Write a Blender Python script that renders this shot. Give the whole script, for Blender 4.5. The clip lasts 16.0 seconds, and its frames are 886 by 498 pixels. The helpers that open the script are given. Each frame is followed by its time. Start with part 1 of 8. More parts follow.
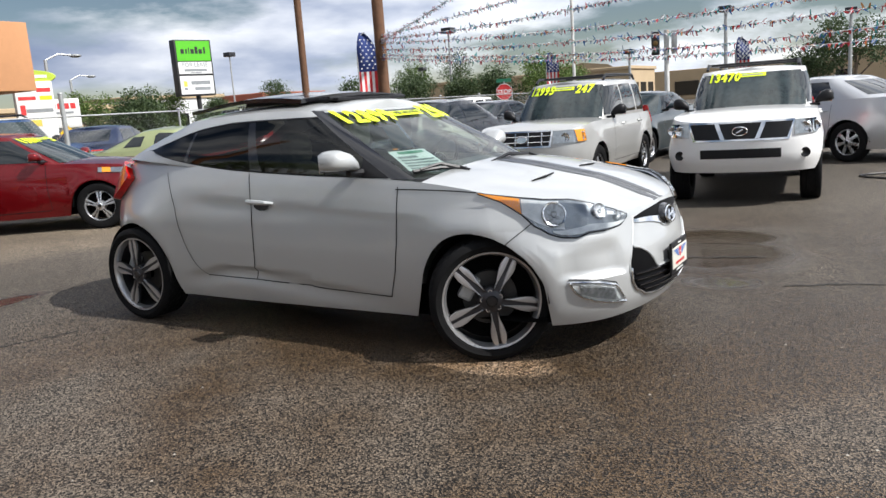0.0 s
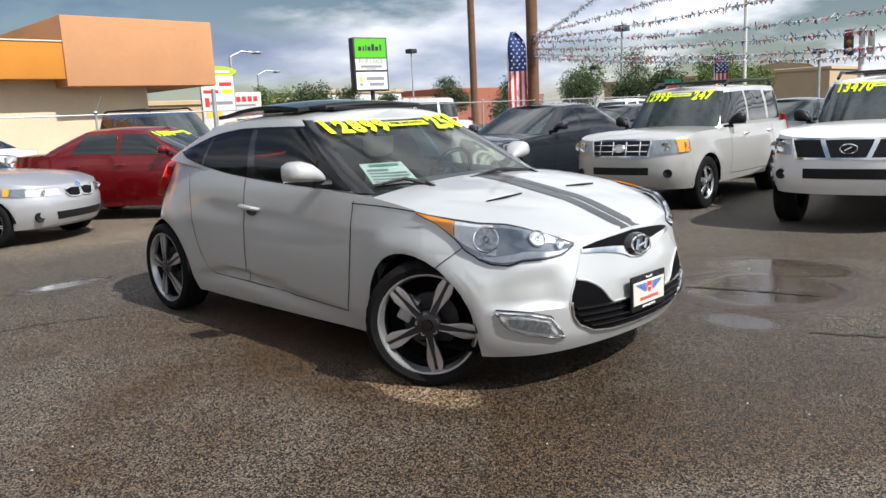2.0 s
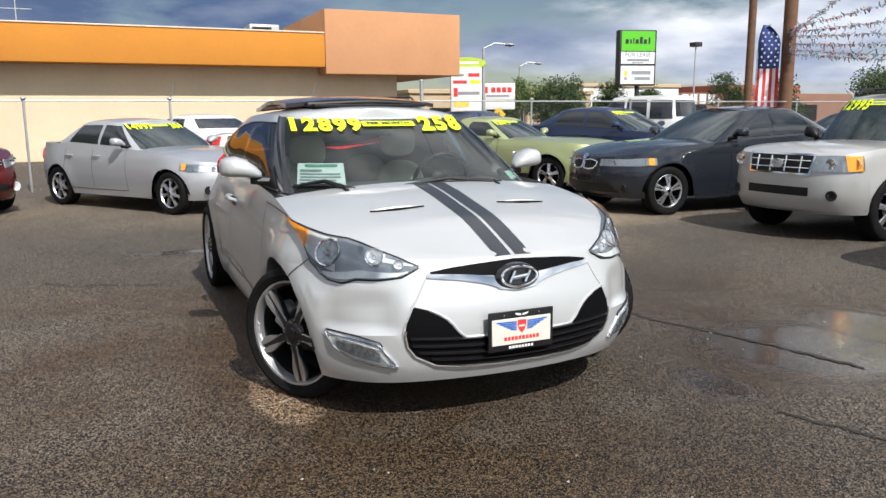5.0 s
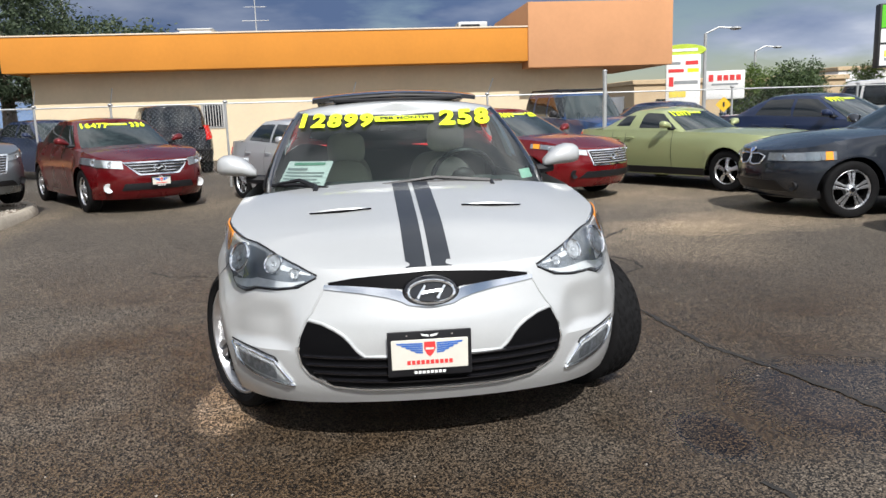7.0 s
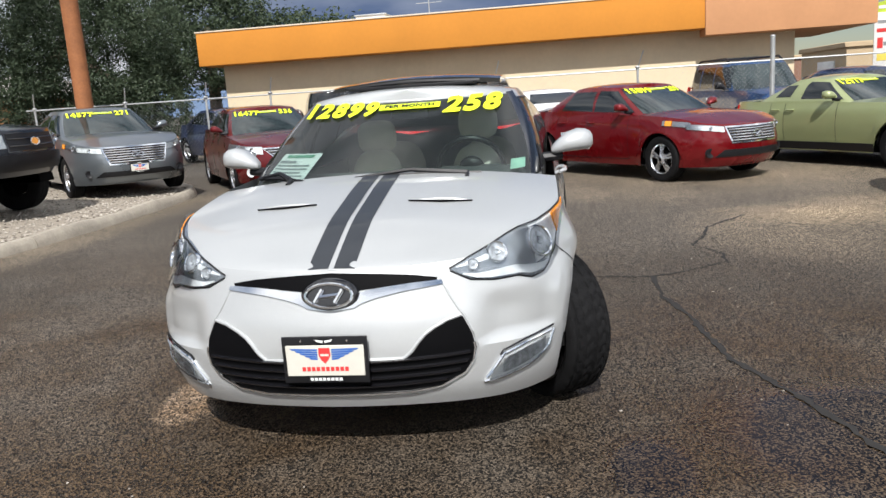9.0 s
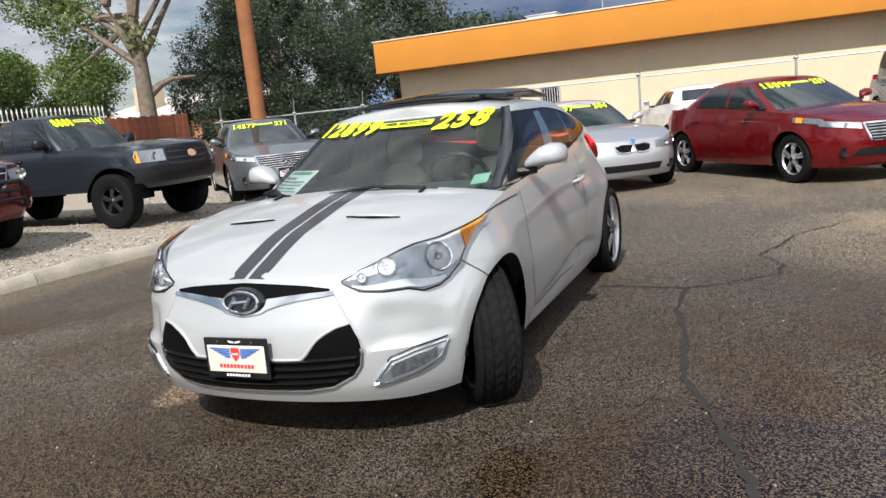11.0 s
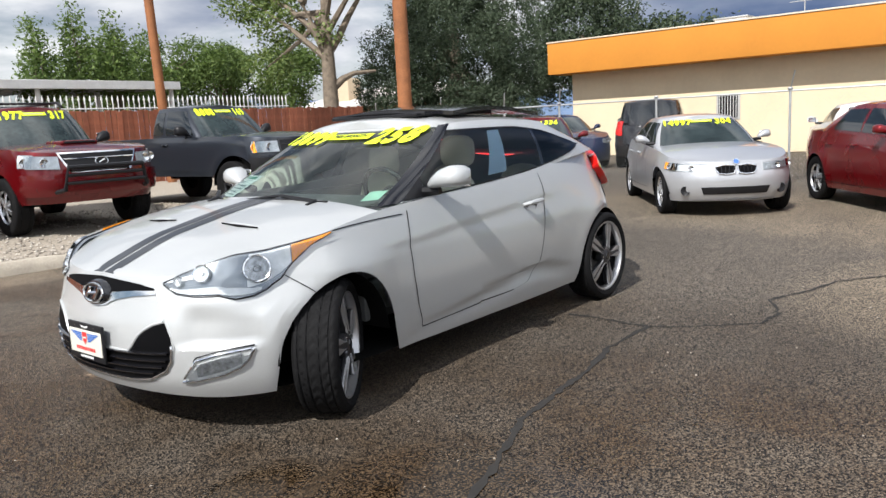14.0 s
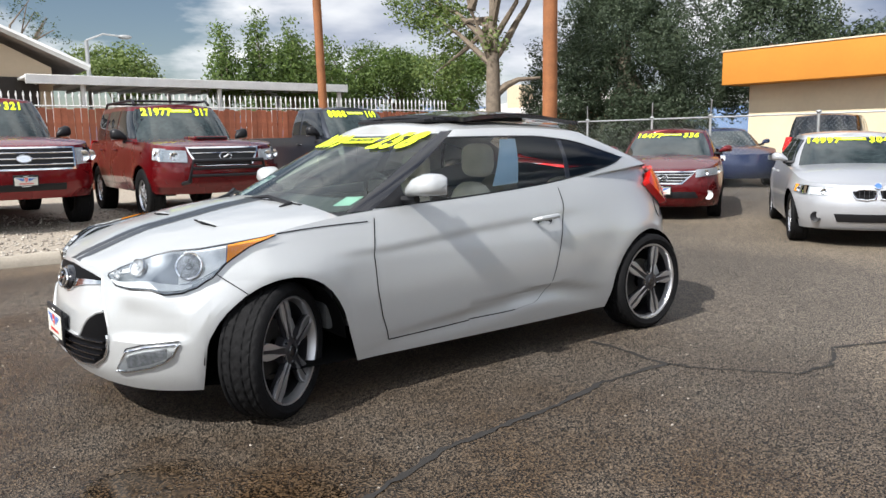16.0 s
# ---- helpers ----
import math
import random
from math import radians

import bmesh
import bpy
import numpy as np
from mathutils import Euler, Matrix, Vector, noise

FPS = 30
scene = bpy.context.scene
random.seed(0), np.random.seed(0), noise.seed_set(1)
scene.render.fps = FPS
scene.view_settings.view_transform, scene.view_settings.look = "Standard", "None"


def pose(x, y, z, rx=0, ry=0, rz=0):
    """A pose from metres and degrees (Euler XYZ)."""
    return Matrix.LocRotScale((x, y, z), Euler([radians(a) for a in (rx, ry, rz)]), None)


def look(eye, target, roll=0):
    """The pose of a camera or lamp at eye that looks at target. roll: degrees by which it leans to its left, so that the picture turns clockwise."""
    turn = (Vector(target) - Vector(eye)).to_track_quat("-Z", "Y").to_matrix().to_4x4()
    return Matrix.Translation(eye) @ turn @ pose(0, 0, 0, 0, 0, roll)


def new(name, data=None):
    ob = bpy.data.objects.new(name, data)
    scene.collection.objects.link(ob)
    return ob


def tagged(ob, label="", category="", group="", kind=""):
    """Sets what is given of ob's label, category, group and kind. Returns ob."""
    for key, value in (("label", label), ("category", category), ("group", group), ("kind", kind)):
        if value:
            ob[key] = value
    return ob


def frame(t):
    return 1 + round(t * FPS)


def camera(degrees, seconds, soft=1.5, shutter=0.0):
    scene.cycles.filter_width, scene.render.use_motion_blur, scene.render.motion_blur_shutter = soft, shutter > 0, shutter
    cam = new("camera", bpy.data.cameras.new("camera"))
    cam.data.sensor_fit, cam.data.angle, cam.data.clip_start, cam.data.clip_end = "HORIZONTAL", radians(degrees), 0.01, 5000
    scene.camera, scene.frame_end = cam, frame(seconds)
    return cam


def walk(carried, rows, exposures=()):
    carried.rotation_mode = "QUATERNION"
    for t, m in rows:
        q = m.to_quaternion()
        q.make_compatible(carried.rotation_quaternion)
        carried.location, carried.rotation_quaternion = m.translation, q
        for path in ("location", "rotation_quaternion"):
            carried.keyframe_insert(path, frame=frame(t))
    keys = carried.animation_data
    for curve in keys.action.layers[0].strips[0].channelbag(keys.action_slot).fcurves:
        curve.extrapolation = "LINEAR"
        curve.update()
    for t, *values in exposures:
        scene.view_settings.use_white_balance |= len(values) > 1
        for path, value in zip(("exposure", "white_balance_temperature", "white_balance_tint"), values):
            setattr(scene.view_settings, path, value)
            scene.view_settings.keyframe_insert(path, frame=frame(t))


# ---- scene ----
cam = camera(60.0, 16.0)
PATH = [
    (0, (3.182, -4.168, 1.304), (2.146, -2.496, 0.939), -4.1),
    (0.5, (3.358, -4.014, 1.326), (2.216, -2.416, 0.948), -4.0),
    (1, (3.595, -3.832, 1.328), (2.329, -2.329, 0.956), -3.3),
    (1.5, (3.8, -3.547, 1.324), (2.471, -2.094, 0.972), -3.2),
    (2, (4.026, -3.331, 1.326), (2.629, -1.942, 0.98), -2.8),
    (2.5, (4.266, -3.105, 1.331), (2.744, -1.854, 0.989), -2.4),
    (3, (4.418, -2.815, 1.32), (2.834, -1.641, 0.982), -2.2),
    (3.5, (4.605, -2.53, 1.311), (2.974, -1.422, 0.973), -1.6),
    (4, (4.764, -2.272, 1.317), (3.068, -1.268, 0.975), -1.6),
    (4.5, (4.802, -1.928, 1.331), (3.062, -1.006, 0.983), -1.4),
    (5, (4.886, -1.617, 1.335), (3.087, -0.815, 0.989), -0.4),
    (5.2, (4.904, -1.495, 1.339), (3.082, -0.748, 0.99), -0.5),
    (7.3, (4.83, -0.072, 1.299), (2.867, 0.062, 0.938), -1.9),
    (7.5, (4.806, 0.035, 1.309), (2.843, 0.122, 0.937), -2.0),
    (8, (4.755, 0.287, 1.298), (2.79, 0.244, 0.926), -3.2),
    (8.5, (4.724, 0.547, 1.306), (2.769, 0.368, 0.924), -3.7),
    (9, (4.633, 0.819, 1.307), (2.692, 0.52, 0.924), -3.8),
    (9.5, (4.599, 1.112, 1.314), (2.687, 0.662, 0.936), -4.5),
    (10, (4.623, 1.399, 1.335), (2.749, 0.81, 0.96), -4.3),
    (10.2, (4.618, 1.526, 1.327), (2.756, 0.897, 0.958), -4.9),
    (12.3, (4.247, 2.67, 1.325), (2.559, 1.653, 0.987), -4.9),
    (12.5, (4.195, 2.755, 1.315), (2.519, 1.716, 0.979), -4.9),
    (13, (4.092, 3.021, 1.327), (2.464, 1.905, 1.006), -3.1),
    (13.5, (3.946, 3.222, 1.301), (2.357, 2.047, 0.994), -2.9),
    (14, (3.743, 3.426, 1.32), (2.206, 2.185, 1.003), -2.9),
    (14.5, (3.54, 3.647, 1.308), (2.078, 2.318, 1.001), -2.4),
    (15, (3.332, 3.825, 1.297), (1.938, 2.426, 0.982), -2.3),
    (15.5, (3.063, 3.932, 1.292), (1.756, 2.448, 0.99), -1.2),
    (16, (2.839, 4.038, 1.284), (1.634, 2.467, 1.0), -0.9),
]
walk(cam, [(t, look(eye, target, roll)) for t, eye, target, roll in PATH],
     [(0, 0.27), (5, 0.21), (8, 0.18), (12.5, 0.31), (14.5, 0.43), (16, 0.52)])

# ---- light ----
SUN_AZ, SUN_EL = math.atan2(0.12, 1.0), radians(46)
world = bpy.data.worlds.new("sky")
scene.world = world
world.use_nodes = True
wn, wl = world.node_tree.nodes, world.node_tree.links
wn.clear()
w_out = wn.new("ShaderNodeOutputWorld")
w_bg = wn.new("ShaderNodeBackground")
w_sky = wn.new("ShaderNodeTexSky")
w_sky.sky_type, w_sky.sun_disc = "NISHITA", False
w_sky.sun_elevation, w_sky.sun_rotation = SUN_EL, radians(90) - SUN_AZ
w_sky.air_density, w_sky.dust_density = 1.0, 0.3
w_co = wn.new("ShaderNodeTexCoord")
w_map = wn.new("ShaderNodeMapping")
w_map.inputs["Scale"].default_value = (1.0, 1.0, 3.4)
w_map.inputs["Location"].default_value = (3.1, 0.4, 0.2)
w_sep = wn.new("ShaderNodeVectorMath")
w_sep.operation = "DOT_PRODUCT"
w_sep.inputs[1].default_value = (0.60, 0.62, 0.0)
w_glow = wn.new("ShaderNodeMapRange")
w_glow.inputs["From Min"].default_value, w_glow.inputs["From Max"].default_value = -0.8, 0.8
w_glow.inputs["To Min"].default_value, w_glow.inputs["To Max"].default_value = 0.86, 1.60
w_mul = wn.new("ShaderNodeMixRGB")
w_mul.blend_type = "MULTIPLY"
w_mul.inputs["Fac"].default_value = 1.0
w_n = wn.new("ShaderNodeTexNoise")
w_n.inputs["Scale"].default_value, w_n.inputs["Detail"].default_value = 1.9, 9.0
w_n.inputs["Roughness"].default_value = 0.56
w_r = wn.new("ShaderNodeValToRGB")
w_r.color_ramp.elements[0].position, w_r.color_ramp.elements[1].position = 0.40, 0.50
w_n2 = wn.new("ShaderNodeTexNoise")
w_n2.inputs["Scale"].default_value, w_n2.inputs["Detail"].default_value = 4.2, 7.0
w_r2 = wn.new("ShaderNodeValToRGB")
w_r2.color_ramp.elements[0].position, w_r2.color_ramp.elements[1].position = 0.34, 0.68
w_r2.color_ramp.elements[0].color = (6.2, 7.1, 9.2, 1)
w_r2.color_ramp.elements[1].color = (19.0, 19.2, 19.4, 1)
w_mix = wn.new("ShaderNodeMixRGB")
wl.new(w_co.outputs["Generated"], w_map.inputs["Vector"])
wl.new(w_map.outputs["Vector"], w_n.inputs["Vector"])
wl.new(w_map.outputs["Vector"], w_n2.inputs["Vector"])
# a dark rain cloud stands over the store
w_dot = wn.new("ShaderNodeVectorMath")
w_dot.operation = "DOT_PRODUCT"
w_dot.inputs[1].default_value = (-0.97, 0.06, 0.22)
w_gap = wn.new("ShaderNodeMapRange")
w_gap.inputs["From Min"].default_value, w_gap.inputs["From Max"].default_value = 0.80, 0.95
w_gap.inputs["To Min"].default_value, w_gap.inputs["To Max"].default_value = 0.0, 0.36
w_less = wn.new("ShaderNodeMath")
w_less.operation = "SUBTRACT"
w_dark = w_r2.color_ramp.elements.new(0.10)
w_dark.color = (1.9, 2.9, 5.4, 1)
wl.new(w_co.outputs["Generated"], w_dot.inputs[0])
wl.new(w_dot.outputs["Value"], w_gap.inputs["Value"])
wl.new(w_n2.outputs["Fac"], w_less.inputs[0])
wl.new(w_gap.outputs["Result"], w_less.inputs[1])
wl.new(w_n.outputs["Fac"], w_r.inputs["Fac"])
wl.new(w_less.outputs[0], w_r2.inputs["Fac"])
wl.new(w_r.outputs["Color"], w_mix.inputs["Fac"])
wl.new(w_sky.outputs["Color"], w_mix.inputs["Color1"])
# clouds are brighter towards the sun
wl.new(w_co.outputs["Generated"], w_sep.inputs[0])
wl.new(w_sep.outputs["Value"], w_glow.inputs["Value"])
wl.new(w_r2.outputs["Color"], w_mul.inputs["Color1"])
wl.new(w_glow.outputs["Result"], w_mul.inputs["Color2"])
wl.new(w_mul.outputs["Color"], w_mix.inputs["Color2"])
wl.new(w_mix.outputs["Color"], w_bg.inputs["Color"])
w_bg.inputs["Strength"].default_value = 0.052
wl.new(w_bg.outputs["Background"], w_out.inputs["Surface"])

sun_data = bpy.data.lights.new("sun", "SUN")
sun_data.energy, sun_data.angle, sun_data.color = 5.0, radians(0.55), (1.0, 0.972, 0.94)
sun = new("sun", sun_data)
sun.matrix_world = look((30 * math.cos(SUN_AZ), 30 * math.sin(SUN_AZ), 30 * math.tan(SUN_EL)), (0, 0, 0))


# ---- materials ----
MATS = {}


def nodes_of(name):
    m = bpy.data.materials.new(name)
    m.use_nodes = True
    nt = m.node_tree
    return m, nt.nodes, nt.links, nt.nodes["Principled BSDF"]


def surface(name, color, rough=0.6, metal=0.0, var=0.15, scale=8.0, bump=0.0, bump_scale=60.0, coat=0.0, spec=0.5,
            dark=None, detail=6.0, random_tint=0.0, fine=0.0):
    """Principled surface with colour variation at two scales, dirt and fine relief."""
    if name in MATS:
        return MATS[name]
    m, n, l, b = nodes_of(name)
    co = n.new("ShaderNodeTexCoord")
    t1 = n.new("ShaderNodeTexNoise")
    t1.inputs["Scale"].default_value, t1.inputs["Detail"].default_value = scale, detail
    t2 = n.new("ShaderNodeTexNoise")
    t2.inputs["Scale"].default_value, t2.inputs["Detail"].default_value = scale * 9, 4.0
    l.new(co.outputs["Object"], t1.inputs["Vector"])
    l.new(co.outputs["Object"], t2.inputs["Vector"])
    mix = n.new("ShaderNodeMixRGB")
    mul = n.new("ShaderNodeMath")
    mul.operation = "MULTIPLY_ADD"
    mul.inputs[1].default_value, mul.inputs[2].default_value = 0.35, 0.0
    l.new(t2.outputs["Fac"], mul.inputs[0])
    add = n.new("ShaderNodeMath")
    add.operation = "MULTIPLY_ADD"
    add.inputs[1].default_value = 0.65
    l.new(t1.outputs["Fac"], add.inputs[0])
    l.new(mul.outputs[0], add.inputs[2])
    ramp = n.new("ShaderNodeValToRGB")
    ramp.color_ramp.elements[0].position, ramp.color_ramp.elements[1].position = 0.3, 0.7
    l.new(add.outputs[0], ramp.inputs["Fac"])
    d = dark if dark else tuple(c * (1 - var) for c in color)
    e = color if dark else tuple(min(1.0, c * (1 + var)) for c in color)
    mix.inputs["Color1"].default_value, mix.inputs["Color2"].default_value = (*d, 1), (*e, 1)
    l.new(ramp.outputs["Color"], mix.inputs["Fac"])
    last = mix.outputs["Color"]
    if random_tint:
        info = n.new("ShaderNodeObjectInfo")
        hs = n.new("ShaderNodeHueSaturation")
        mr = n.new("ShaderNodeMapRange")
        mr.inputs["To Min"].default_value, mr.inputs["To Max"].default_value = 1 - random_tint, 1 + random_tint
        l.new(info.outputs["Random"], mr.inputs["Value"])
        l.new(mr.outputs["Result"], hs.inputs["Value"])
        l.new(last, hs.inputs["Color"])
        last = hs.outputs["Color"]
    l.new(last, b.inputs["Base Color"])
    b.inputs["Roughness"].default_value, b.inputs["Metallic"].default_value = rough, metal
    b.inputs["Specular IOR Level"].default_value = spec
    b.inputs["Coat Weight"].default_value, b.inputs["Coat Roughness"].default_value = coat, 0.04
    if fine:
        rr = n.new("ShaderNodeMapRange")
        rr.inputs["To Min"].default_value, rr.inputs["To Max"].default_value = max(0.02, rough - fine), min(1, rough + fine)
        l.new(t1.outputs["Fac"], rr.inputs["Value"])
        l.new(rr.outputs["Result"], b.inputs["Roughness"])
    if bump:
        t3 = n.new("ShaderNodeTexNoise")
        t3.inputs["Scale"].default_value, t3.inputs["Detail"].default_value = bump_scale, 5.0
        l.new(co.outputs["Object"], t3.inputs["Vector"])
        bp = n.new("ShaderNodeBump")
        bp.inputs["Strength"].default_value, bp.inputs["Distance"].default_value = bump, 0.01
        l.new(t3.outputs["Fac"], bp.inputs["Height"])
        l.new(bp.outputs["Normal"], b.inputs["Normal"])
    MATS[name] = m
    return m


def car_paint(name, color, metal=0.55, rough=0.34):
    """Metallic flake base under clear coat, with a film of dust."""
    if name in MATS:
        return MATS[name]
    m, n, l, b = nodes_of(name)
    co = n.new("ShaderNodeTexCoord")
    fl = n.new("ShaderNodeTexVoronoi")
    fl.inputs["Scale"].default_value = 900.0
    l.new(co.outputs["Object"], fl.inputs["Vector"])
    dust = n.new("ShaderNodeTexNoise")
    dust.inputs["Scale"].default_value, dust.inputs["Detail"].default_value = 2.2, 8.0
    l.new(co.outputs["Object"], dust.inputs["Vector"])
    mx = n.new("ShaderNodeMixRGB")
    mx.inputs["Color1"].default_value = (*[c * 0.9 for c in color], 1)
    mx.inputs["Color2"].default_value = (*[min(1, c * 1.08) for c in color], 1)
    l.new(fl.outputs["Color"], mx.inputs["Fac"])
    l.new(mx.outputs["Color"], b.inputs["Base Color"])
    mr = n.new("ShaderNodeMapRange")
    mr.inputs["To Min"].default_value, mr.inputs["To Max"].default_value = rough - 0.06, rough + 0.10
    l.new(dust.outputs["Fac"], mr.inputs["Value"])
    l.new(mr.outputs["Result"], b.inputs["Roughness"])
    cr = n.new("ShaderNodeMapRange")
    cr.inputs["To Min"].default_value, cr.inputs["To Max"].default_value = 0.02, 0.10
    l.new(dust.outputs["Fac"], cr.inputs["Value"])
    l.new(cr.outputs["Result"], b.inputs["Coat Roughness"])
    b.inputs["Specular IOR Level"].default_value = 0.15
    b.inputs["Metallic"].default_value, b.inputs["Coat Weight"].default_value = metal, 0.85
    MATS[name] = m
    return m


def glass(name, tint, gloss_rough=0.02, dust=0.0):
    """Thin pane: tinted see-through with a Fresnel mirror gloss."""
    if name in MATS:
        return MATS[name]
    m, n, l, b = nodes_of(name)
    n.remove(b)
    out = [k for k in n if k.type == "OUTPUT_MATERIAL"][0]
    tr = n.new("ShaderNodeBsdfTransparent")
    tr.inputs["Color"].default_value = (*tint, 1)
    gl = n.new("ShaderNodeBsdfGlossy")
    gl.inputs["Roughness"].default_value = gloss_rough
    fr = n.new("ShaderNodeFresnel")
    fr.inputs["IOR"].default_value = 1.52
    mx = n.new("ShaderNodeMixShader")
    l.new(fr.outputs["Fac"], mx.inputs["Fac"])
    l.new(tr.outputs["BSDF"], mx.inputs[1])
    l.new(gl.outputs["BSDF"], mx.inputs[2])
    last = mx.outputs["Shader"]
    # pale diffuse film: some dust, and the sky's veiling reflection put in as colour
    if dust:
        co = n.new("ShaderNodeTexCoord")
        tx = n.new("ShaderNodeTexNoise")
        tx.inputs["Scale"].default_value, tx.inputs["Detail"].default_value = 2.5, 7.0
        l.new(co.outputs["Object"], tx.inputs["Vector"])
        mr = n.new("ShaderNodeMapRange")
        mr.inputs["To Min"].default_value, mr.inputs["To Max"].default_value = dust * 0.6, dust * 1.4
        l.new(tx.outputs["Fac"], mr.inputs["Value"])
        df = n.new("ShaderNodeBsdfDiffuse")
        df.inputs["Color"].default_value = (0.60, 0.66, 0.62, 1)
        m2 = n.new("ShaderNodeMixShader")
        l.new(mr.outputs["Result"], m2.inputs["Fac"])
        l.new(last, m2.inputs[1])
        l.new(df.outputs["BSDF"], m2.inputs[2])
        last = m2.outputs["Shader"]
    l.new(last, out.inputs["Surface"])
    MATS[name] = m
    return m


RUBBER = surface("rubber", (0.009, 0.009, 0.0095), 0.75, spec=0.1, var=0.3, scale=20, bump=0.25, bump_scale=140)
BLACK = surface("black_plastic", (0.010, 0.010, 0.0115), 0.42, spec=0.3, var=0.25, scale=14, fine=0.1)
GLOSS_BLACK = surface("gloss_black", (0.008, 0.008, 0.01), 0.12, var=0.2, scale=9, coat=0.6)
MATT_DARK = surface("underbody", (0.006, 0.006, 0.006), 0.9, spec=0.05, var=0.3)
CHROME = surface("chrome", (0.82, 0.83, 0.84), 0.1, metal=1.0, var=0.04, scale=6, fine=0.05)
ALLOY = surface("alloy", (0.62, 0.63, 0.65), 0.28, metal=0.9, var=0.08, scale=10, fine=0.08)
ALLOY_DARK = surface("alloy_dark", (0.05, 0.05, 0.055), 0.35, metal=0.6, var=0.2, scale=10)
STEEL = surface("galvanised_steel", (0.42, 0.43, 0.43), 0.5, metal=0.6, var=0.15, scale=5, fine=0.1)
LAMP_GLASS = glass("lamp_lens", (0.93, 0.95, 0.96), 0.03)
DARK_GLASS = surface("tinted_glass", (0.012, 0.015, 0.017), 0.03, var=0.2, scale=1.5, spec=0.75)
GREEN_GLASS = surface("shaded_windshield", (0.028, 0.038, 0.038), 0.04, var=0.7, scale=1.6, spec=0.8)
AMBER = surface("amber_lens", (1.0, 0.33, 0.015), 0.18, var=0.12, scale=60, coat=0.8)
RED_LENS = surface("red_lens", (0.58, 0.010, 0.008), 0.15, var=0.15, scale=40, coat=0.3)
SILVER_LAMP = surface("lamp_reflector", (0.80, 0.82, 0.83), 0.22, metal=0.35, var=0.22, scale=22, fine=0.12)
LAMP_DARK = surface("lamp_bezel", (0.32, 0.345, 0.37), 0.16, metal=0.6, var=0.3, scale=18)
NEON = surface("window_marker_paint", (0.74, 0.92, 0.02), 0.55, var=0.12, scale=30)
WHITE_PAPER = surface("white_paper", (0.78, 0.79, 0.78), 0.6, var=0.05, scale=12)
PRINT_GREY = surface("print_grey", (0.25, 0.27, 0.28), 0.6)
PRINT_BLUE = surface("print_blue", (0.04, 0.13, 0.42), 0.5)
PRINT_RED = surface("print_red", (0.62, 0.04, 0.04), 0.5)
BEIGE = surface("beige_leather", (0.86, 0.80, 0.70), 0.55, var=0.12, scale=10, bump=0.2, bump_scale=120)
DASH = surface("dashboard_plastic", (0.10, 0.105, 0.105), 0.65, var=0.25, scale=10, bump=0.1)
STRIPE = surface("hood_stripe_vinyl", (0.022, 0.025, 0.030), 0.4, var=0.15, scale=8, coat=0.3)
GRILLE_BLACK = surface("grille_black", (0.003, 0.003, 0.0035), 0.5, var=0.2, spec=0.06)
HERO_PAINT = car_paint("silver_paint", (0.495, 0.508, 0.508), 0.38, 0.38)
HERO_RIM = surface("machined_alloy", (0.52, 0.52, 0.53), 0.30, metal=0.8, var=0.1, scale=12, fine=0.08)


# ---- mesh helpers ----
def curve(*pts):
    """Smooth monotone curve through a few (input, value) pairs."""
    order = sorted(pts)
    keep = [p for i, p in enumerate(order) if i == 0 or p[0] - order[i - 1][0] > 1e-6]
    xs = np.array([p[0] for p in keep], float)
    ys = np.array([p[1] for p in keep], float)
    if len(xs) < 3:
        return lambda v: float(np.interp(v, xs, ys))
    h, d = np.diff(xs), np.diff(ys) / np.diff(xs)
    m = np.zeros(len(xs))
    m[0], m[-1] = d[0], d[-1]
    for i in range(1, len(xs) - 1):
        if d[i - 1] * d[i] > 0:
            w1, w2 = 2 * h[i] + h[i - 1], h[i] + 2 * h[i - 1]
            m[i] = (w1 + w2) / (w1 / d[i - 1] + w2 / d[i])

    def exact(v):
        v = min(max(v, xs[0]), xs[-1])
        i = min(max(int(np.searchsorted(xs, v)) - 1, 0), len(xs) - 2)
        t = (v - xs[i]) / h[i]
        return float((1 + 2 * t) * (1 - t) ** 2 * ys[i] + t * (1 - t) ** 2 * h[i] * m[i]
                     + t * t * (3 - 2 * t) * ys[i + 1] + t * t * (t - 1) * h[i] * m[i + 1])
    lo, hi, n = float(xs[0]), float(xs[-1]), 240
    table = [exact(lo + (hi - lo) * k / n) for k in range(n + 1)]
    step = (hi - lo) / n

    def f(v):
        u = (v - lo) / step
        if u <= 0:
            return table[0]
        if u >= n:
            return table[n]
        i = int(u)
        return table[i] + (table[i + 1] - table[i]) * (u - i)
    return f


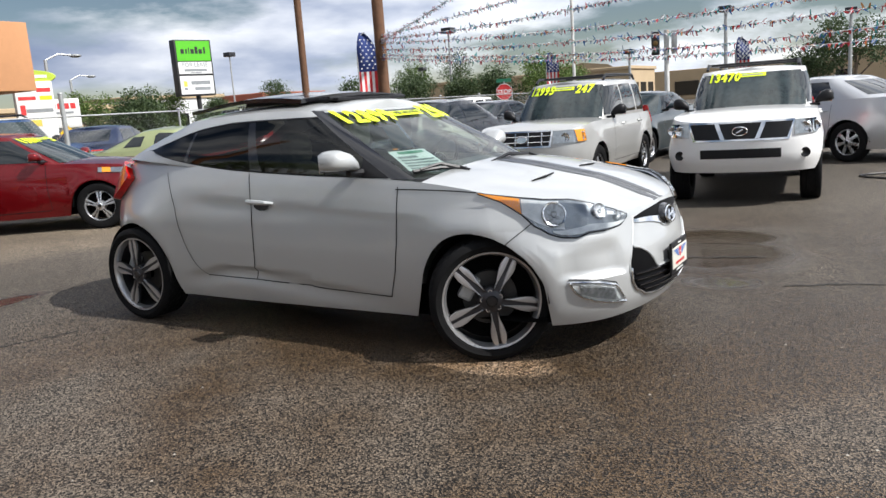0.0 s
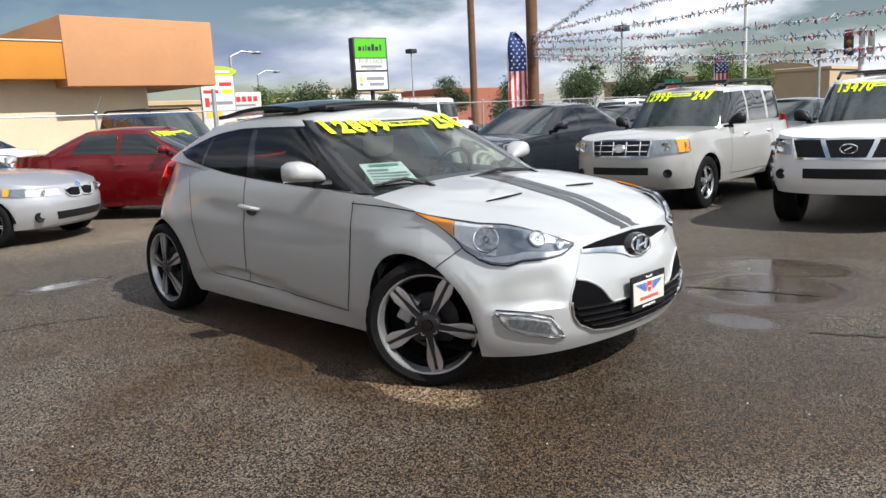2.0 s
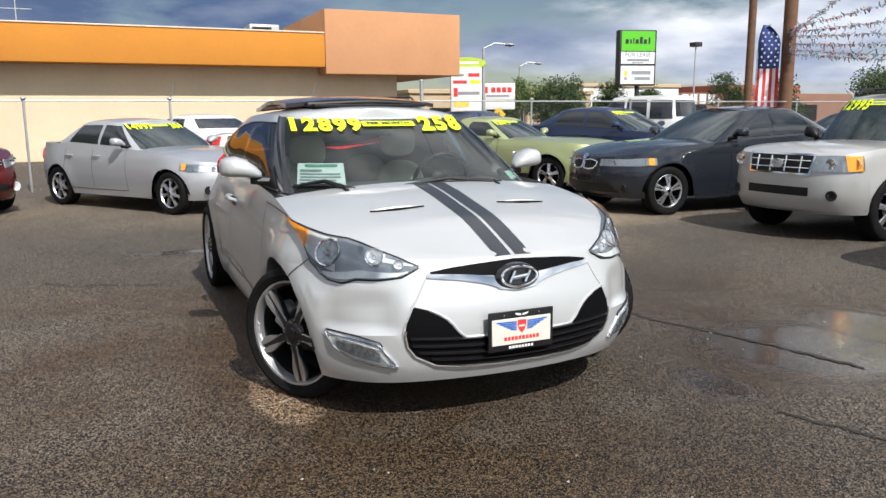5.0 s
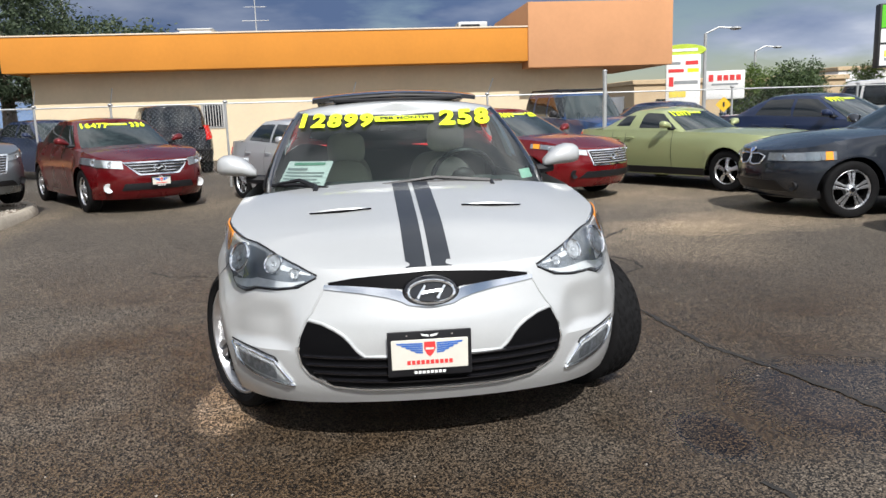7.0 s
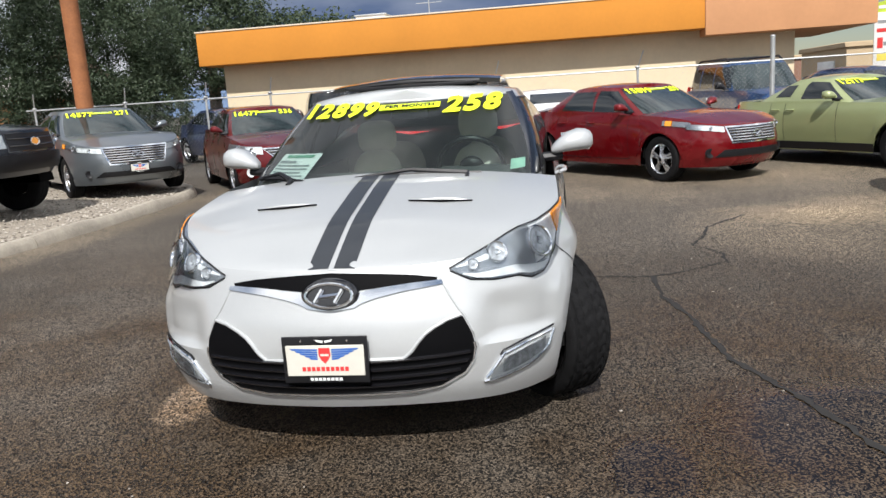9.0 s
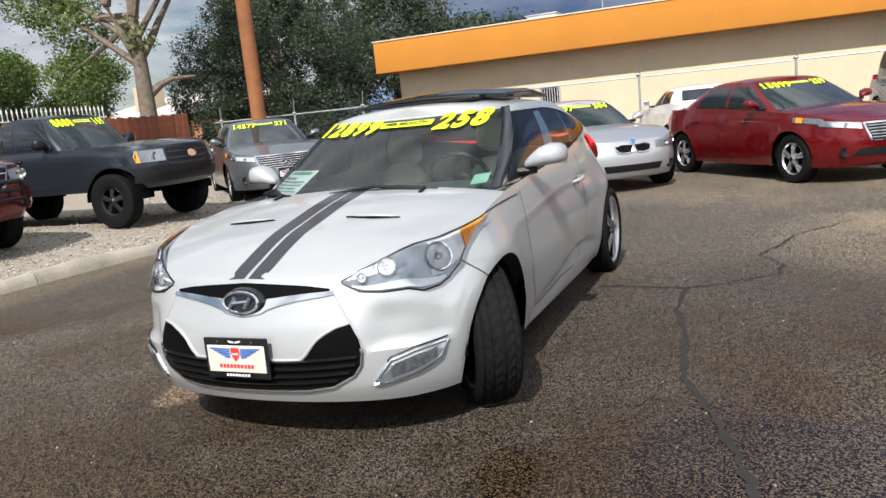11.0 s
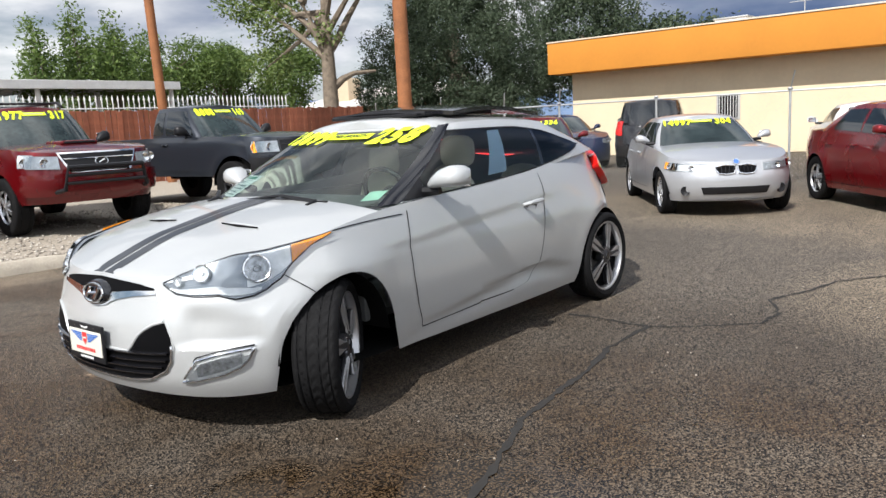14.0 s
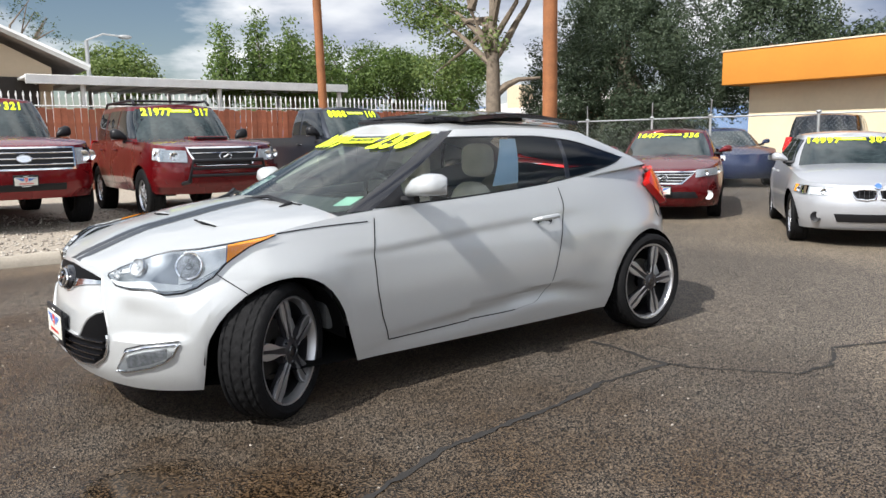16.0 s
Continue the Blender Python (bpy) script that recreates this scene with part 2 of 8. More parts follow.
class Geo:
    """Collects vertices and faces of one mesh."""

    def __init__(self):
        self.v, self.f = [], []

    def grid(self, rows, close=False):
        base, w = len(self.v), len(rows[0])
        for r in rows:
            self.v.extend(tuple(p) for p in r)
        for i in range(len(rows) - 1):
            for j in range(w - (0 if close else 1)):
                k = (j + 1) % w
                self.f.append((base + i * w + j, base + i * w + k, base + (i + 1) * w + k, base + (i + 1) * w + j))
        return self

    def face(self, pts):
        base = len(self.v)
        self.v.extend(tuple(p) for p in pts)
        self.f.append(tuple(range(base, base + len(pts))))
        return self

    def box(self, c, s, rot=None):
        """A plain block of size s about c, for inner parts of a joined mesh."""
        base = len(self.v)
        for dx in (-1, 1):
            for dy in (-1, 1):
                for dz in (-1, 1):
                    p = Vector((dx * s[0] / 2, dy * s[1] / 2, dz * s[2] / 2))
                    if rot is not None:
                        p = rot @ p
                    self.v.append(tuple(p + Vector(c)))
        for q in ((0, 1, 3, 2), (4, 6, 7, 5), (0, 4, 5, 1), (2, 3, 7, 6), (0, 2, 6, 4), (1, 5, 7, 3)):
            self.f.append(tuple(base + k for k in q))
        return self

    def tube(self, pts, r, n=8, caps=True):
        """A round bar along pts; r is a radius or one for each point."""
        pts = [Vector(p) for p in pts]
        rs = r if isinstance(r, (list, tuple)) else [r] * len(pts)
        rows, ref = [], Vector((0, 0, 1))
        for i, p in enumerate(pts):
            d = (pts[min(i + 1, len(pts) - 1)] - pts[max(i - 1, 0)]).normalized()
            if abs(d.dot(ref)) > 0.95:
                ref = Vector((1, 0, 0)) if abs(d.x) < 0.8 else Vector((0, 1, 0))
            a = d.cross(ref).normalized()
            b = d.cross(a).normalized()
            rows.append([p + rs[i] * (math.cos(2 * math.pi * k / n) * a + math.sin(2 * math.pi * k / n) * b) for k in range(n)])
        self.grid(rows, close=True)
        if caps:
            self.face(rows[0][::-1])
            self.face(rows[-1])
        return self

    def lathe(self, profile, n=32, axis="y"):
        """Revolve (radius, along) pairs about an axis."""
        rows = []
        for rad, al in profile:
            ring = []
            for k in range(n):
                a = 2 * math.pi * k / n
                c, s = rad * math.cos(a), rad * math.sin(a)
                ring.append((c, al, s) if axis == "y" else ((al, c, s) if axis == "x" else (c, s, al)))
            rows.append(ring)
        return self.grid(rows, close=True)

    def mesh(self, name, smooth=True, angle=38, weld=True):
        me = bpy.data.meshes.new(name)
        me.from_pydata(self.v, [], self.f)
        if weld:
            bm = bmesh.new()
            bm.from_mesh(me)
            bmesh.ops.remove_doubles(bm, verts=bm.verts, dist=0.0004)
            bmesh.ops.recalc_face_normals(bm, faces=bm.faces)
            bm.to_mesh(me)
            bm.free()
        if smooth:
            me.polygons.foreach_set("use_smooth", [True] * len(me.polygons))
            me.set_sharp_from_angle(angle=radians(angle))
        return me


def part(name, geo, material, parent=None, label="", smooth=True, angle=38, weld=True):
    """Links a Geo (or a bmesh) as one mesh object under a thing."""
    if isinstance(geo, Geo):
        me = geo.mesh(name, smooth, angle, weld)
    elif isinstance(geo, bpy.types.Mesh):
        me = geo
    else:
        me = bpy.data.meshes.new(name)
        geo.to_mesh(me)
        geo.free()
        if smooth:
            me.polygons.foreach_set("use_smooth", [True] * len(me.polygons))
            me.set_sharp_from_angle(angle=radians(angle))
    if not me.materials:
        me.materials.append(material)
    ob = new(name, me)
    if parent is not None:
        ob.parent = parent
    if label:
        tagged(ob, label)
    return ob


def rounded(sx, sy, sz, r=0.02, seg=2, at=(0, 0, 0), rot=None):
    """A bmesh block with rounded edges."""
    bm = bmesh.new()
    bmesh.ops.create_cube(bm, size=1)
    bmesh.ops.scale(bm, vec=(sx, sy, sz), verts=bm.verts)
    bmesh.ops.bevel(bm, geom=bm.edges[:], offset=r, segments=seg, affect="EDGES", profile=0.6)
    m = Matrix.Translation(at)
    if rot is not None:
        m = m @ rot.to_4x4()
    bmesh.ops.transform(bm, matrix=m, verts=bm.verts)
    return bm


def ellipsoid(c, s, nu=20, nv=12, power=1.0):
    g = Geo()
    rows = []
    for i in range(nv + 1):
        ph = math.pi * i / nv
        row = []
        for j in range(nu):
            th = 2 * math.pi * j / nu

            def e(v):
                return math.copysign(abs(v) ** power, v)
            row.append((c[0] + s[0] * e(math.sin(ph)) * e(math.cos(th)), c[1] + s[1] * e(math.sin(ph)) * e(math.sin(th)),
                        c[2] + s[2] * e(math.cos(ph))))
        rows.append(row)
    return g.grid(rows, close=True)


def thing(name, label, category, group="", kind="", m=None):
    ob = new(name)
    ob.empty_display_size = 0.2
    tagged(ob, label, category, group, kind)
    if m is not None:
        ob.matrix_world = m
    return ob


def lerp2(pts, s):
    """Point at s in 0..1 along a short list of domain points, evenly by index."""
    f = s * (len(pts) - 1)
    i = min(int(f), len(pts) - 2)
    t = f - i
    return (pts[i][0] * (1 - t) + pts[i + 1][0] * t, pts[i][1] * (1 - t) + pts[i + 1][1] * t)


def patch(S, lo, hi, nu=12, nv=4, off=0.004, depth=0.02, into=None):
    """A panel that lies on the surface S between two domain curves, proud by off, with a rim that goes depth inwards."""
    g = into if into is not None else Geo()
    rows = []
    for i in range(nv + 1):
        row = []
        for j in range(nu + 1):
            a, b = lerp2(lo, j / nu), lerp2(hi, j / nu)
            t = i / nv
            u, w = a[0] * (1 - t) + b[0] * t, a[1] * (1 - t) + b[1] * t
            p = S(u, w)
            du, dw = S(u + 0.004, w) - p, S(u, w + 0.004) - p
            nrm = du.cross(dw)
            if nrm.length < 1e-9:
                nrm = Vector((p.x, p.y, 0.2))
            nrm.normalize()
            if nrm.dot(Vector((p.x * 0.3, p.y, 0.35))) < 0 and abs(p.y) > 0.3 or (abs(p.y) <= 0.3 and nrm.dot(Vector((p.x, 0, 0.6))) < 0):
                nrm = -nrm
            row.append((p + nrm * off, nrm))
        rows.append(row)
    g.grid([[p for p, _ in r] for r in rows])
    if depth:
        edge = rows[0] + [r[-1] for r in rows[1:]] + rows[-1][-2::-1] + [r[0] for r in rows[-2:0:-1]]
        g.grid([[p for p, _ in edge], [p - n * depth for p, n in edge]], close=True)
    return g


def text_mesh(string, size, put, bold=0.0, shear=0.0, depth=0.002):
    """Letters of the built-in font as a mesh; put(x, y) takes each outline point of the flat text to its place."""
    cu = bpy.data.curves.new("letters", "FONT")
    cu.body, cu.size, cu.offset, cu.shear = string, size, bold, shear
    cu.align_x, cu.align_y = "CENTER", "CENTER"
    cu.resolution_u = 3
    ob = bpy.data.objects.new("letters", cu)
    scene.collection.objects.link(ob)
    dg = bpy.context.evaluated_depsgraph_get()
    me = bpy.data.meshes.new_from_object(ob.evaluated_get(dg))
    bpy.data.objects.remove(ob)
    bpy.data.curves.remove(cu)
    for v in me.vertices:
        v.co = put(v.co.x, v.co.y)
    me.materials.clear()
    return me


# ---- cars: shells ----
class Body:
    """Lower body of a car as a closed plan outline that changes with height, plus a cabin above it."""

    def __init__(s, xf, xr, W, shoulder, side, nose, tail, hubs, r_arch, hz, sill, front=(11, 1.9), rear=(4.5, 2.2),
                 taper=None, flare=0.0, extra=None, crown=0.05, dent=None, nf=10, zx=0.5):
        s.zx = zx
        s.xf, s.xr, s.W, s.front, s.rear = xf, xr, W, front, rear
        s.xm, s.a = (xf + xr) / 2, (xf - xr) / 2
        s.shoulder, s.side, s.nose, s.tail = shoulder, side, nose, tail
        s.hubs, s.R, s.hz, s.sill, s.flare = hubs, r_arch, hz, sill, flare
        s.taper = taper or (lambda x: 1.0)
        s.extra, s.crown, s.dent, s.nf = extra, crown, dent, nf

    def pt(s, th, z):
        c, q = math.cos(th), math.sin(th)
        p, e = s.front if c >= 0 else s.rear
        off = s.nose(z) if c >= 0 else s.tail(z)
        x = s.xm + math.copysign((s.a + off) * abs(c) ** (2 / p), c)
        y = s.W * abs(q) ** (2 / e) * s.side(z) * s.taper(x)
        if s.flare:
            for h in s.hubs:
                d = math.hypot(x - h, z - s.hz)
                y += s.flare * math.exp(-((d - s.R) / 0.10) ** 2) * min(1, abs(q) * 1.2)
        if s.extra:
            y += s.extra(x, z) * min(1.0, abs(q) ** 4 * 1.3)
        if s.dent and c > 0:
            x -= s.dent(y, z)
        return Vector((x, math.copysign(y, q), z))

    def th_x(s, x, z, right=False):
        """Outline angle at which the flank has this x."""
        lo, hi = 1e-4, math.pi - 1e-4
        for _ in range(20):
            mid = (lo + hi) / 2
            if s.pt(mid, z).x > x:
                lo = mid
            else:
                hi = mid
        return -lo if right else lo

    def th_y(s, y, z, back=False):
        """Outline angle at which the front (or back) face has this y."""
        lo, hi = 1e-5, math.pi / 2 - 1e-4
        for _ in range(20):
            mid = (lo + hi) / 2
            if abs(s.pt(math.pi - mid if back else mid, z).y) < abs(y):
                lo = mid
            else:
                hi = mid
        th = math.pi - lo if back else lo
        return -th if y < 0 else th

    def F(s, *pts):
        return [(s.th_y(y, z), z) for y, z in pts]

    def Bk(s, *pts):
        return [(s.th_y(y, z, True), z) for y, z in pts]

    def Sd(s, right, *pts):
        return [(s.th_x(x, z, right), z) for x, z in pts]

    def low(s, x):
        z = s.sill(x) if callable(s.sill) else s.sill
        for h in s.hubs:
            if abs(x - h) < s.R:
                z = max(z, s.hz + math.sqrt(s.R ** 2 - (x - h) ** 2))
        return z

    def columns(s):
        ths = [s.th_y(s.W * k / s.nf, 0.5) for k in range(0, s.nf)]
        x0, x1 = s.pt(ths[-1], 0.5).x, None
        back = [s.th_y(s.W * k / 8, 0.6, True) for k in range(7, -1, -1)]
        x1 = s.pt(back[0], 0.6).x
        xs = list(np.linspace(x0, x1, 46)[1:-1])
        for h in s.hubs:
            xs = [x for x in xs if abs(abs(x - h) - s.R) > 0.03]
            for k in np.linspace(-1, 1, 17):
                xs.append(h + s.R * math.sin(k * math.pi / 2) * 0.9995)
            xs += [h + s.R * 1.0005, h - s.R * 1.0005]
        xs = sorted([x for x in xs if x1 < x < x0], reverse=True)
        mids = [s.th_x(x, 0.5) for x in xs]
        return ths + mids + back

    def build(s, parent, paint, cowl, deck, nv=16, gap_top=None):
        """Flanks, nose and tail as one shell; hood and deck lid on top."""
        cols = s.columns()
        rows, cut = [[] for _ in range(nv + 1)], int(nv * 0.62)
        for th in cols:
            xb = s.pt(th, s.zx).x
            zl, zu = s.low(xb), s.shoulder(xb)
            mid = max(zl + 0.03, min(s.hz + s.R + 0.015, zu - 0.05))
            for i in range(nv + 1):
                z = zl + (mid - zl) * i / cut if i <= cut else mid + (zu - mid) * (i - cut) / (nv - cut)
                rows[i].append(s.pt(th, z))
        g = Geo()
        full = [r + [Vector((p.x, -p.y, p.z)) for p in r[-2:0:-1]] for r in rows]
        g.grid(full, close=True)
        part("body", g, paint, parent, angle=30)
        top = rows[-1]

        def lid(keep, crown):
            sel = [p for p in top if keep(p.x)]
            rr = []
            for k in np.linspace(1, -1, 15):
                rr.append([Vector((p.x, p.y * k, p.z + crown(p.x) * (1 - abs(k) ** 2.2))) for p in sel])
            return Geo().grid(rr)
        cx = [p.x for p in top]
        if cowl is not None:
            xn = max(cx)
            part("hood", lid(lambda x: x >= cowl - 0.03, lambda x: s.crown * min(1, (xn - x) / 0.35 + 0.02) ** 0.6), paint, parent)
        if deck is not None:
            part("deck_lid", lid(lambda x: x <= deck + 0.05, lambda x: s.crown * 0.5), paint, parent)
        # dark floor under the car
        fl = Geo()
        zf = (s.sill(0) if callable(s.sill) else s.sill) + 0.015
        ring = [s.pt(th, 0.5) for th in cols]
        fl.grid([[Vector((p.x * 0.97, p.y * 0.93, zf)) for p in ring], [Vector((p.x * 0.97, -p.y * 0.93, zf)) for p in ring]])
        part("underbody", fl, MATT_DARK, parent)
        for h in s.hubs:
            for sg in (1, -1):
                w = Geo()
                arc = [math.pi * k / 16 for k in range(17)]
                yo = sg * (s.W * 0.97)
                r0 = [Vector((h + s.R * 1.01 * math.cos(a), yo - sg * 0.015, s.hz + s.R * 1.01 * math.sin(a))) for a in arc]
                r1 = [Vector((p.x, yo - sg * 0.34, p.z)) for p in r0]
                w.grid([r0, r1])
                w.face(r1 + [Vector((h - s.R * 1.01, yo - sg * 0.34, zf)), Vector((h + s.R * 1.01, yo - sg * 0.34, zf))])
                part("wheel_well", w, MATT_DARK, parent)
        return top


class Cabin:
    """Glasshouse between a base outline and a roof outline."""

    def __init__(s, base, top, zb, zr, front=(12, 2.0), rear=(5, 2.2), bulge=0.02, crown=0.05, top_pow=None):
        s.b, s.t, s.zb, s.zr, s.front, s.rear, s.bulge, s.crown = base, top, zb, zr, front, rear, bulge, crown
        s.top_pow = top_pow or ((12, 2.0), (8, 2.2))

    def ring(s, o, c, q, pw):
        p, e = pw
        xm, a = (o[0] + o[1]) / 2, (o[0] - o[1]) / 2
        return xm + math.copysign(a * abs(c) ** (2 / p), c), o[2] * abs(q) ** (2 / e)

    def pt(s, th, t):
        c, q = math.cos(th), math.sin(th)
        k = 0 if c >= 0 else 1
        xb, yb = s.ring(s.b, c, q, s.front if k == 0 else s.rear)
        xt, yt = s.ring(s.t, c, q, s.top_pow[k])
        x, y = xb + (xt - xb) * t, yb + (yt - yb) * t
        bl = s.bulge * 4 * t * (1 - t)
        y += bl * abs(q) ** 2
        zb, zt = s.zb(xb), s.zr(xt)
        z = zb + (zt - zb) * t + bl * 0.5 * abs(c) ** 2
        return Vector((x, math.copysign(y, q), z))

    def th_x(s, x, t, right=False):
        lo, hi = 1e-4, math.pi - 1e-4
        for _ in range(20):
            mid = (lo + hi) / 2
            if s.pt(mid, t).x > x:
                lo = mid
            else:
                hi = mid
        return -lo if right else lo

    def th_y(s, y, t, back=False):
        lo, hi = 1e-5, math.pi / 2 - 1e-4
        for _ in range(20):
            mid = (lo + hi) / 2
            if abs(s.pt(math.pi - mid if back else mid, t).y) < abs(y):
                lo = mid
            else:
                hi = mid
        th = math.pi - lo if back else lo
        return -th if y < 0 else th

    def ths(s):
        f = [s.th_y(s.b[2] * k / 9, 0.0) for k in range(0, 9)]
        b = [s.th_y(s.b[2] * k / 8, 0.0, True) for k in range(7, -1, -1)]
        x0, x1 = s.pt(f[-1], 0).x, s.pt(b[0], 0).x
        return f + [s.th_x(x, 0) for x in np.linspace(x0, x1, 22)[1:-1]] + b

    def shell(s, parent, paint, name="cabin", nt=8):
        ths = s.ths()
        rows = []
        for i in range(nt + 1):
            half = [s.pt(th, i / nt) for th in ths]
            rows.append(half + [Vector((p.x, -p.y, p.z)) for p in half[-2:0:-1]])
        g = Geo().grid(rows, close=True)
        part(name, g, paint, parent, angle=50)

    def roof(s, parent, paint, name="roof"):
        half = [s.pt(th, 1) for th in s.ths()]
        rr = []
        for k in np.linspace(1, -1, 15):
            rr.append([Vector((p.x, p.y * k, p.z + s.crown * (1 - abs(k) ** 2.4))) for p in half])
        part(name, Geo().grid(rr), paint, parent)

    def screen(s, y_frac, t0, t1, back=False, off=0.006, name="windshield", mat=None, parent=None, depth=0.02):
        w0, w1 = s.b[2] * y_frac, s.b[2] * y_frac
        n = 10
        lo, hi = [], []
        tha = s.th_y(w0, 0.0, back)
        for k in range(n + 1):
            f = -1 + 2 * k / n
            th = s.th_y(s.b[2] * y_frac * f, 0.0, back) if abs(f) > 1e-6 else (math.pi if back else 0.0)
            if back and th < 0:
                th += 2 * math.pi
            lo.append((th, t0))
            hi.append((th, t1))
        if back:
            order = sorted(range(len(lo)), key=lambda i: lo[i][0])
            lo, hi = [lo[i] for i in order], [hi[i] for i in order]
        return part(name, patch(s.pt, lo, hi, 20, 8, off, depth), mat, parent)

    def windscreen_point(s, y, t, off=0.004):
        """A point just off the windshield at side offset y and height fraction t."""
        th = s.th_y(y, t) if abs(y) > 1e-4 else 0.0
        p = s.pt(th, t)
        d = s.pt(0.0, min(1, t + 0.02)) - s.pt(0.0, max(0, t - 0.02))
        n = Vector((d.z, 0, -d.x)).normalized()
        n = n if n.x > 0 else -n
        return p + n * off


# ---- cars: shared parts ----
def tyre_geo(R, rim, w, fine=False):
    """Tyre with rounded shoulders; the fine one has slanted tread grooves."""
    g = Geo()
    hw = w / 2
    nu = 180 if fine else 48
    side = [(rim - 0.005, 0.78), (rim + 0.012, 0.92), (rim + 0.02, 0.935), ((rim + R) / 2, 1.0), (R - 0.026, 0.97), (R - 0.014, 0.92), (R - 0.005, 0.84)]
    vs = [0.78, 0.70, 0.66, 0.62, 0.58, 0.50, 0.40, 0.32, 0.28, 0.24, 0.20, 0.12, 0.04] if fine else [0.72, 0.5, 0.46, 0.40, 0.36, 0.06, 0.03]
    cols = [(r, -v, False) for r, v in side] + [(R, -v, True) for v in vs] + [(R, v, True) for v in reversed(vs)] + [(r, v, False) for r, v in reversed(side)]
    rows = []
    for r, v, tread in cols:
        ring = []
        for k in range(nu):
            a = 2 * math.pi * k / nu
            rr = r
            if tread:
                av = abs(v)
                if 0.60 < av < 0.67 or 0.22 < av < 0.30 or 0.38 < av < 0.45 and not fine:
                    rr -= 0.007
                elif fine and ((k / 5.0 + av * (2.4 if av > 0.3 else -3.0) * (1 if v > 0 else 1)) % 1.0) < 0.24:
                    rr -= 0.006
            ring.append((rr * math.cos(a), v * hw, rr * math.sin(a)))
        rows.append(ring)
    g.grid(rows, close=True)
    return g


def rim_geo(rim, w, spokes, width, twin=False):
    """Lip, spokes and hub of an alloy wheel; outer face at -y."""
    g = Geo()
    hw = w / 2
    g.lathe([(rim - 0.016, -hw * 0.60), (rim - 0.010, -hw * 0.74), (rim - 0.003, -hw * 0.82), (rim + 0.006, -hw * 0.78)], 40)
    face = -hw * 0.62
    for k in range(spokes):
        a = 2 * math.pi * k / spokes + math.pi / 2
        for d in ((-1, 1) if twin else (0,)):
            rot = Matrix.Rotation(-a, 3, "Y")
            r0, r1 = 0.045, rim - 0.012
            prof = []
            for f, dep in ((0.0, 0.016), (0.3, 0.012), (0.6, 0.006), (0.85, 0.0), (1.0, 0.0)):
                r = r0 + (r1 - r0) * f
                if twin:
                    wd = width * (0.34 + 0.55 * f ** 1.3)
                    off = d * (wd / 2 + width * (0.07 + 0.05 * f))
                else:
                    wd, off = width * (0.7 + 0.45 * f), 0.0
                yy = face - 0.018 + dep * -0.6 + 0.02 * f
                prof.append([rot @ Vector((r, yy + 0.012, off - wd / 2)), rot @ Vector((r, yy, off - wd / 2 * 0.8)), rot @ Vector((r, yy - 0.003, off)),
                             rot @ Vector((r, yy, off + wd / 2 * 0.8)), rot @ Vector((r, yy + 0.012, off + wd / 2)), rot @ Vector((r, yy + 0.04, off))])
            g.grid(prof, close=True)
    g.lathe([(0.028, face - 0.036), (0.036, face - 0.028), (0.070, face - 0.016), (0.078, face + 0.03)], 20)
    return g


WHEEL_CACHE = {}


def wheel(parent, m, R, rim, w, spokes=5, width=0.06, twin=False, rim_mat=None, side=-1):
    key = (R, rim, w, spokes, width, twin)
    hw_in = w * 0.37
    if key not in WHEEL_CACHE:
        bolts = Geo().tube([(0.0, -w * 0.31 - 0.026, 0.0), (0.0, -w * 0.31, 0.0)], 0.011, 8)
        barrel = Geo().lathe([(rim, hw_in), (rim - 0.02, hw_in * 0.6), (rim - 0.03, -hw_in * 0.6), (rim - 0.02, -hw_in * 0.85)], 36)
        disc = Geo().lathe([(0.0, -0.01), (0.125, -0.01), (0.13, 0.0), (0.13, 0.02), (rim - 0.03, 0.03)], 32)
        cap = Geo().lathe([(0.0, -w * 0.31 - 0.038), (0.026, -w * 0.31 - 0.038), (0.030, -w * 0.31 - 0.032)], 20)
        WHEEL_CACHE[key] = (tyre_geo(R, rim, w).mesh("tyre", angle=38), rim_geo(rim, w, spokes, width, twin).mesh("rim", angle=30), bolts.mesh("wheel_bolt"), disc.mesh("brake_disc"), barrel.mesh("barrel"), cap.mesh("hub_cap"))
        for me, mat in zip(WHEEL_CACHE[key], (RUBBER, rim_mat or ALLOY, CHROME, MATT_DARK, MATT_DARK, GLOSS_BLACK)):
            me.materials.append(mat)
    ob = new("wheel")
    ob.empty_display_size = 0.1
    ob.parent = parent
    ob.matrix_local = m if side < 0 else m @ Matrix.Rotation(math.pi, 4, "Z")
    for nm, me in zip(("tyre", "rim", "wheel_bolts", "brake_disc", "barrel", "hub_cap"), WHEEL_CACHE[key]):
        if nm == "wheel_bolts":
            for k in range(5):
                a = 2 * math.pi * (k + 0.5) / 5 + math.pi / 2
                o = new("wheel_bolt", me)
                o.parent, o.location = ob, (0.055 * math.cos(a), 0, 0.055 * math.sin(a))
            continue
        o = new(nm, me)
        o.parent = ob
    return ob


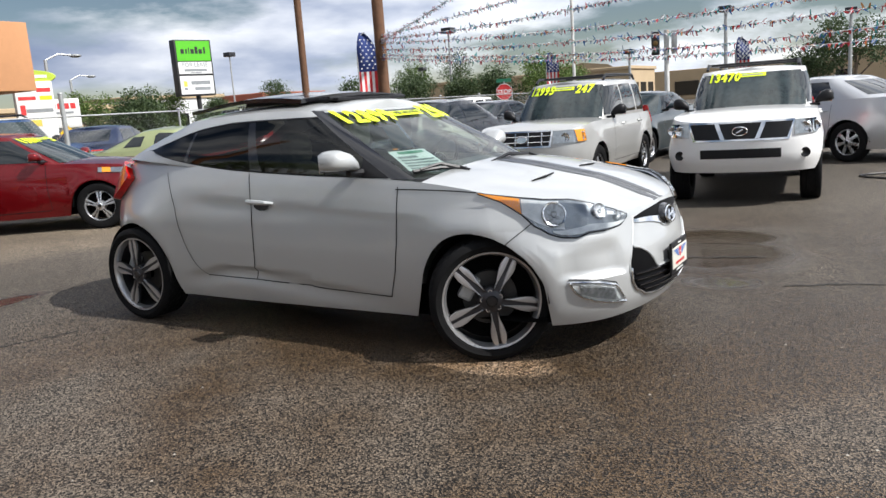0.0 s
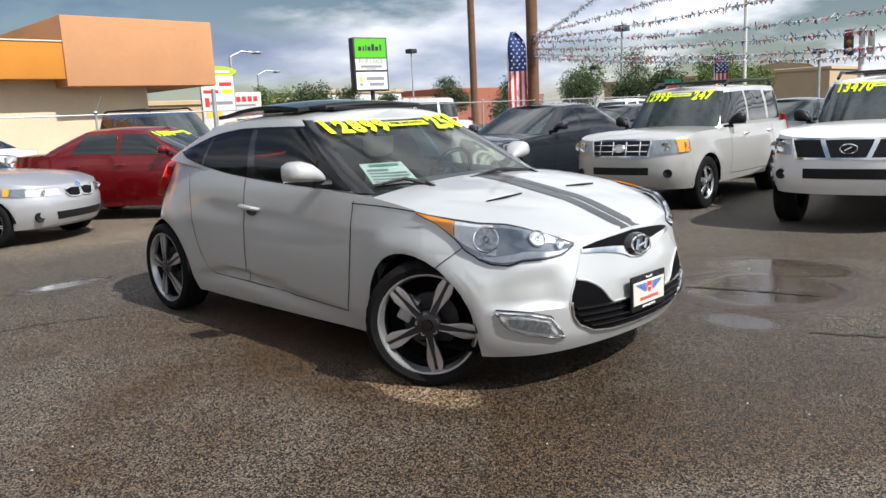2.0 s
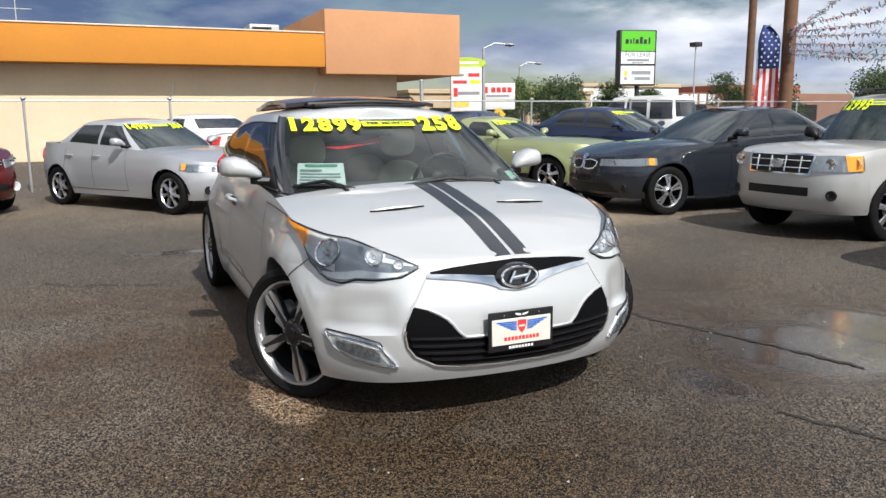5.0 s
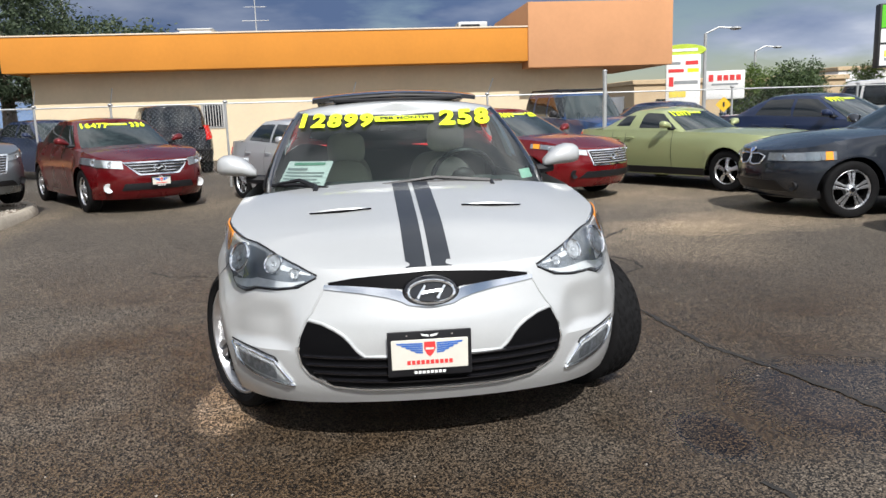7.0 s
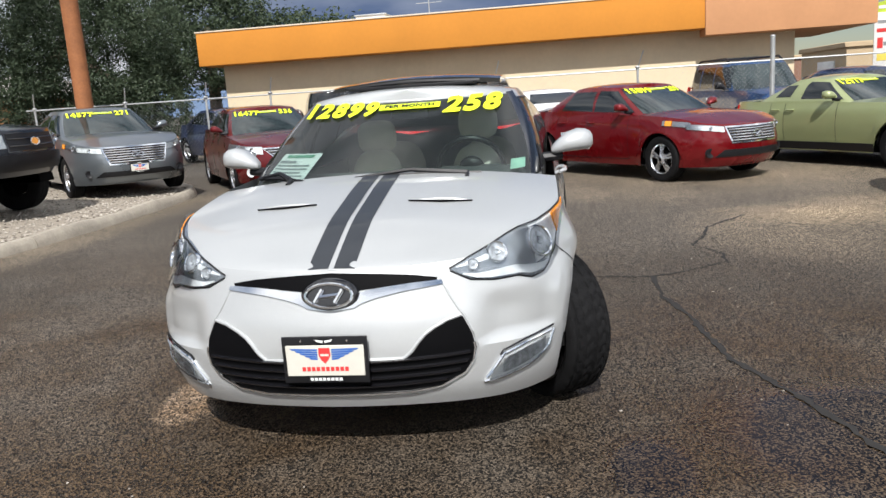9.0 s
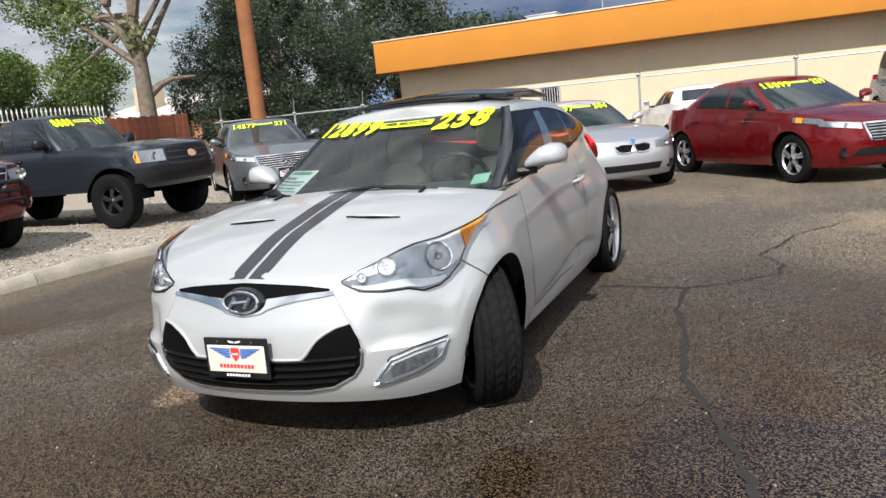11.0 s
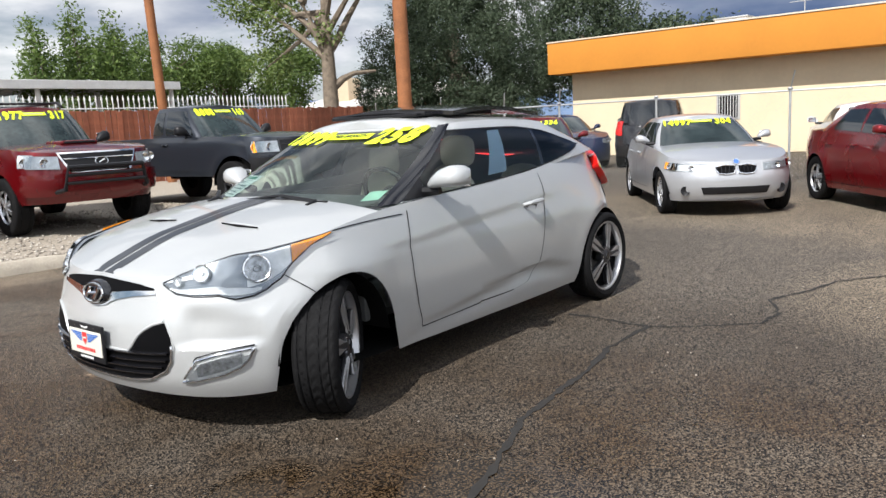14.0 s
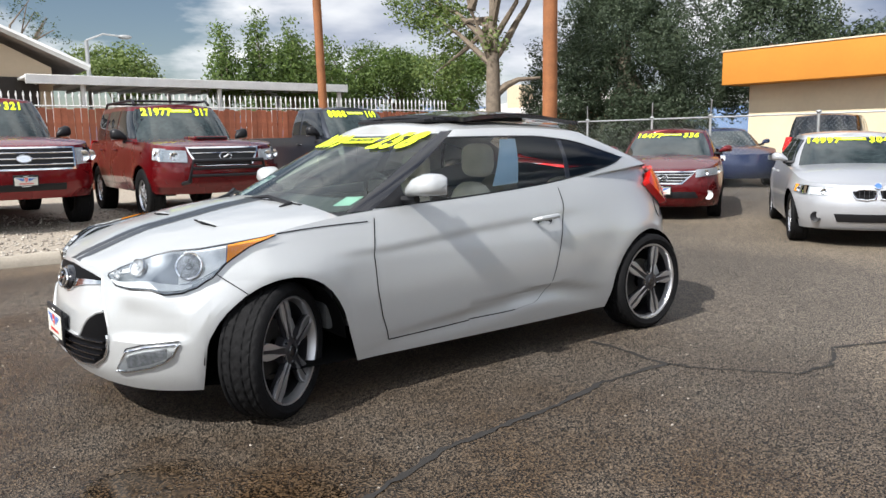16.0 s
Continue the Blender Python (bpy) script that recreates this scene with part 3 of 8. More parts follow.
def mirror_part(parent, x, y, z, paint, sg, size=(0.10, 0.115, 0.075)):
    """Wedge-shaped door mirror: small at its foot, blunt outside, flat at the back."""
    sx, sy, sz = size
    rows = []
    for f, h, d, cz, cx in ((0.0, 0.02, 0.03, -0.75, 0.35), (0.02, 0.36, 0.34, -0.70, 0.35), (0.15, 0.62, 0.62, -0.50, 0.28), (0.38, 0.92, 0.92, -0.14, 0.10), (0.62, 1.05, 1.0, 0.0, 0.0),
                            (0.82, 0.98, 0.92, 0.02, -0.06), (0.94, 0.78, 0.72, 0.0, -0.14), (0.99, 0.45, 0.42, 0.0, -0.2), (1.0, 0.05, 0.05, 0.0, -0.2)):
        ring = []
        for k in range(20):
            a = 2 * math.pi * k / 20
            c, q = math.cos(a), math.sin(a)
            px = sx * d * math.copysign(abs(c) ** 0.8, c)
            px = max(px, -0.55 * sx * d)
            ring.append((x + sx * cx + px, sg * (y - sy + 2 * sy * f), z + sz * cz * 0.8 + sz * h * (math.copysign(abs(q) ** 0.72, q)) * (1.0 if q > 0 else 0.66)))
        rows.append(ring)
    ob = part("door_mirror", Geo().grid(rows, close=True), paint, parent)
    part("mirror_stalk", Geo().tube([(x + sx * 0.30, sg * (y - sy * 0.45), z - sz * 1.0), (x + sx * 0.38, sg * (y - sy * 1.1), z - sz * 1.05), (x + sx * 0.5, sg * (y - sy * 1.9), z - sz * 1.1)], [0.020, 0.026, 0.024], 8), BLACK, ob)
    part("mirror_glass", rounded(0.004, sy * 1.35, sz * 1.45, 0.0018, 1, (x - sx * 0.57, sg * (y + sy * 0.18), z)), CHROME, ob)
    return ob


def price(parent, cab, left, mid, right, t=0.84, h=0.115, spread=0.40, t_mid=0.94, h_right=None, lift=0.004):
    """Marker-paint digits along the top of a windshield; the text runs from the car's right side to its left."""
    k = (cab.pt(0, 1) - cab.pt(0, 0)).length

    def put_at(cy):
        return lambda x, y: cab.windscreen_point(cy + x, min(0.99, t + 1.6 * y / k), lift)
    for words, cy, size, nm in ((left, -spread, h, "painted_price"), (right, spread, h_right or h, "painted_payment")):
        if not words:
            continue
        step = size * 0.60
        for i, ch in enumerate(words):
            me = text_mesh(ch, size, put_at(cy + (i - (len(words) - 1) / 2) * step), 0.05 * size, 0.16)
            part(nm, me, NEON, parent, "yellow-green marker-paint digit")
    if mid:
        # a bar in marker paint that carries small dark words
        w = 0.17
        lo = [(0.03 - w + 2 * w * i / 8) for i in range(9)]
        hh = 0.036
        rows = [[cab.windscreen_point(y, t_mid + d / k, lift) for y in lo] for d in (-hh, 0.0, hh)]
        part("painted_strip", Geo().grid(rows), NEON, parent)
        if mid != "bar":
            me = text_mesh(mid, 0.050, lambda x, y: cab.windscreen_point(0.03 + x, t_mid + 1.1 * y / k, lift + 0.003), 0.0015)
            part("strip_words", me, BLACK, parent)
        else:
            rows = [[cab.windscreen_point(y * 0.8, t_mid + d / k, lift + 0.003) for y in lo] for d in (-0.012, 0.012)]
            part("strip_bar", Geo().grid(rows), PRINT_GREY, parent)


PLATE_CREAM = surface("plate_cream", (0.60, 0.58, 0.51), 0.5, var=0.05, scale=20)


def dealer_plate(parent, x, y, z, w=0.305, h=0.15):
    """Dealer insert in a black frame: shield, feathered wings and bars in place of the name."""
    k = w / 0.305
    ob = part("dealer_plate", rounded(0.012, w + 0.010, h + 0.022, 0.004, 2, (x, y, z)), BLACK, parent, "cream dealer plate in a black frame")
    part("plate_face", rounded(0.006, w - 0.018, h - 0.036, 0.002, 1, (x + 0.006, y, z - 0.002)), PLATE_CREAM, ob)

    def flat(nm, pts, mat, d=0.0105):
        part(nm, Geo().face([(x + d, y + a * k, z + b * k) for a, b in pts]), mat, ob, smooth=False)
    flat("shield", [(-0.020, 0.046), (0.020, 0.046), (0.022, 0.020), (0.012, 0.000), (0.0, -0.012), (-0.012, 0.000), (-0.022, 0.020)], PRINT_RED)
    flat("shield_band", [(-0.016, 0.024), (0.016, 0.024), (0.016, 0.016), (-0.016, 0.016)], PLATE_CREAM, 0.0115)
    for sg in (-1, 1):
        wg = Geo()
        for i in range(5):
            z0, ln = 0.042 - i * 0.0085, 0.100 - i * 0.017
            wg.face([(x + 0.0105, y + sg * a * k, z + b * k) for a, b in ((0.026, z0), (0.026 + ln, z0 + 0.003), (0.020 + ln, z0 - 0.004), (0.026, z0 - 0.0065))])
        part("wing", wg, PRINT_BLUE, ob, smooth=False)
        flat("crest", [(sg * 0.003, 0.072), (sg * 0.034, 0.077), (sg * 0.026, 0.068), (sg * 0.003, 0.064)], WHITE_PAPER, 0.0075)
        flat("screw", [(sg * 0.085 + 0.004 * math.cos(a), 0.071 + 0.004 * math.sin(a)) for a in [math.pi * q / 4 for q in range(8)]], CHROME, 0.0075)
    for q in range(10):
        a = -0.086 + 0.0175 * q
        flat("red_bar", [(a, -0.024), (a + 0.013, -0.024), (a + 0.013, -0.040), (a, -0.040)], PRINT_RED)
    for q in range(8):
        a = -0.060 + 0.0152 * q
        flat("white_bar", [(a, -0.066), (a + 0.011, -0.066), (a + 0.011, -0.077), (a, -0.077)], WHITE_PAPER, 0.0075)
    return ob


def emblem(parent, x, y, z, w, h, kind="ring", tilt=0.25):
    """Plain badge: an oval ring with a bar or a disc."""
    g = Geo()
    rot = Matrix.Rotation(-tilt, 3, "Y")
    pts = []
    for k in range(29):
        a = 2 * math.pi * k / 28
        pts.append(rot @ Vector((0, w / 2 * math.cos(a), h / 2 * math.sin(a))) + Vector((x, y, z)))
    g.tube(pts, min(w, h) * 0.075, 6, False)
    if kind == "ring":
        g.tube([rot @ Vector((0.003, -w * 0.22, -h * 0.22)) + Vector((x, y, z)), rot @ Vector((0.003, w * 0.22, h * 0.22)) + Vector((x, y, z))], min(w, h) * 0.13, 8)
    ob = part("badge", g, CHROME, parent)
    if kind in ("disc", "bar"):
        d = Geo()
        d.face([rot @ Vector((-0.001, w / 2 * math.cos(2 * math.pi * k / 28), h / 2 * math.sin(2 * math.pi * k / 28))) + Vector((x, y, z)) for k in range(28)])
        part("badge_face", d, PRINT_BLUE if kind == "disc" else CHROME, ob, smooth=False)
    return ob


# ---- the silver hatchback ----
HX = 1.34
LAMP_OPTIC = surface("lamp_optic", (0.55, 0.57, 0.59), 0.15, metal=0.5, var=0.55, scale=55, bump=0.5, bump_scale=90)
HEADLINER = surface("headliner_cloth", (0.60, 0.57, 0.52), 0.9, var=0.06)


def smooth(a, b, v):
    t = min(1.0, max(0.0, (v - a) / (b - a)))
    return t * t * (3 - 2 * t)


SILL_LINE = curve((-0.95, 0.33), (-0.66, 0.376), (-0.45, 0.418), (-0.23, 0.412), (0.15, 0.362), (0.44, 0.334), (0.78, 0.303))
BELT_LINE = curve((-0.6, 0.85), (-0.25, 0.83), (0.37, 0.785), (0.87, 0.753), (1.2, 0.755))


def hero_extra(x, z):
    """Haunches, shoulder crease and the undercut crease above the sill."""
    v = 0.0
    if -0.95 < x < 0.80:
        d = SILL_LINE(x) - z
        w = smooth(-0.95, -0.5, x) * (1 - 0.75 * smooth(-0.35, 0.80, x))
        v -= 0.030 * w * smooth(-0.004, 0.018, d) * (1 - smooth(0.035, 0.13, d))
    v += 0.035 * math.exp(-((x + 1.32) / 0.36) ** 2 - ((z - 0.72) / 0.16) ** 2)
    v += 0.020 * math.exp(-((x - 1.32) / 0.40) ** 2 - ((z - 0.68) / 0.13) ** 2)
    if x > 1.4 and z > 0.56:
        v -= 0.065 * min(1, (x - 1.4) / 0.4) * min(1, (z - 0.56) / 0.12)
    if -0.9 < x < 1.15:
        d = BELT_LINE(x) - z
        v -= 0.007 * smooth(-0.9, -0.5, x) * (1 - smooth(0.85, 1.15, x)) * smooth(-0.012, 0.035, d) * (1 - smooth(0.05, 0.26, d))
    return v


def hero_dent(y, z):
    """Scooped cheek between headlamp and fog lamp."""
    a = smooth(0.50, 0.60, y) * (1 - smooth(0.765, 0.815, y))
    return 0.034 * a * smooth(0.432, 0.452, z) * (1 - smooth(0.535, 0.635, z))


HB = Body(2.088, -2.09, 0.868,
          shoulder=curve((-2.1, 0.98), (-1.85, 1.06), (-1.5, 1.10), (-1.1, 1.075), (-0.5, 1.01), (0.2, 0.965), (0.7, 0.945), (1.0, 0.93), (1.33, 0.892), (1.6, 0.84), (1.85, 0.785), (2.0, 0.742), (2.1, 0.72)),
          side=curve((0.15, 0.93), (0.25, 0.965), (0.40, 0.99), (0.55, 1.0), (0.68, 0.995), (0.80, 0.972), (0.90, 0.945), (1.0, 0.905), (1.12, 0.84)),
          nose=curve((0.15, -0.10), (0.21, -0.05), (0.30, -0.01), (0.42, 0.0), (0.52, -0.012), (0.60, -0.035), (0.68, -0.06), (0.72, -0.075), (0.80, -0.12), (0.95, -0.2)),
          tail=curve((0.2, -0.12), (0.35, -0.03), (0.55, 0.0), (0.75, -0.03), (0.9, -0.09), (1.0, -0.14), (1.1, -0.2)),
          hubs=(HX, -HX), r_arch=0.352, hz=0.32, sill=curve((-2.1, 0.30), (-1.75, 0.24), (-1.6, 0.20), (0, 0.195), (1.6, 0.20), (1.9, 0.20), (2.1, 0.215)),
          front=(11, 1.95), rear=(4.2, 2.3), flare=0.018, extra=hero_extra, crown=0.055, dent=hero_dent, nf=34, zx=0.40)
HC = Cabin((1.12, -1.88, 0.765), (0.26, -1.12, 0.60),
           zb=lambda x: HB.shoulder(x) - 0.01,
           zr=curve((-1.2, 1.285), (-0.8, 1.325), (-0.3, 1.345), (0.1, 1.335), (0.3, 1.315)),
           front=(11, 2.0), rear=(4.5, 2.3), bulge=0.028, crown=0.055)


def hood_z(x, y):
    z = HB.shoulder(x)
    for _ in range(3):
        z = HB.shoulder(HB.xm + (x - HB.xm) * (HB.a + HB.nose(HB.zx)) / (HB.a + HB.nose(z)))
    ye = HB.pt(HB.th_x(x, z), z).y
    cr = HB.crown * min(1, max(0.0, (2.010 - x) / 0.35 + 0.02)) ** 0.6
    return z + cr * (1 - min(1, abs(y) / ye) ** 2.2)


def hood_pt(x, y):
    return Vector((x, y, hood_z(x, y)))


def seam(parent, S, pts, w=0.0055, along="x"):
    """A dark panel gap along a few domain points on a surface."""
    lo, hi = [], []
    for a, b in pts:
        lo.append((a - w / 2, b) if along == "z" else (a, b - w / 2))
        hi.append((a + w / 2, b) if along == "z" else (a, b + w / 2))
    return part("panel_gap", patch(S, lo, hi, 24, 1, 0.0025, 0.0), BLACK, parent)


def flank(rt):
    """The hero's flank by x and height."""
    return lambda x, z: HB.pt(HB.th_x(x, z, rt), z)


def hero_wheel_meshes(R=0.318, rim=0.250, w=0.215):
    """Five dark split spokes with machined blades, outer face at -y."""
    out = {}
    out["tyre"] = (tyre_geo(R, rim, w, True).mesh("tyre", angle=30), RUBBER)
    face = -w * 0.38
    out["rim_lip"] = (Geo().lathe([(rim - 0.020, face + 0.030), (rim - 0.013, face + 0.004), (rim - 0.006, face - 0.010), (rim + 0.003, face - 0.012), (rim + 0.007, face - 0.004)], 56).mesh("rim_lip", angle=30), HERO_RIM)
    out["barrel"] = (Geo().lathe([(rim - 0.016, face + 0.02), (rim - 0.022, 0.0), (rim - 0.012, w * 0.38), (rim, w * 0.42)], 48).mesh("barrel"), ALLOY_DARK)
    sp = Geo()
    prof = []
    for r, hw, y in ((0.040, 0.022, -0.012), (0.075, 0.021, -0.010), (0.11, 0.025, -0.006), (0.15, 0.036, -0.002), (0.19, 0.042, 0.002), (0.236, 0.036, 0.006)):
        prof.append([(r, face + y + 0.035, -hw * 0.8), (r, face + y + 0.010, -hw), (r, face + y, -hw * 0.86), (r, face + y + 0.005, 0.0), (r, face + y, hw * 0.86), (r, face + y + 0.010, hw), (r, face + y + 0.035, hw * 0.8)])
    sp.grid(prof, close=True)
    out["spoke"] = (sp.mesh("spoke", angle=30), ALLOY_DARK)
    for nm, sg in (("blade", 1), ("blade_mirror", -1)):
        b = Geo()
        rows = []
        for r, i, o, y in ((0.062, 0.0150, 0.0190, -0.0150), (0.10, 0.0140, 0.0215, -0.0120), (0.135, 0.0105, 0.0310, -0.0090), (0.165, 0.0085, 0.0375, -0.0065), (0.195, 0.0080, 0.0400, -0.0040), (0.220, 0.0085, 0.0350, -0.0020), (0.238, 0.0100, 0.0290, 0.0000)):
            rows.append([(r, face + y + 0.008, sg * i), (r, face + y, sg * (i + 0.001)), (r, face + y - 0.001, sg * (i + o) / 2), (r, face + y + 0.001, sg * (o - 0.001)), (r, face + y + 0.010, sg * o)])
        b.grid(rows)
        out[nm] = (b.mesh(nm, angle=35), HERO_RIM)
    out["hub"] = (Geo().lathe([(0.030, face - 0.016), (0.050, face - 0.012), (0.068, face + 0.000), (0.072, face + 0.04)], 24).mesh("hub"), ALLOY_DARK)
    out["hub_cap"] = (Geo().lathe([(0.0, face - 0.022), (0.024, face - 0.021), (0.029, face - 0.014)], 24).mesh("hub_cap"), GLOSS_BLACK)
    out["wheel_bolt"] = (Geo().lathe([(0.0, face - 0.008), (0.006, face - 0.008), (0.007, face - 0.012), (0.0115, face - 0.012), (0.0125, face - 0.002), (0.013, face + 0.02)], 14).mesh("wheel_bolt"), CHROME)
    out["brake_disc"] = (Geo().lathe([(0.05, 0.0), (0.14, 0.0), (0.142, 0.004), (0.142, 0.02), (0.05, 0.024)], 40).mesh("brake_disc"), surface("brake_steel", (0.06, 0.058, 0.056), 0.45, metal=0.6, var=0.3, scale=16))
    cal = rounded(0.075, 0.06, 0.13, 0.014, 2, (0.125, -0.012, 0.0))
    me = bpy.data.meshes.new("brake_caliper")
    cal.to_mesh(me)
    cal.free()
    out["brake_caliper"] = (me, STEEL)
    out["backing"] = (Geo().lathe([(0.0, 0.05), (rim - 0.02, 0.05)], 32).mesh("backing"), MATT_DARK)
    for me, mt in out.values():
        me.materials.append(mt)
    return {k: v[0] for k, v in out.items()}


HERO_WHEEL = hero_wheel_meshes()


def hero_wheel(parent, m, side, spin):
    ob = new("wheel")
    ob.empty_display_size, ob.parent = 0.1, parent
    ob.matrix_local = m if side < 0 else m @ Matrix.Rotation(math.pi, 4, "Z")

    def put(nm, key, turn=0.0):
        o = new(nm, HERO_WHEEL[key])
        o.parent, o.rotation_euler = ob, (0, radians(turn), 0)
        return o
    for nm in ("tyre", "rim_lip", "barrel", "hub", "hub_cap", "brake_disc", "backing"):
        put(nm, nm)
    put("brake_caliper", "brake_caliper", -150 if side < 0 else -30)
    for k in range(5):
        a = -90 + 72 * k - spin
        put("spoke", "spoke", a)
        put("spoke_blade", "blade", a)
        put("spoke_blade", "blade_mirror", a)
        b = radians(a + 36)
        put("wheel_bolt", "wheel_bolt").location = (0.050 * math.cos(b), 0, -0.050 * math.sin(b))
    return ob


def build_hero():
    car = thing("silver_hatchback", "silver hatchback with twin dark hood stripes and yellow-green price digits", "car")
    HB.build(car, HERO_PAINT, 1.02, -1.86, nv=46)
    # --- glasshouse ---
    tw = HC.th_y(0.765 * 0.915, 0.0)
    ts0 = HC.th_y(0.765 * 0.975, 0.0)
    HC.screen(0.915, 0.0, 0.97, False, 0.0, "windshield", glass("windshield_glass", (0.58, 0.68, 0.655), 0.012, 0.022), car, 0.0)
    HC.screen(0.84, 0.16, 0.97, True, 0.0, "rear_window", glass("privacy_glass", (0.05, 0.056, 0.056)), car, 0.0)
    th_c = HC.th_y(0.765 * 0.84, 0.0, True)

    def column_list(a, b, n):
        return [a + (b - a) * k / n for k in range(n + 1)]

    def cc(th):
        return math.cos(th)
    t_lo = curve((-1.0, 0.30), (-0.62, 0.26), (-0.45, 0.13), (-0.2, 0.06), (0.3, 0.03), (1.0, 0.02))
    t_hi = curve((-1.0, 0.30), (-0.66, 0.27), (-0.55, 0.46), (-0.42, 0.66), (-0.25, 0.79), (0.0, 0.85), (0.4, 0.87), (1.0, 0.90))

    def u_of(th):
        c = math.cos(th)
        return math.copysign(abs(c) ** (2 / (11 if c >= 0 else 4.5)), c)
    for sg in (1, -1):
        side = "left" if sg > 0 else "right"
        ths = [HC.th_x(x, 0.0) for x in np.linspace(HC.pt(ts0, 0).x, HC.pt(th_c, 0).x, 60)]

        def P(th, t):
            p = HC.pt(th, t)
            return Vector((p.x, sg * p.y, p.z))
        # black front pillar
        pil = column_list(tw, ts0, 6)
        part("pillar_front", Geo().grid([[P(th, k / 12 * 0.99) for th in pil] for k in range(13)]), GLOSS_BLACK, car)
        low, up = Geo(), Geo()
        low.grid([[P(th, t_lo(u_of(th)) * k / 2) for th in ths] for k in range(3)])
        part("belt_strip", low, HERO_PAINT, car)
        up.grid([[P(th, t_hi(u_of(th)) + (1 - t_hi(u_of(th))) * k / 5) for th in ths] for k in range(6)])
        part("roof_rail", up, HERO_PAINT, car)
        # door and quarter glass with black dividers
        cuts = [1.0, -0.16, -0.19, -0.64] if sg > 0 else [1.0, 0.135, 0.075, -0.305, -0.325, -0.64]
        mats = [("front_side_window", glass("side_glass" if sg > 0 else "side_glass_dark", (0.80, 0.84, 0.83) if sg > 0 else (0.13, 0.145, 0.145), 0.02, 0.004)), ("pillar_centre", GLOSS_BLACK),
                ("rear_side_window", glass("privacy_glass", (0.05, 0.056, 0.056))), ("pillar_rear", GLOSS_BLACK), ("quarter_window", glass("privacy_glass", (0.05, 0.056, 0.056)))]
        for i in range(len(cuts) - 1):
            sel = [th for th in ths if cuts[i + 1] - 0.004 <= u_of(th) <= cuts[i] + 0.004]
            ends = []
            for c in (cuts[i], cuts[i + 1]):
                cv = max(min(c, u_of(ths[0])), u_of(ths[-1]))
                k = abs(cv) ** ((11 if cv >= 0 else 4.5) / 2)
                ends.append(math.acos(max(-1, min(1, math.copysign(k, cv)))))
            cols = [ends[0]] + [th for th in sel if ends[0] < th < ends[1]] + [ends[1]]
            nm, mt = mats[i]
            part(nm, Geo().grid([[P(th, t_lo(u_of(th)) + (t_hi(u_of(th)) - t_lo(u_of(th))) * k / 8) for th in cols] for k in range(9)]), mt, car)
        # thin black frame line under the glass
        seam(car, lambda a, b: P(a, b), [(th, t_lo(u_of(th))) for th in ths[::4] if u_of(th) > -0.64], 0.022)
        seam(car, lambda a, b: P(a, b), [(th, t_hi(u_of(th))) for th in ths[::4] if u_of(th) > -0.64], 0.022)
    # rear pillars join the flank to the hatch glass
    HCr = [HC.th_y(0.765 * 0.84 * k / 10, 0.0, True) for k in range(10, -1, -1)]
    g = Geo()
    for t0, t1 in ((0.0, 0.16), (0.97, 1.0)):
        g.grid([[HC.pt(th, t0 + (t1 - t0) * k / 2) for th in HCr] + [Vector((HC.pt(th, t0 + (t1 - t0) * k / 2).x, -HC.pt(th, t0 + (t1 - t0) * k / 2).y, HC.pt(th, t0 + (t1 - t0) * k / 2).z)) for th in HCr[-2::-1]] for k in range(3)])
    part("hatch_frame", g, HERO_PAINT, car)
    hd = [HC.th_y(0.765 * 0.96 * k / 8, 0.0) for k in range(-8, 9)]
    part("windshield_header", Geo().grid([[HC.pt(th if abs(th) > 1e-3 else 0.0, t) for th in hd] for t in (0.965, 1.0)]), HERO_PAINT, car)
    HC.roof(car, HERO_PAINT)
    # tilted glass roof panel, its tray and the wind deflector
    zt = HC.zr(-0.35) + HC.crown
    g = Geo()
    rows = []
    for i in range(9):
        x = 0.02 - 0.98 * i / 8
        zc = zt + 0.038 + 0.030 * math.sin(math.pi * min(1, i / 8 * 1.1)) - 0.022 * (i / 8) ** 2
        rows.append([(x - 0.05 * (abs(y) / 0.51) ** 2, y, zc - 0.030 * (abs(y) / 0.51) ** 2) for y in np.linspace(-0.51, 0.51, 13)])
    g.grid(rows)
    g.grid([[(x, y, z - 0.026) for x, y, z in r] for r in rows])
    rim = rows[0] + [r[-1] for r in rows[1:]] + rows[-1][-2::-1] + [r[0] for r in rows[-2:0:-1]]
    g.grid([rim, [(x, y, z - 0.026) for x, y, z in rim]], close=True)
    part("sunroof_panel", g, GLOSS_BLACK, car, "raised black glass sunroof panel")
    for sg in (1, -1):
        part("sunroof_arm", rounded(0.5, 0.025, 0.05, 0.008, 2, (-0.38, sg * 0.37, zt + 0.012)), BLACK, car)
    part("wind_deflector", Geo().tube([(0.10, -0.40, zt + 0.002), (0.14, 0.0, zt + 0.018), (0.10, 0.40, zt + 0.002)], 0.012, 6), BLACK, car)
    part("sunroof_tray", rounded(0.34, 0.74, 0.02, 0.006, 2, (-0.02, 0, zt - 0.006)), BLACK, car)
    # --- front end ---
    half_lo = [(0.0, 0.278), (0.099, 0.277), (0.268, 0.279), (0.382, 0.294), (0.470, 0.338), (0.500, 0.379), (0.510, 0.429), (0.498, 0.481), (0.470, 0.540)]
    half_hi = [(0.0, 0.405), (0.135, 0.405), (0.255, 0.403), (0.287, 0.430), (0.312, 0.463), (0.334, 0.486), (0.366, 0.508), (0.414, 0.532), (0.464, 0.545)]
    low = HB.F(*[(-y, z) for y, z in half_lo[:0:-1]], (0.001, 0.278), *half_lo[1:])
    high = HB.F(*[(-y, z) for y, z in half_hi[:0:-1]], (0.001, 0.405), *half_hi[1:])
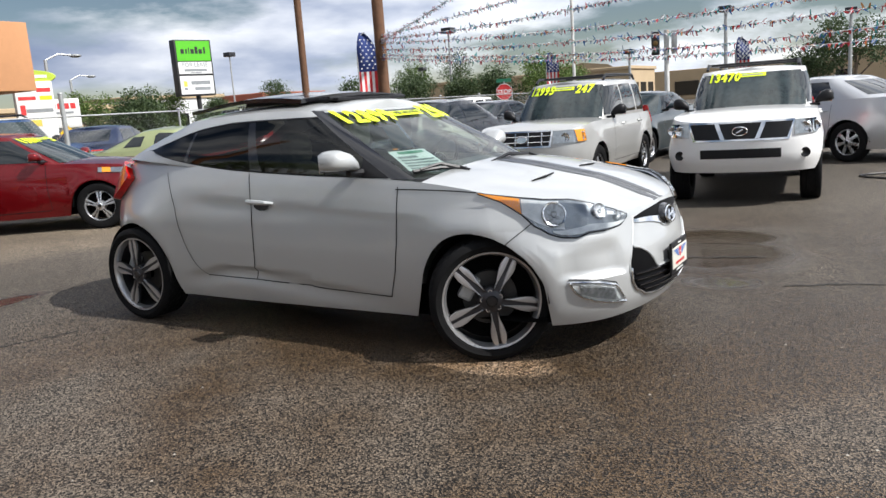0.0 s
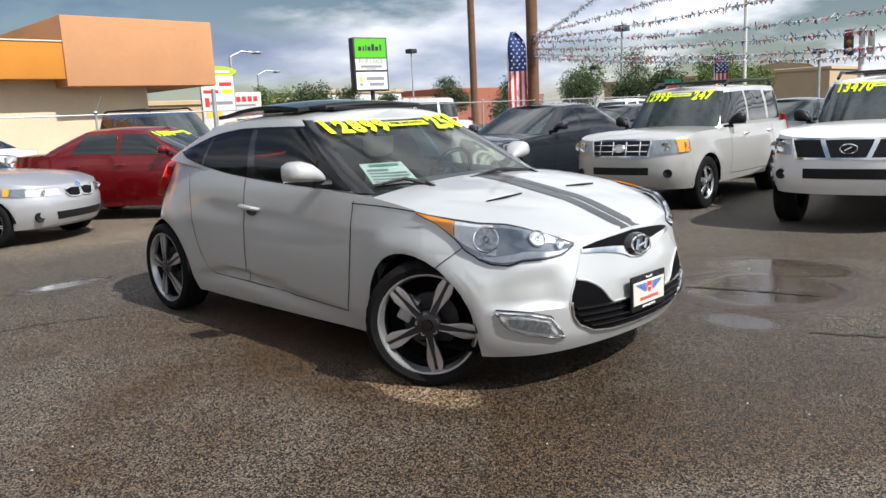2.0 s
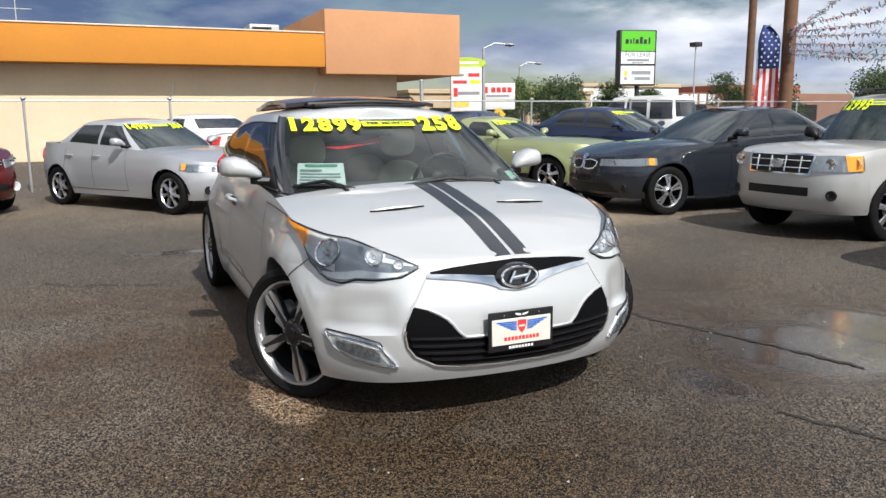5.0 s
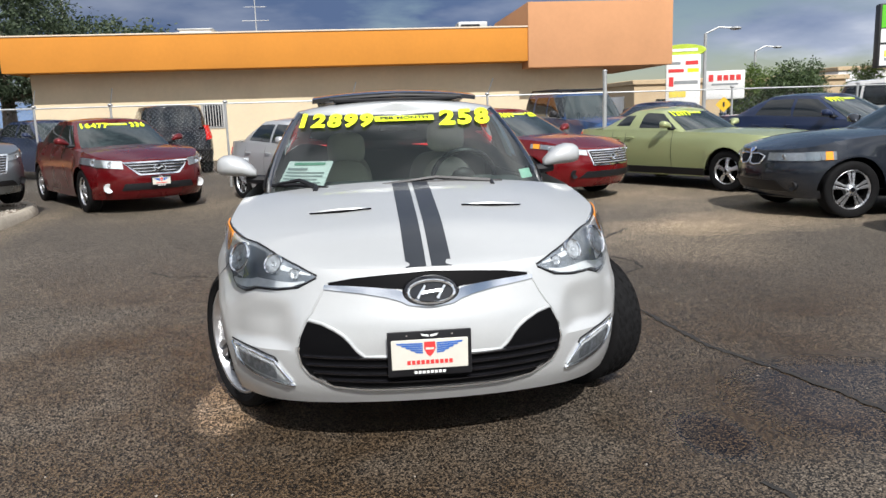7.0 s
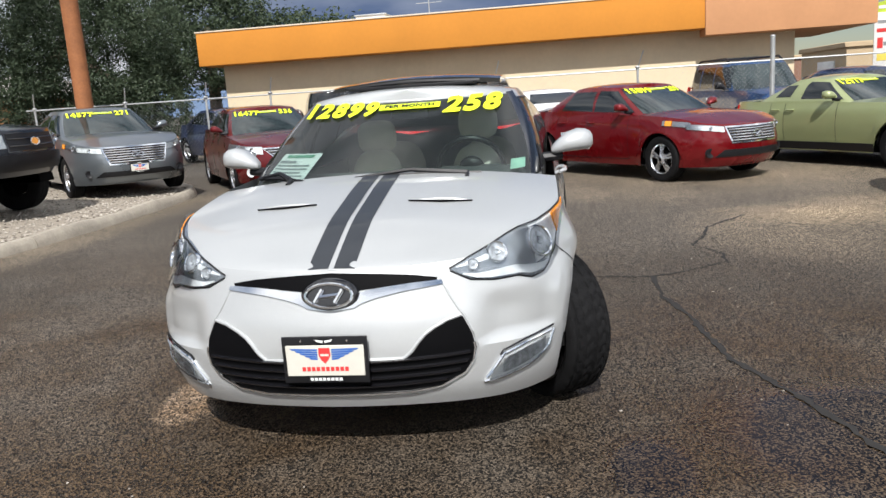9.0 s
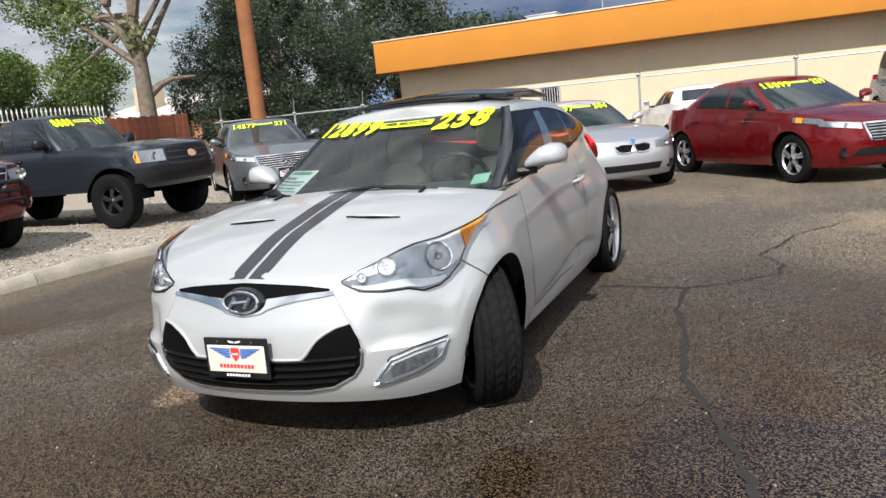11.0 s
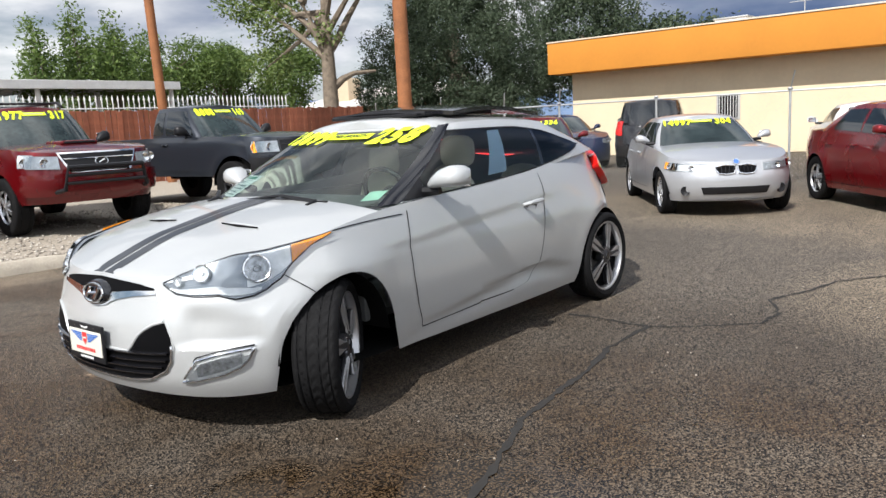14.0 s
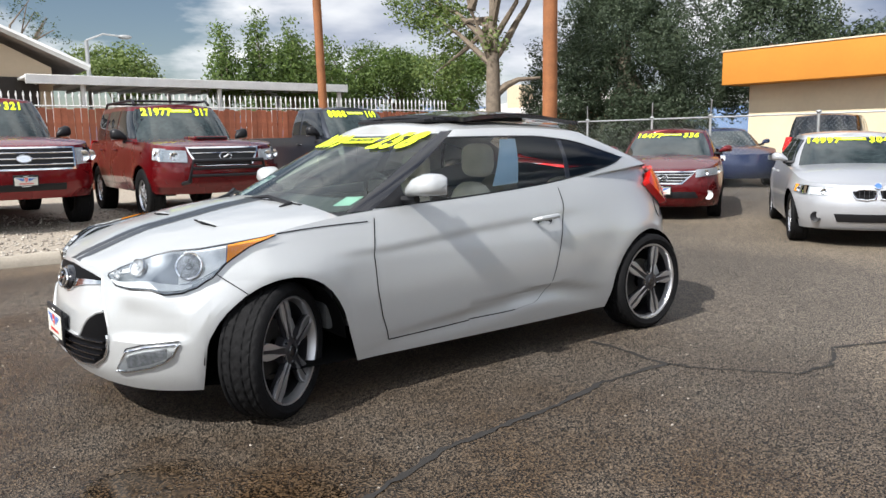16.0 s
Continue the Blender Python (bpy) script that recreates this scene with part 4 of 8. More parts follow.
    grille = part("lower_grille", patch(HB.pt, low, high, 96, 8, 0.003, 0.03), GRILLE_BLACK, car, "black lower grille with glossy slats")
    for z, half in ((0.308, 0.405), (0.338, 0.455), (0.370, 0.482), (0.402, 0.492)):
        pts = [HB.pt(HB.th_y(half * k / 14 if k else 0.001, z + 0.012 * (k / 14) ** 2), z + 0.012 * (k / 14) ** 2) for k in range(-14, 15)]
        g = Geo().grid([[p + Vector((dx, 0, dz)) for p in pts] for dx, dz in ((0.003, -0.008), (0.015, -0.004), (0.017, 0.002), (0.003, 0.006))])
        part("slat", g, GLOSS_BLACK, grille)
    lip = [HB.pt(*lerp2(low, k / 80)) + Vector((0.006, 0, -0.002)) for k in range(8, 73)]
    part("grille_lip", Geo().tube(lip, 0.006, 6), CHROME, car, "bright strip under the grille")
    rim_line = [HB.pt(*lerp2(high, k / 80)) + Vector((0.002, 0, 0.004)) for k in range(0, 81)]
    part("grille_edge", Geo().tube(rim_line, 0.007, 8), HERO_PAINT, car)
    slot_lo = [(0.0, 0.640), (0.124, 0.655), (0.204, 0.661), (0.288, 0.668), (0.382, 0.674)]
    slot_hi = [(0.0, 0.716), (0.123, 0.710), (0.204, 0.705), (0.288, 0.698), (0.384, 0.683)]
    part("upper_slot", patch(HB.pt, HB.F(*[(-y, z) for y, z in slot_lo[:0:-1]], (0.001, 0.640), *slot_lo[1:]),
                             HB.F(*[(-y, z) for y, z in slot_hi[:0:-1]], (0.001, 0.716), *slot_hi[1:]), 40, 4, 0.003, 0.01), GRILLE_BLACK, car)
    for sg in (1, -1):
        wlo = HB.F(*[(sg * y, z) for y, z in ((0.012, 0.586), (0.085, 0.594), (0.115, 0.610), (0.165, 0.625), (0.260, 0.643), (0.402, 0.659))])
        whi = HB.F(*[(sg * y, z) for y, z in ((0.012, 0.600), (0.085, 0.630), (0.118, 0.650), (0.204, 0.662), (0.288, 0.669), (0.398, 0.674))])
        part("chrome_wing", patch(HB.pt, wlo, whi, 24, 4, 0.008, 0.014), CHROME, car, "chrome wing beside the badge")
    zb = 0.646
    xe = HB.pt(0, zb).x
    bk = Geo()
    bk.lathe([(0.0, 0.012), (0.9, 0.012), (1.0, 0.0), (1.0, -0.02)], 28, "x")
    bk.v = [(xe + 0.010 + v[0] + -0.22 * v[2] * 0.06, v[1] * 0.108, zb + v[2] * 0.058) for v in bk.v]
    part("badge_base", bk, GLOSS_BLACK, car)
    badge = emblem(car, xe + 0.028, 0, zb, 0.172, 0.084, "none", 0.22)
    for a, b in (((-0.052, -0.022), (-0.022, 0.024)), ((0.022, -0.024), (0.052, 0.022)), ((-0.037, -0.004), (0.037, 0.004))):
        part("badge_bar", Geo().tube([(xe + 0.030 - 0.2 * q, p, zb + q) for p, q in (a, b)], 0.0085, 6), CHROME, badge)
    # plate stands a little proud of the bumper
    dealer_plate(car, HB.pt(0, 0.44).x + 0.026, -0.018, 0.424)
    part("plate_bracket", rounded(0.03, 0.2, 0.08, 0.006, 2, (HB.pt(0, 0.44).x + 0.004, -0.018, 0.424)), BLACK, car)
    for sg in (1, -1):
        rt = sg < 0

        def fy(y, z):
            return (HB.th_y(sg * y, z), z)

        def sx(x, z):
            return (HB.th_x(x, z, rt), z)
        hi = [fy(0.425, 0.707), fy(0.50, 0.743), fy(0.56, 0.769), fy(0.62, 0.797), fy(0.665, 0.814), sx(1.65, 0.822), sx(1.60, 0.830), sx(1.54, 0.838), sx(1.47, 0.848), sx(1.40, 0.857), sx(1.33, 0.866)]
        lo = [fy(0.428, 0.701), fy(0.50, 0.664), fy(0.58, 0.653), fy(0.665, 0.652), fy(0.715, 0.633), sx(1.745, 0.640), sx(1.69, 0.660), sx(1.625, 0.700), sx(1.565, 0.757), sx(1.46, 0.822), sx(1.335, 0.863)]
        lamp = part("headlamp", patch(HB.pt, lo, hi, 60, 10, 0.002, 0.02), LAMP_DARK, car, "swept-back clear headlamp")

        def inner(s, t):
            a, b = lerp2(lo, s), lerp2(hi, s)
            return (a[0] * (1 - t) + b[0] * t, a[1] * (1 - t) + b[1] * t)
        part("turn_signal", patch(HB.pt, [inner(0.795 + 0.195 * k / 6, 0.05) for k in range(7)], [inner(0.70 + 0.29 * k / 6, 0.95) for k in range(7)], 18, 5, 0.010, 0.008), AMBER, lamp, "orange turn signal wedge")
        part("reflector_bowl", patch(HB.pt, [inner(0.47 + 0.30 * k / 6, 0.20) for k in range(7)], [inner(0.45 + 0.24 * k / 6, 0.95) for k in range(7)], 20, 4, 0.005, 0.004), SILVER_LAMP, lamp)
        part("inner_strip", patch(HB.pt, [inner(0.03 + 0.20 * k / 5, 0.62) for k in range(6)], [inner(0.03 + 0.20 * k / 5, 0.80) for k in range(6)], 10, 2, 0.006, 0.004), SILVER_LAMP, lamp)
        for (px, py, pz), r in (((1.69, 0.738, 0.748), 0.062), ((1.855, 0.588, 0.742), 0.040), ((1.925, 0.505, 0.712), 0.022)):
            th = HB.th_y(sg * py, pz)
            c = HB.pt(th, pz)
            q0, q1, q2 = HB.pt(th - 0.02, pz), HB.pt(th + 0.02, pz), HB.pt(th, pz + 0.02)
            n = (q1 - q0).cross(q2 - c).normalized()
            n = n if n.x > 0 else -n
            n = (n * 0.75 + Vector((0.86, sg * 0.3, 0.22)) * 0.25).normalized()
            c = c + n * 0.004
            ax = n.cross(Vector((0, 0, 1))).normalized()
            ay = n.cross(ax)
            for nm, prof, mt in (("projector", ((0.80, 0.002), (0.86, 0.012), (0.96, 0.014), (1.02, 0.006), (1.04, -0.004)), CHROME), ("bulb_lens", ((0.1, 0.004), (0.22, 0.009), (0.28, 0.003), (0.5, 0.004), (0.83, 0.006)), LAMP_OPTIC)):
                pr = Geo()
                rows = [[c + n * (dp + 0.002) + r * rad * (math.cos(a) * ax + math.sin(a) * ay) for a in [2 * math.pi * k / 32 for k in range(32)]] for rad, dp in prof]
                pr.grid(rows, close=True)
                if nm == "bulb_lens":
                    pr.face(rows[0])
                part(nm, pr, mt, lamp)
        part("lower_trim", patch(HB.pt, [inner(0.06 + 0.50 * k / 8, 0.05) for k in range(9)], [inner(0.06 + 0.50 * k / 8, 0.10 + 0.17 * math.sin(math.pi * (0.15 + 0.85 * k / 8))) for k in range(9)], 24, 3, 0.012, 0.008), SILVER_LAMP, lamp)
        ring = [HB.pt(*lerp2(lo, k / 40)) for k in range(41)] + [HB.pt(*lerp2(hi, k / 40)) for k in range(39, -1, -1)]
        part("lamp_gasket", Geo().tube(ring, 0.0045, 6, False), BLACK, lamp)
        part("lens", patch(HB.pt, lo, hi, 40, 6, 0.021, 0.0), LAMP_GLASS, lamp)
        # seam that runs from the slot corner down beside the grille
        cr = [HB.pt(*fy(y, z)) + Vector((-0.001, 0, 0)) for y, z in ((0.385, 0.690), (0.405, 0.655), (0.43, 0.61), (0.455, 0.57), (0.475, 0.545), (0.503, 0.485), (0.517, 0.43), (0.507, 0.376))]
        part("bumper_crease", Geo().tube(cr, [0.0025, 0.004, 0.005, 0.005, 0.005, 0.005, 0.005, 0.003], 8), HERO_PAINT, car)
        # fog lamp in a bright frame
        flo = [fy(0.53, 0.286), fy(0.60, 0.294), fy(0.69, 0.317), fy(0.742, 0.345), fy(0.765, 0.372)]
        fhi = [fy(0.54, 0.300), fy(0.605, 0.384), fy(0.685, 0.410), fy(0.745, 0.420), fy(0.786, 0.425)]
        fog = part("fog_lamp", patch(HB.pt, flo, fhi, 24, 6, 0.003, 0.02), SILVER_LAMP, car, "clear fog lamp in a bright frame")

        def fin(s, t):
            a, b = lerp2(flo, s), lerp2(fhi, s)
            return (a[0] * (1 - t) + b[0] * t, a[1] * (1 - t) + b[1] * t)
        part("reflector", patch(HB.pt, [fin(0.24 + 0.56 * k / 4, 0.18) for k in range(5)], [fin(0.24 + 0.56 * k / 4, 0.82) for k in range(5)], 12, 3, 0.008, 0.004), LAMP_OPTIC, fog)
        fring = [HB.pt(*lerp2(flo, k / 20)) for k in range(21)] + [HB.pt(*lerp2(fhi, k / 20)) for k in range(20, -1, -1)]
        part("fog_frame", Geo().tube([p + Vector((0.004, sg * 0.002, 0)) for p in fring], 0.0065, 6, False), CHROME, fog)
        brow = [HB.pt(*lerp2(fhi, k / 20)) + Vector((0.003, sg * 0.001, 0.013)) for k in range(4, 21)]
        part("fog_brow", Geo().tube(brow, 0.0035, 6), BLACK, fog)
        part("lens", patch(HB.pt, [fin(0.06 + 0.88 * k / 4, 0.08) for k in range(5)], [fin(0.06 + 0.88 * k / 4, 0.92) for k in range(5)], 12, 3, 0.016, 0.006), LAMP_GLASS, fog)
        # tail lamp
        part("tail_lamp", patch(HB.pt, [sx(-1.455, 0.945), sx(-1.57, 0.865), sx(-1.72, 0.80), sx(-1.96, 0.79)],
                                [sx(-1.445, 0.965), sx(-1.55, 1.02), sx(-1.72, 1.045), sx(-1.96, 1.0)], 18, 7, 0.055, 0.05), RED_LENS, car, "red tail lamp")
        # bumper seams and hood edge
        FL = flank(rt)
        seam(car, FL, [(1.615, 0.716), (1.56, 0.668), (1.50, 0.618)], 0.006)
        seam(car, FL, [(1.33, 0.868), (1.2, 0.877), (1.08, 0.882), (0.95, 0.885), (0.84, 0.886)], 0.006)
        # door outlines
        if rt:
            outline = [(0.776, 0.301), (0.825, 0.45), (0.848, 0.60), (0.855, 0.75), (0.854, 0.90)]
            rear1 = [(-0.243, 0.34), (-0.215, 0.46), (-0.205, 0.586), (-0.212, 0.72), (-0.225, 0.86), (-0.25, 0.985)]
            rear2 = [(-0.673, 0.343), (-0.765, 0.43), (-0.82, 0.53), (-0.86, 0.64), (-0.90, 0.78), (-1.02, 1.0)]
            lines, hx, hz = (outline, rear1, rear2), -0.13, 0.812
            bottoms = [((0.776, 0.301), (0.335, 0.313), (-0.243, 0.338), (-0.673, 0.343))]
        else:
            outline = [(0.742, 0.275), (0.79, 0.41), (0.818, 0.55), (0.828, 0.72), (0.80, 0.90)]
            rear1 = [(-0.131, 0.301), (-0.30, 0.322), (-0.39, 0.385), (-0.43, 0.47), (-0.472, 0.61), (-0.514, 0.75), (-0.545, 0.88), (-0.53, 0.985)]
            lines, hx, hz = (outline, rear1), -0.37, 0.812
            bottoms = [((0.742, 0.275), (0.3, 0.286), (-0.131, 0.301))]
        for ln in lines:
            seam(car, FL, ln, 0.006, "z")
        for ln in bottoms:
            seam(car, FL, ln, 0.006, "x")
        # door handle with its cup
        p = HB.pt(*sx(hx, hz))
        hd = part("door_handle", Geo().tube([p + Vector((0.095, sg * 0.006, -0.002)), p + Vector((0.06, sg * 0.038, 0.006)), p + Vector((-0.02, sg * 0.042, 0.010)), p + Vector((-0.085, sg * 0.034, 0.012)), p + Vector((-0.11, sg * 0.004, 0.012))], [0.010, 0.014, 0.015, 0.014, 0.010], 8), HERO_PAINT, car)
        cup = Geo().lathe([(0.0, 0.0), (0.6, 0.001), (0.95, 0.003), (1.0, 0.006)], 20)
        cup.v = [(p.x + v[0] * 0.062, p.y + sg * (0.002 + v[1]), p.z - 0.014 + v[2] * 0.032) for v in cup.v]
        part("handle_cup", cup, ALLOY_DARK, hd)
        mirror_part(car, 0.53, 0.905, 1.045, HERO_PAINT, sg, (0.095, 0.110, 0.066))
        part("mirror_sail", patch(lambda a, b: Vector((HC.pt(a, b).x, sg * HC.pt(a, b).y, HC.pt(a, b).z)), [(ts0, 0.02), (HC.th_x(0.52, 0.0), 0.03)], [(ts0, 0.30), (HC.th_x(0.54, 0.0), 0.05)], 4, 3, 0.006, 0.004), BLACK, car)
        # hood vents and stripes
        part("hood_vent", patch(lambda x, y: hood_pt(x, y), [(1.482, sg * 0.20), (1.494, sg * 0.34), (1.474, sg * 0.47)], [(1.478, sg * 0.20), (1.480, sg * 0.34), (1.471, sg * 0.47)], 16, 1, 0.007, 0.006), GRILLE_BLACK, car)
        part("vent_lip", Geo().tube([hood_pt(x - 0.006, sg * y) + Vector((0, 0, z)) for x, y, z in ((1.478, 0.20, 0.0), (1.482, 0.27, 0.006), (1.480, 0.34, 0.008), (1.476, 0.41, 0.006), (1.470, 0.47, 0.0))], [0.003, 0.007, 0.008, 0.007, 0.003], 8), HERO_PAINT, car)
        y0, y1 = (0.010, 0.088) if sg > 0 else (-0.088, -0.010)
        xs = np.linspace(1.05, 2.008, 14)
        part("hood_stripe", Geo().grid([[hood_pt(x, y) + Vector((0, 0, 0.003)) for x in xs] for y in np.linspace(y0, y1, 4)]), STRIPE, car, "dark grey vinyl stripe")
        # washer-black cowl and wiper
        cw = [HC.pt(HC.th_y(sg * 0.72 * k / 8 if k else 0.001, 0.0), 0.0) for k in range(9)]
        part("cowl", Geo().grid([[p + Vector((0.07, 0, -0.012)) for p in cw], [p + Vector((-0.02, 0, 0.006)) for p in cw]]), BLACK, car)
    for y0, y1 in ((-0.40, -0.685), (0.47, -0.20)):
        a, b = HC.windscreen_point(y0 - 0.06, 0.05, 0.03), HC.windscreen_point((y0 + y1) / 2, 0.105, 0.035)
        e = HC.windscreen_point(y1 * 0.9 + y0 * 0.1, 0.075, 0.022)
        wp = part("wiper", Geo().tube([a + Vector((0.06, 0, -0.02)), a, b, e], [0.016, 0.014, 0.011, 0.008], 6), BLACK, car)
        s0, sm, s1 = HC.windscreen_point(y0, 0.055, 0.018), HC.windscreen_point((y0 + y1) / 2, 0.085, 0.020), HC.windscreen_point(y1, 0.065, 0.016)
        part("blade", Geo().tube([s0, sm, s1], 0.011, 6), BLACK, wp)
    # filler flap on the left rear flank
    c = HB.pt(HB.th_x(-1.62, 0.80), 0.80)
    ring = [HB.pt(HB.th_x(-1.62 + 0.075 * math.cos(a), 0.80 + 0.075 * math.sin(a)), 0.80 + 0.075 * math.sin(a)) + Vector((0, 0.003, 0)) for a in [2 * math.pi * k / 24 for k in range(25)]]
    part("filler_flap_gap", Geo().tube(ring, 0.003, 4, False), BLACK, car)
    # painted prices and papers in the windshield
    price(car, HC, "12899", "PER MONTH", "258", 0.85, 0.15, 0.375, 0.865, 0.175, 0.012)
    sheet = [[HC.windscreen_point(-0.66 + 0.235 * i / 6 + 0.05 * j / 3, 0.13 + 0.26 * j / 3, -0.012) for i in range(7)] for j in range(4)]
    pp = part("window_sheet", Geo().grid(sheet), WHITE_PAPER, car, "white printed sheet behind the windshield")
    for j, (t0, t1, f0, f1) in enumerate(((0.34, 0.37, 0.15, 0.85), (0.285, 0.31, 0.05, 0.5), (0.25, 0.265, 0.05, 0.9), (0.215, 0.23, 0.05, 0.9), (0.18, 0.195, 0.05, 0.8), (0.15, 0.16, 0.05, 0.9))):
        rows = [[HC.windscreen_point(-0.66 + 0.235 * (f0 + (f1 - f0) * i / 4) + 0.05 * (t - 0.13) / 0.26, t, -0.008) for i in range(5)] for t in (t0, t1)]
        part("print_line", Geo().grid(rows), surface("print_green", (0.12, 0.32, 0.22), 0.6) if j == 0 else PRINT_GREY, pp)
    st = [[HC.windscreen_point(0.60 + 0.07 * i / 2, t, -0.01) for i in range(3)] for t in (0.10, 0.20)]
    part("inspection_sticker", Geo().grid(st), surface("sticker_green", (0.45, 0.68, 0.56), 0.5), car, "small pale green windshield sticker")
    # sheet hanging inside the left door glass
    th0, th1 = HC.th_x(-0.02, 0.0), HC.th_x(-0.24, 0.0)
    ws = part("side_sheet", Geo().grid([[Vector((HC.pt(th0 + (th1 - th0) * i / 4, 0.12 + 0.70 * j / 5).x, HC.pt(th0 + (th1 - th0) * i / 4, 0.12 + 0.70 * j / 5).y - 0.012, HC.pt(th0 + (th1 - th0) * i / 4, 0.12 + 0.70 * j / 5).z)) for i in range(5)] for j in range(6)]),
              surface("blue_paper", (0.42, 0.58, 0.74), 0.6, var=0.06), car, "pale blue printed sheet behind the door glass")
    # --- cabin inside ---
    part("cabin_floor", rounded(2.7, 1.36, 0.05, 0.02, 2, (-0.35, 0, 0.36)), DASH, car)
    part("dashboard", rounded(0.52, 1.34, 0.26, 0.08, 3, (0.80, 0, 0.80), Matrix.Rotation(0.12, 3, "Y")), DASH, car)
    part("console", rounded(0.9, 0.22, 0.26, 0.05, 2, (0.15, 0, 0.52)), DASH, car)
    part("bulkhead", rounded(0.05, 1.40, 0.55, 0.02, 2, (1.0, 0, 0.62)), DASH, car)
    for sg in (1, -1):
        part("door_trim", rounded(1.9, 0.03, 0.52, 0.012, 2, (-0.05, sg * 0.735, 0.66)), DASH, car)
    for x, y, w in ((-0.15, 0.34, 0.44), (-0.15, -0.32, 0.42), (-0.98, 0.34, 0.50), (-0.98, -0.34, 0.50)):
        seat = part("seat", rounded(0.50, w, 0.15, 0.06, 3, (x + 0.18, y, 0.56), Matrix.Rotation(-0.12, 3, "Y")), BEIGE, car, "beige leather seat")
        part("backrest", ellipsoid((x - 0.08, y, 0.76), (0.10, w * 0.40, 0.26), 20, 12, 0.75), BEIGE, seat)
        if x > -0.5:
            part("headrest", ellipsoid((x - 0.13, y, 1.15 if y > 0 else 1.095), (0.06, 0.125, 0.105), 18, 12, 0.65), BEIGE, seat)
    HL = [(x, HC.zr(x) + 0.012) for x in (0.15, -0.2, -0.6, -1.0)]
    part("headliner", Geo().grid([[(x, y, z - 0.03 * (abs(y) / 0.55) ** 2) for x, z in HL] for y in np.linspace(-0.55, 0.55, 9)]), HEADLINER, car)
    sw = Geo()
    c, ax, ay = Vector((0.42, 0.36, 0.93)), Vector((0, 1, 0)), Vector((0.42, 0, 0.90)).normalized()
    sw.tube([c + 0.18 * (math.cos(2 * math.pi * k / 28) * ax + math.sin(2 * math.pi * k / 28) * ay) for k in range(29)], 0.015, 8, False)
    for a in (0.0, math.pi, -math.pi / 2):
        sw.tube([c + 0.03 * (math.cos(a) * ax + math.sin(a) * ay), c + 0.175 * (math.cos(a) * ax + math.sin(a) * ay)], 0.014, 6)
    wheel_ob = part("steering_wheel", sw, BLACK, car)
    part("airbag_cover", ellipsoid(tuple(c + Vector((-0.01, 0, 0))), (0.03, 0.07, 0.06)), BLACK, wheel_ob)
    part("rear_mirror", rounded(0.03, 0.22, 0.06, 0.012, 2, (0.22, 0.0, 1.235)), BLACK, car)
    # --- wheels, the front pair steered to the left ---
    for x, y, steer, spin in ((HX, -0.765, 33, -28), (HX, 0.765, 34, 6), (-HX, -0.775, 0, 8), (-HX, 0.775, 0, -16)):
        hero_wheel(car, pose(x, y, 0.318, 0, 0, steer), -1 if y < 0 else 1, spin)
    return car


HERO = build_hero()


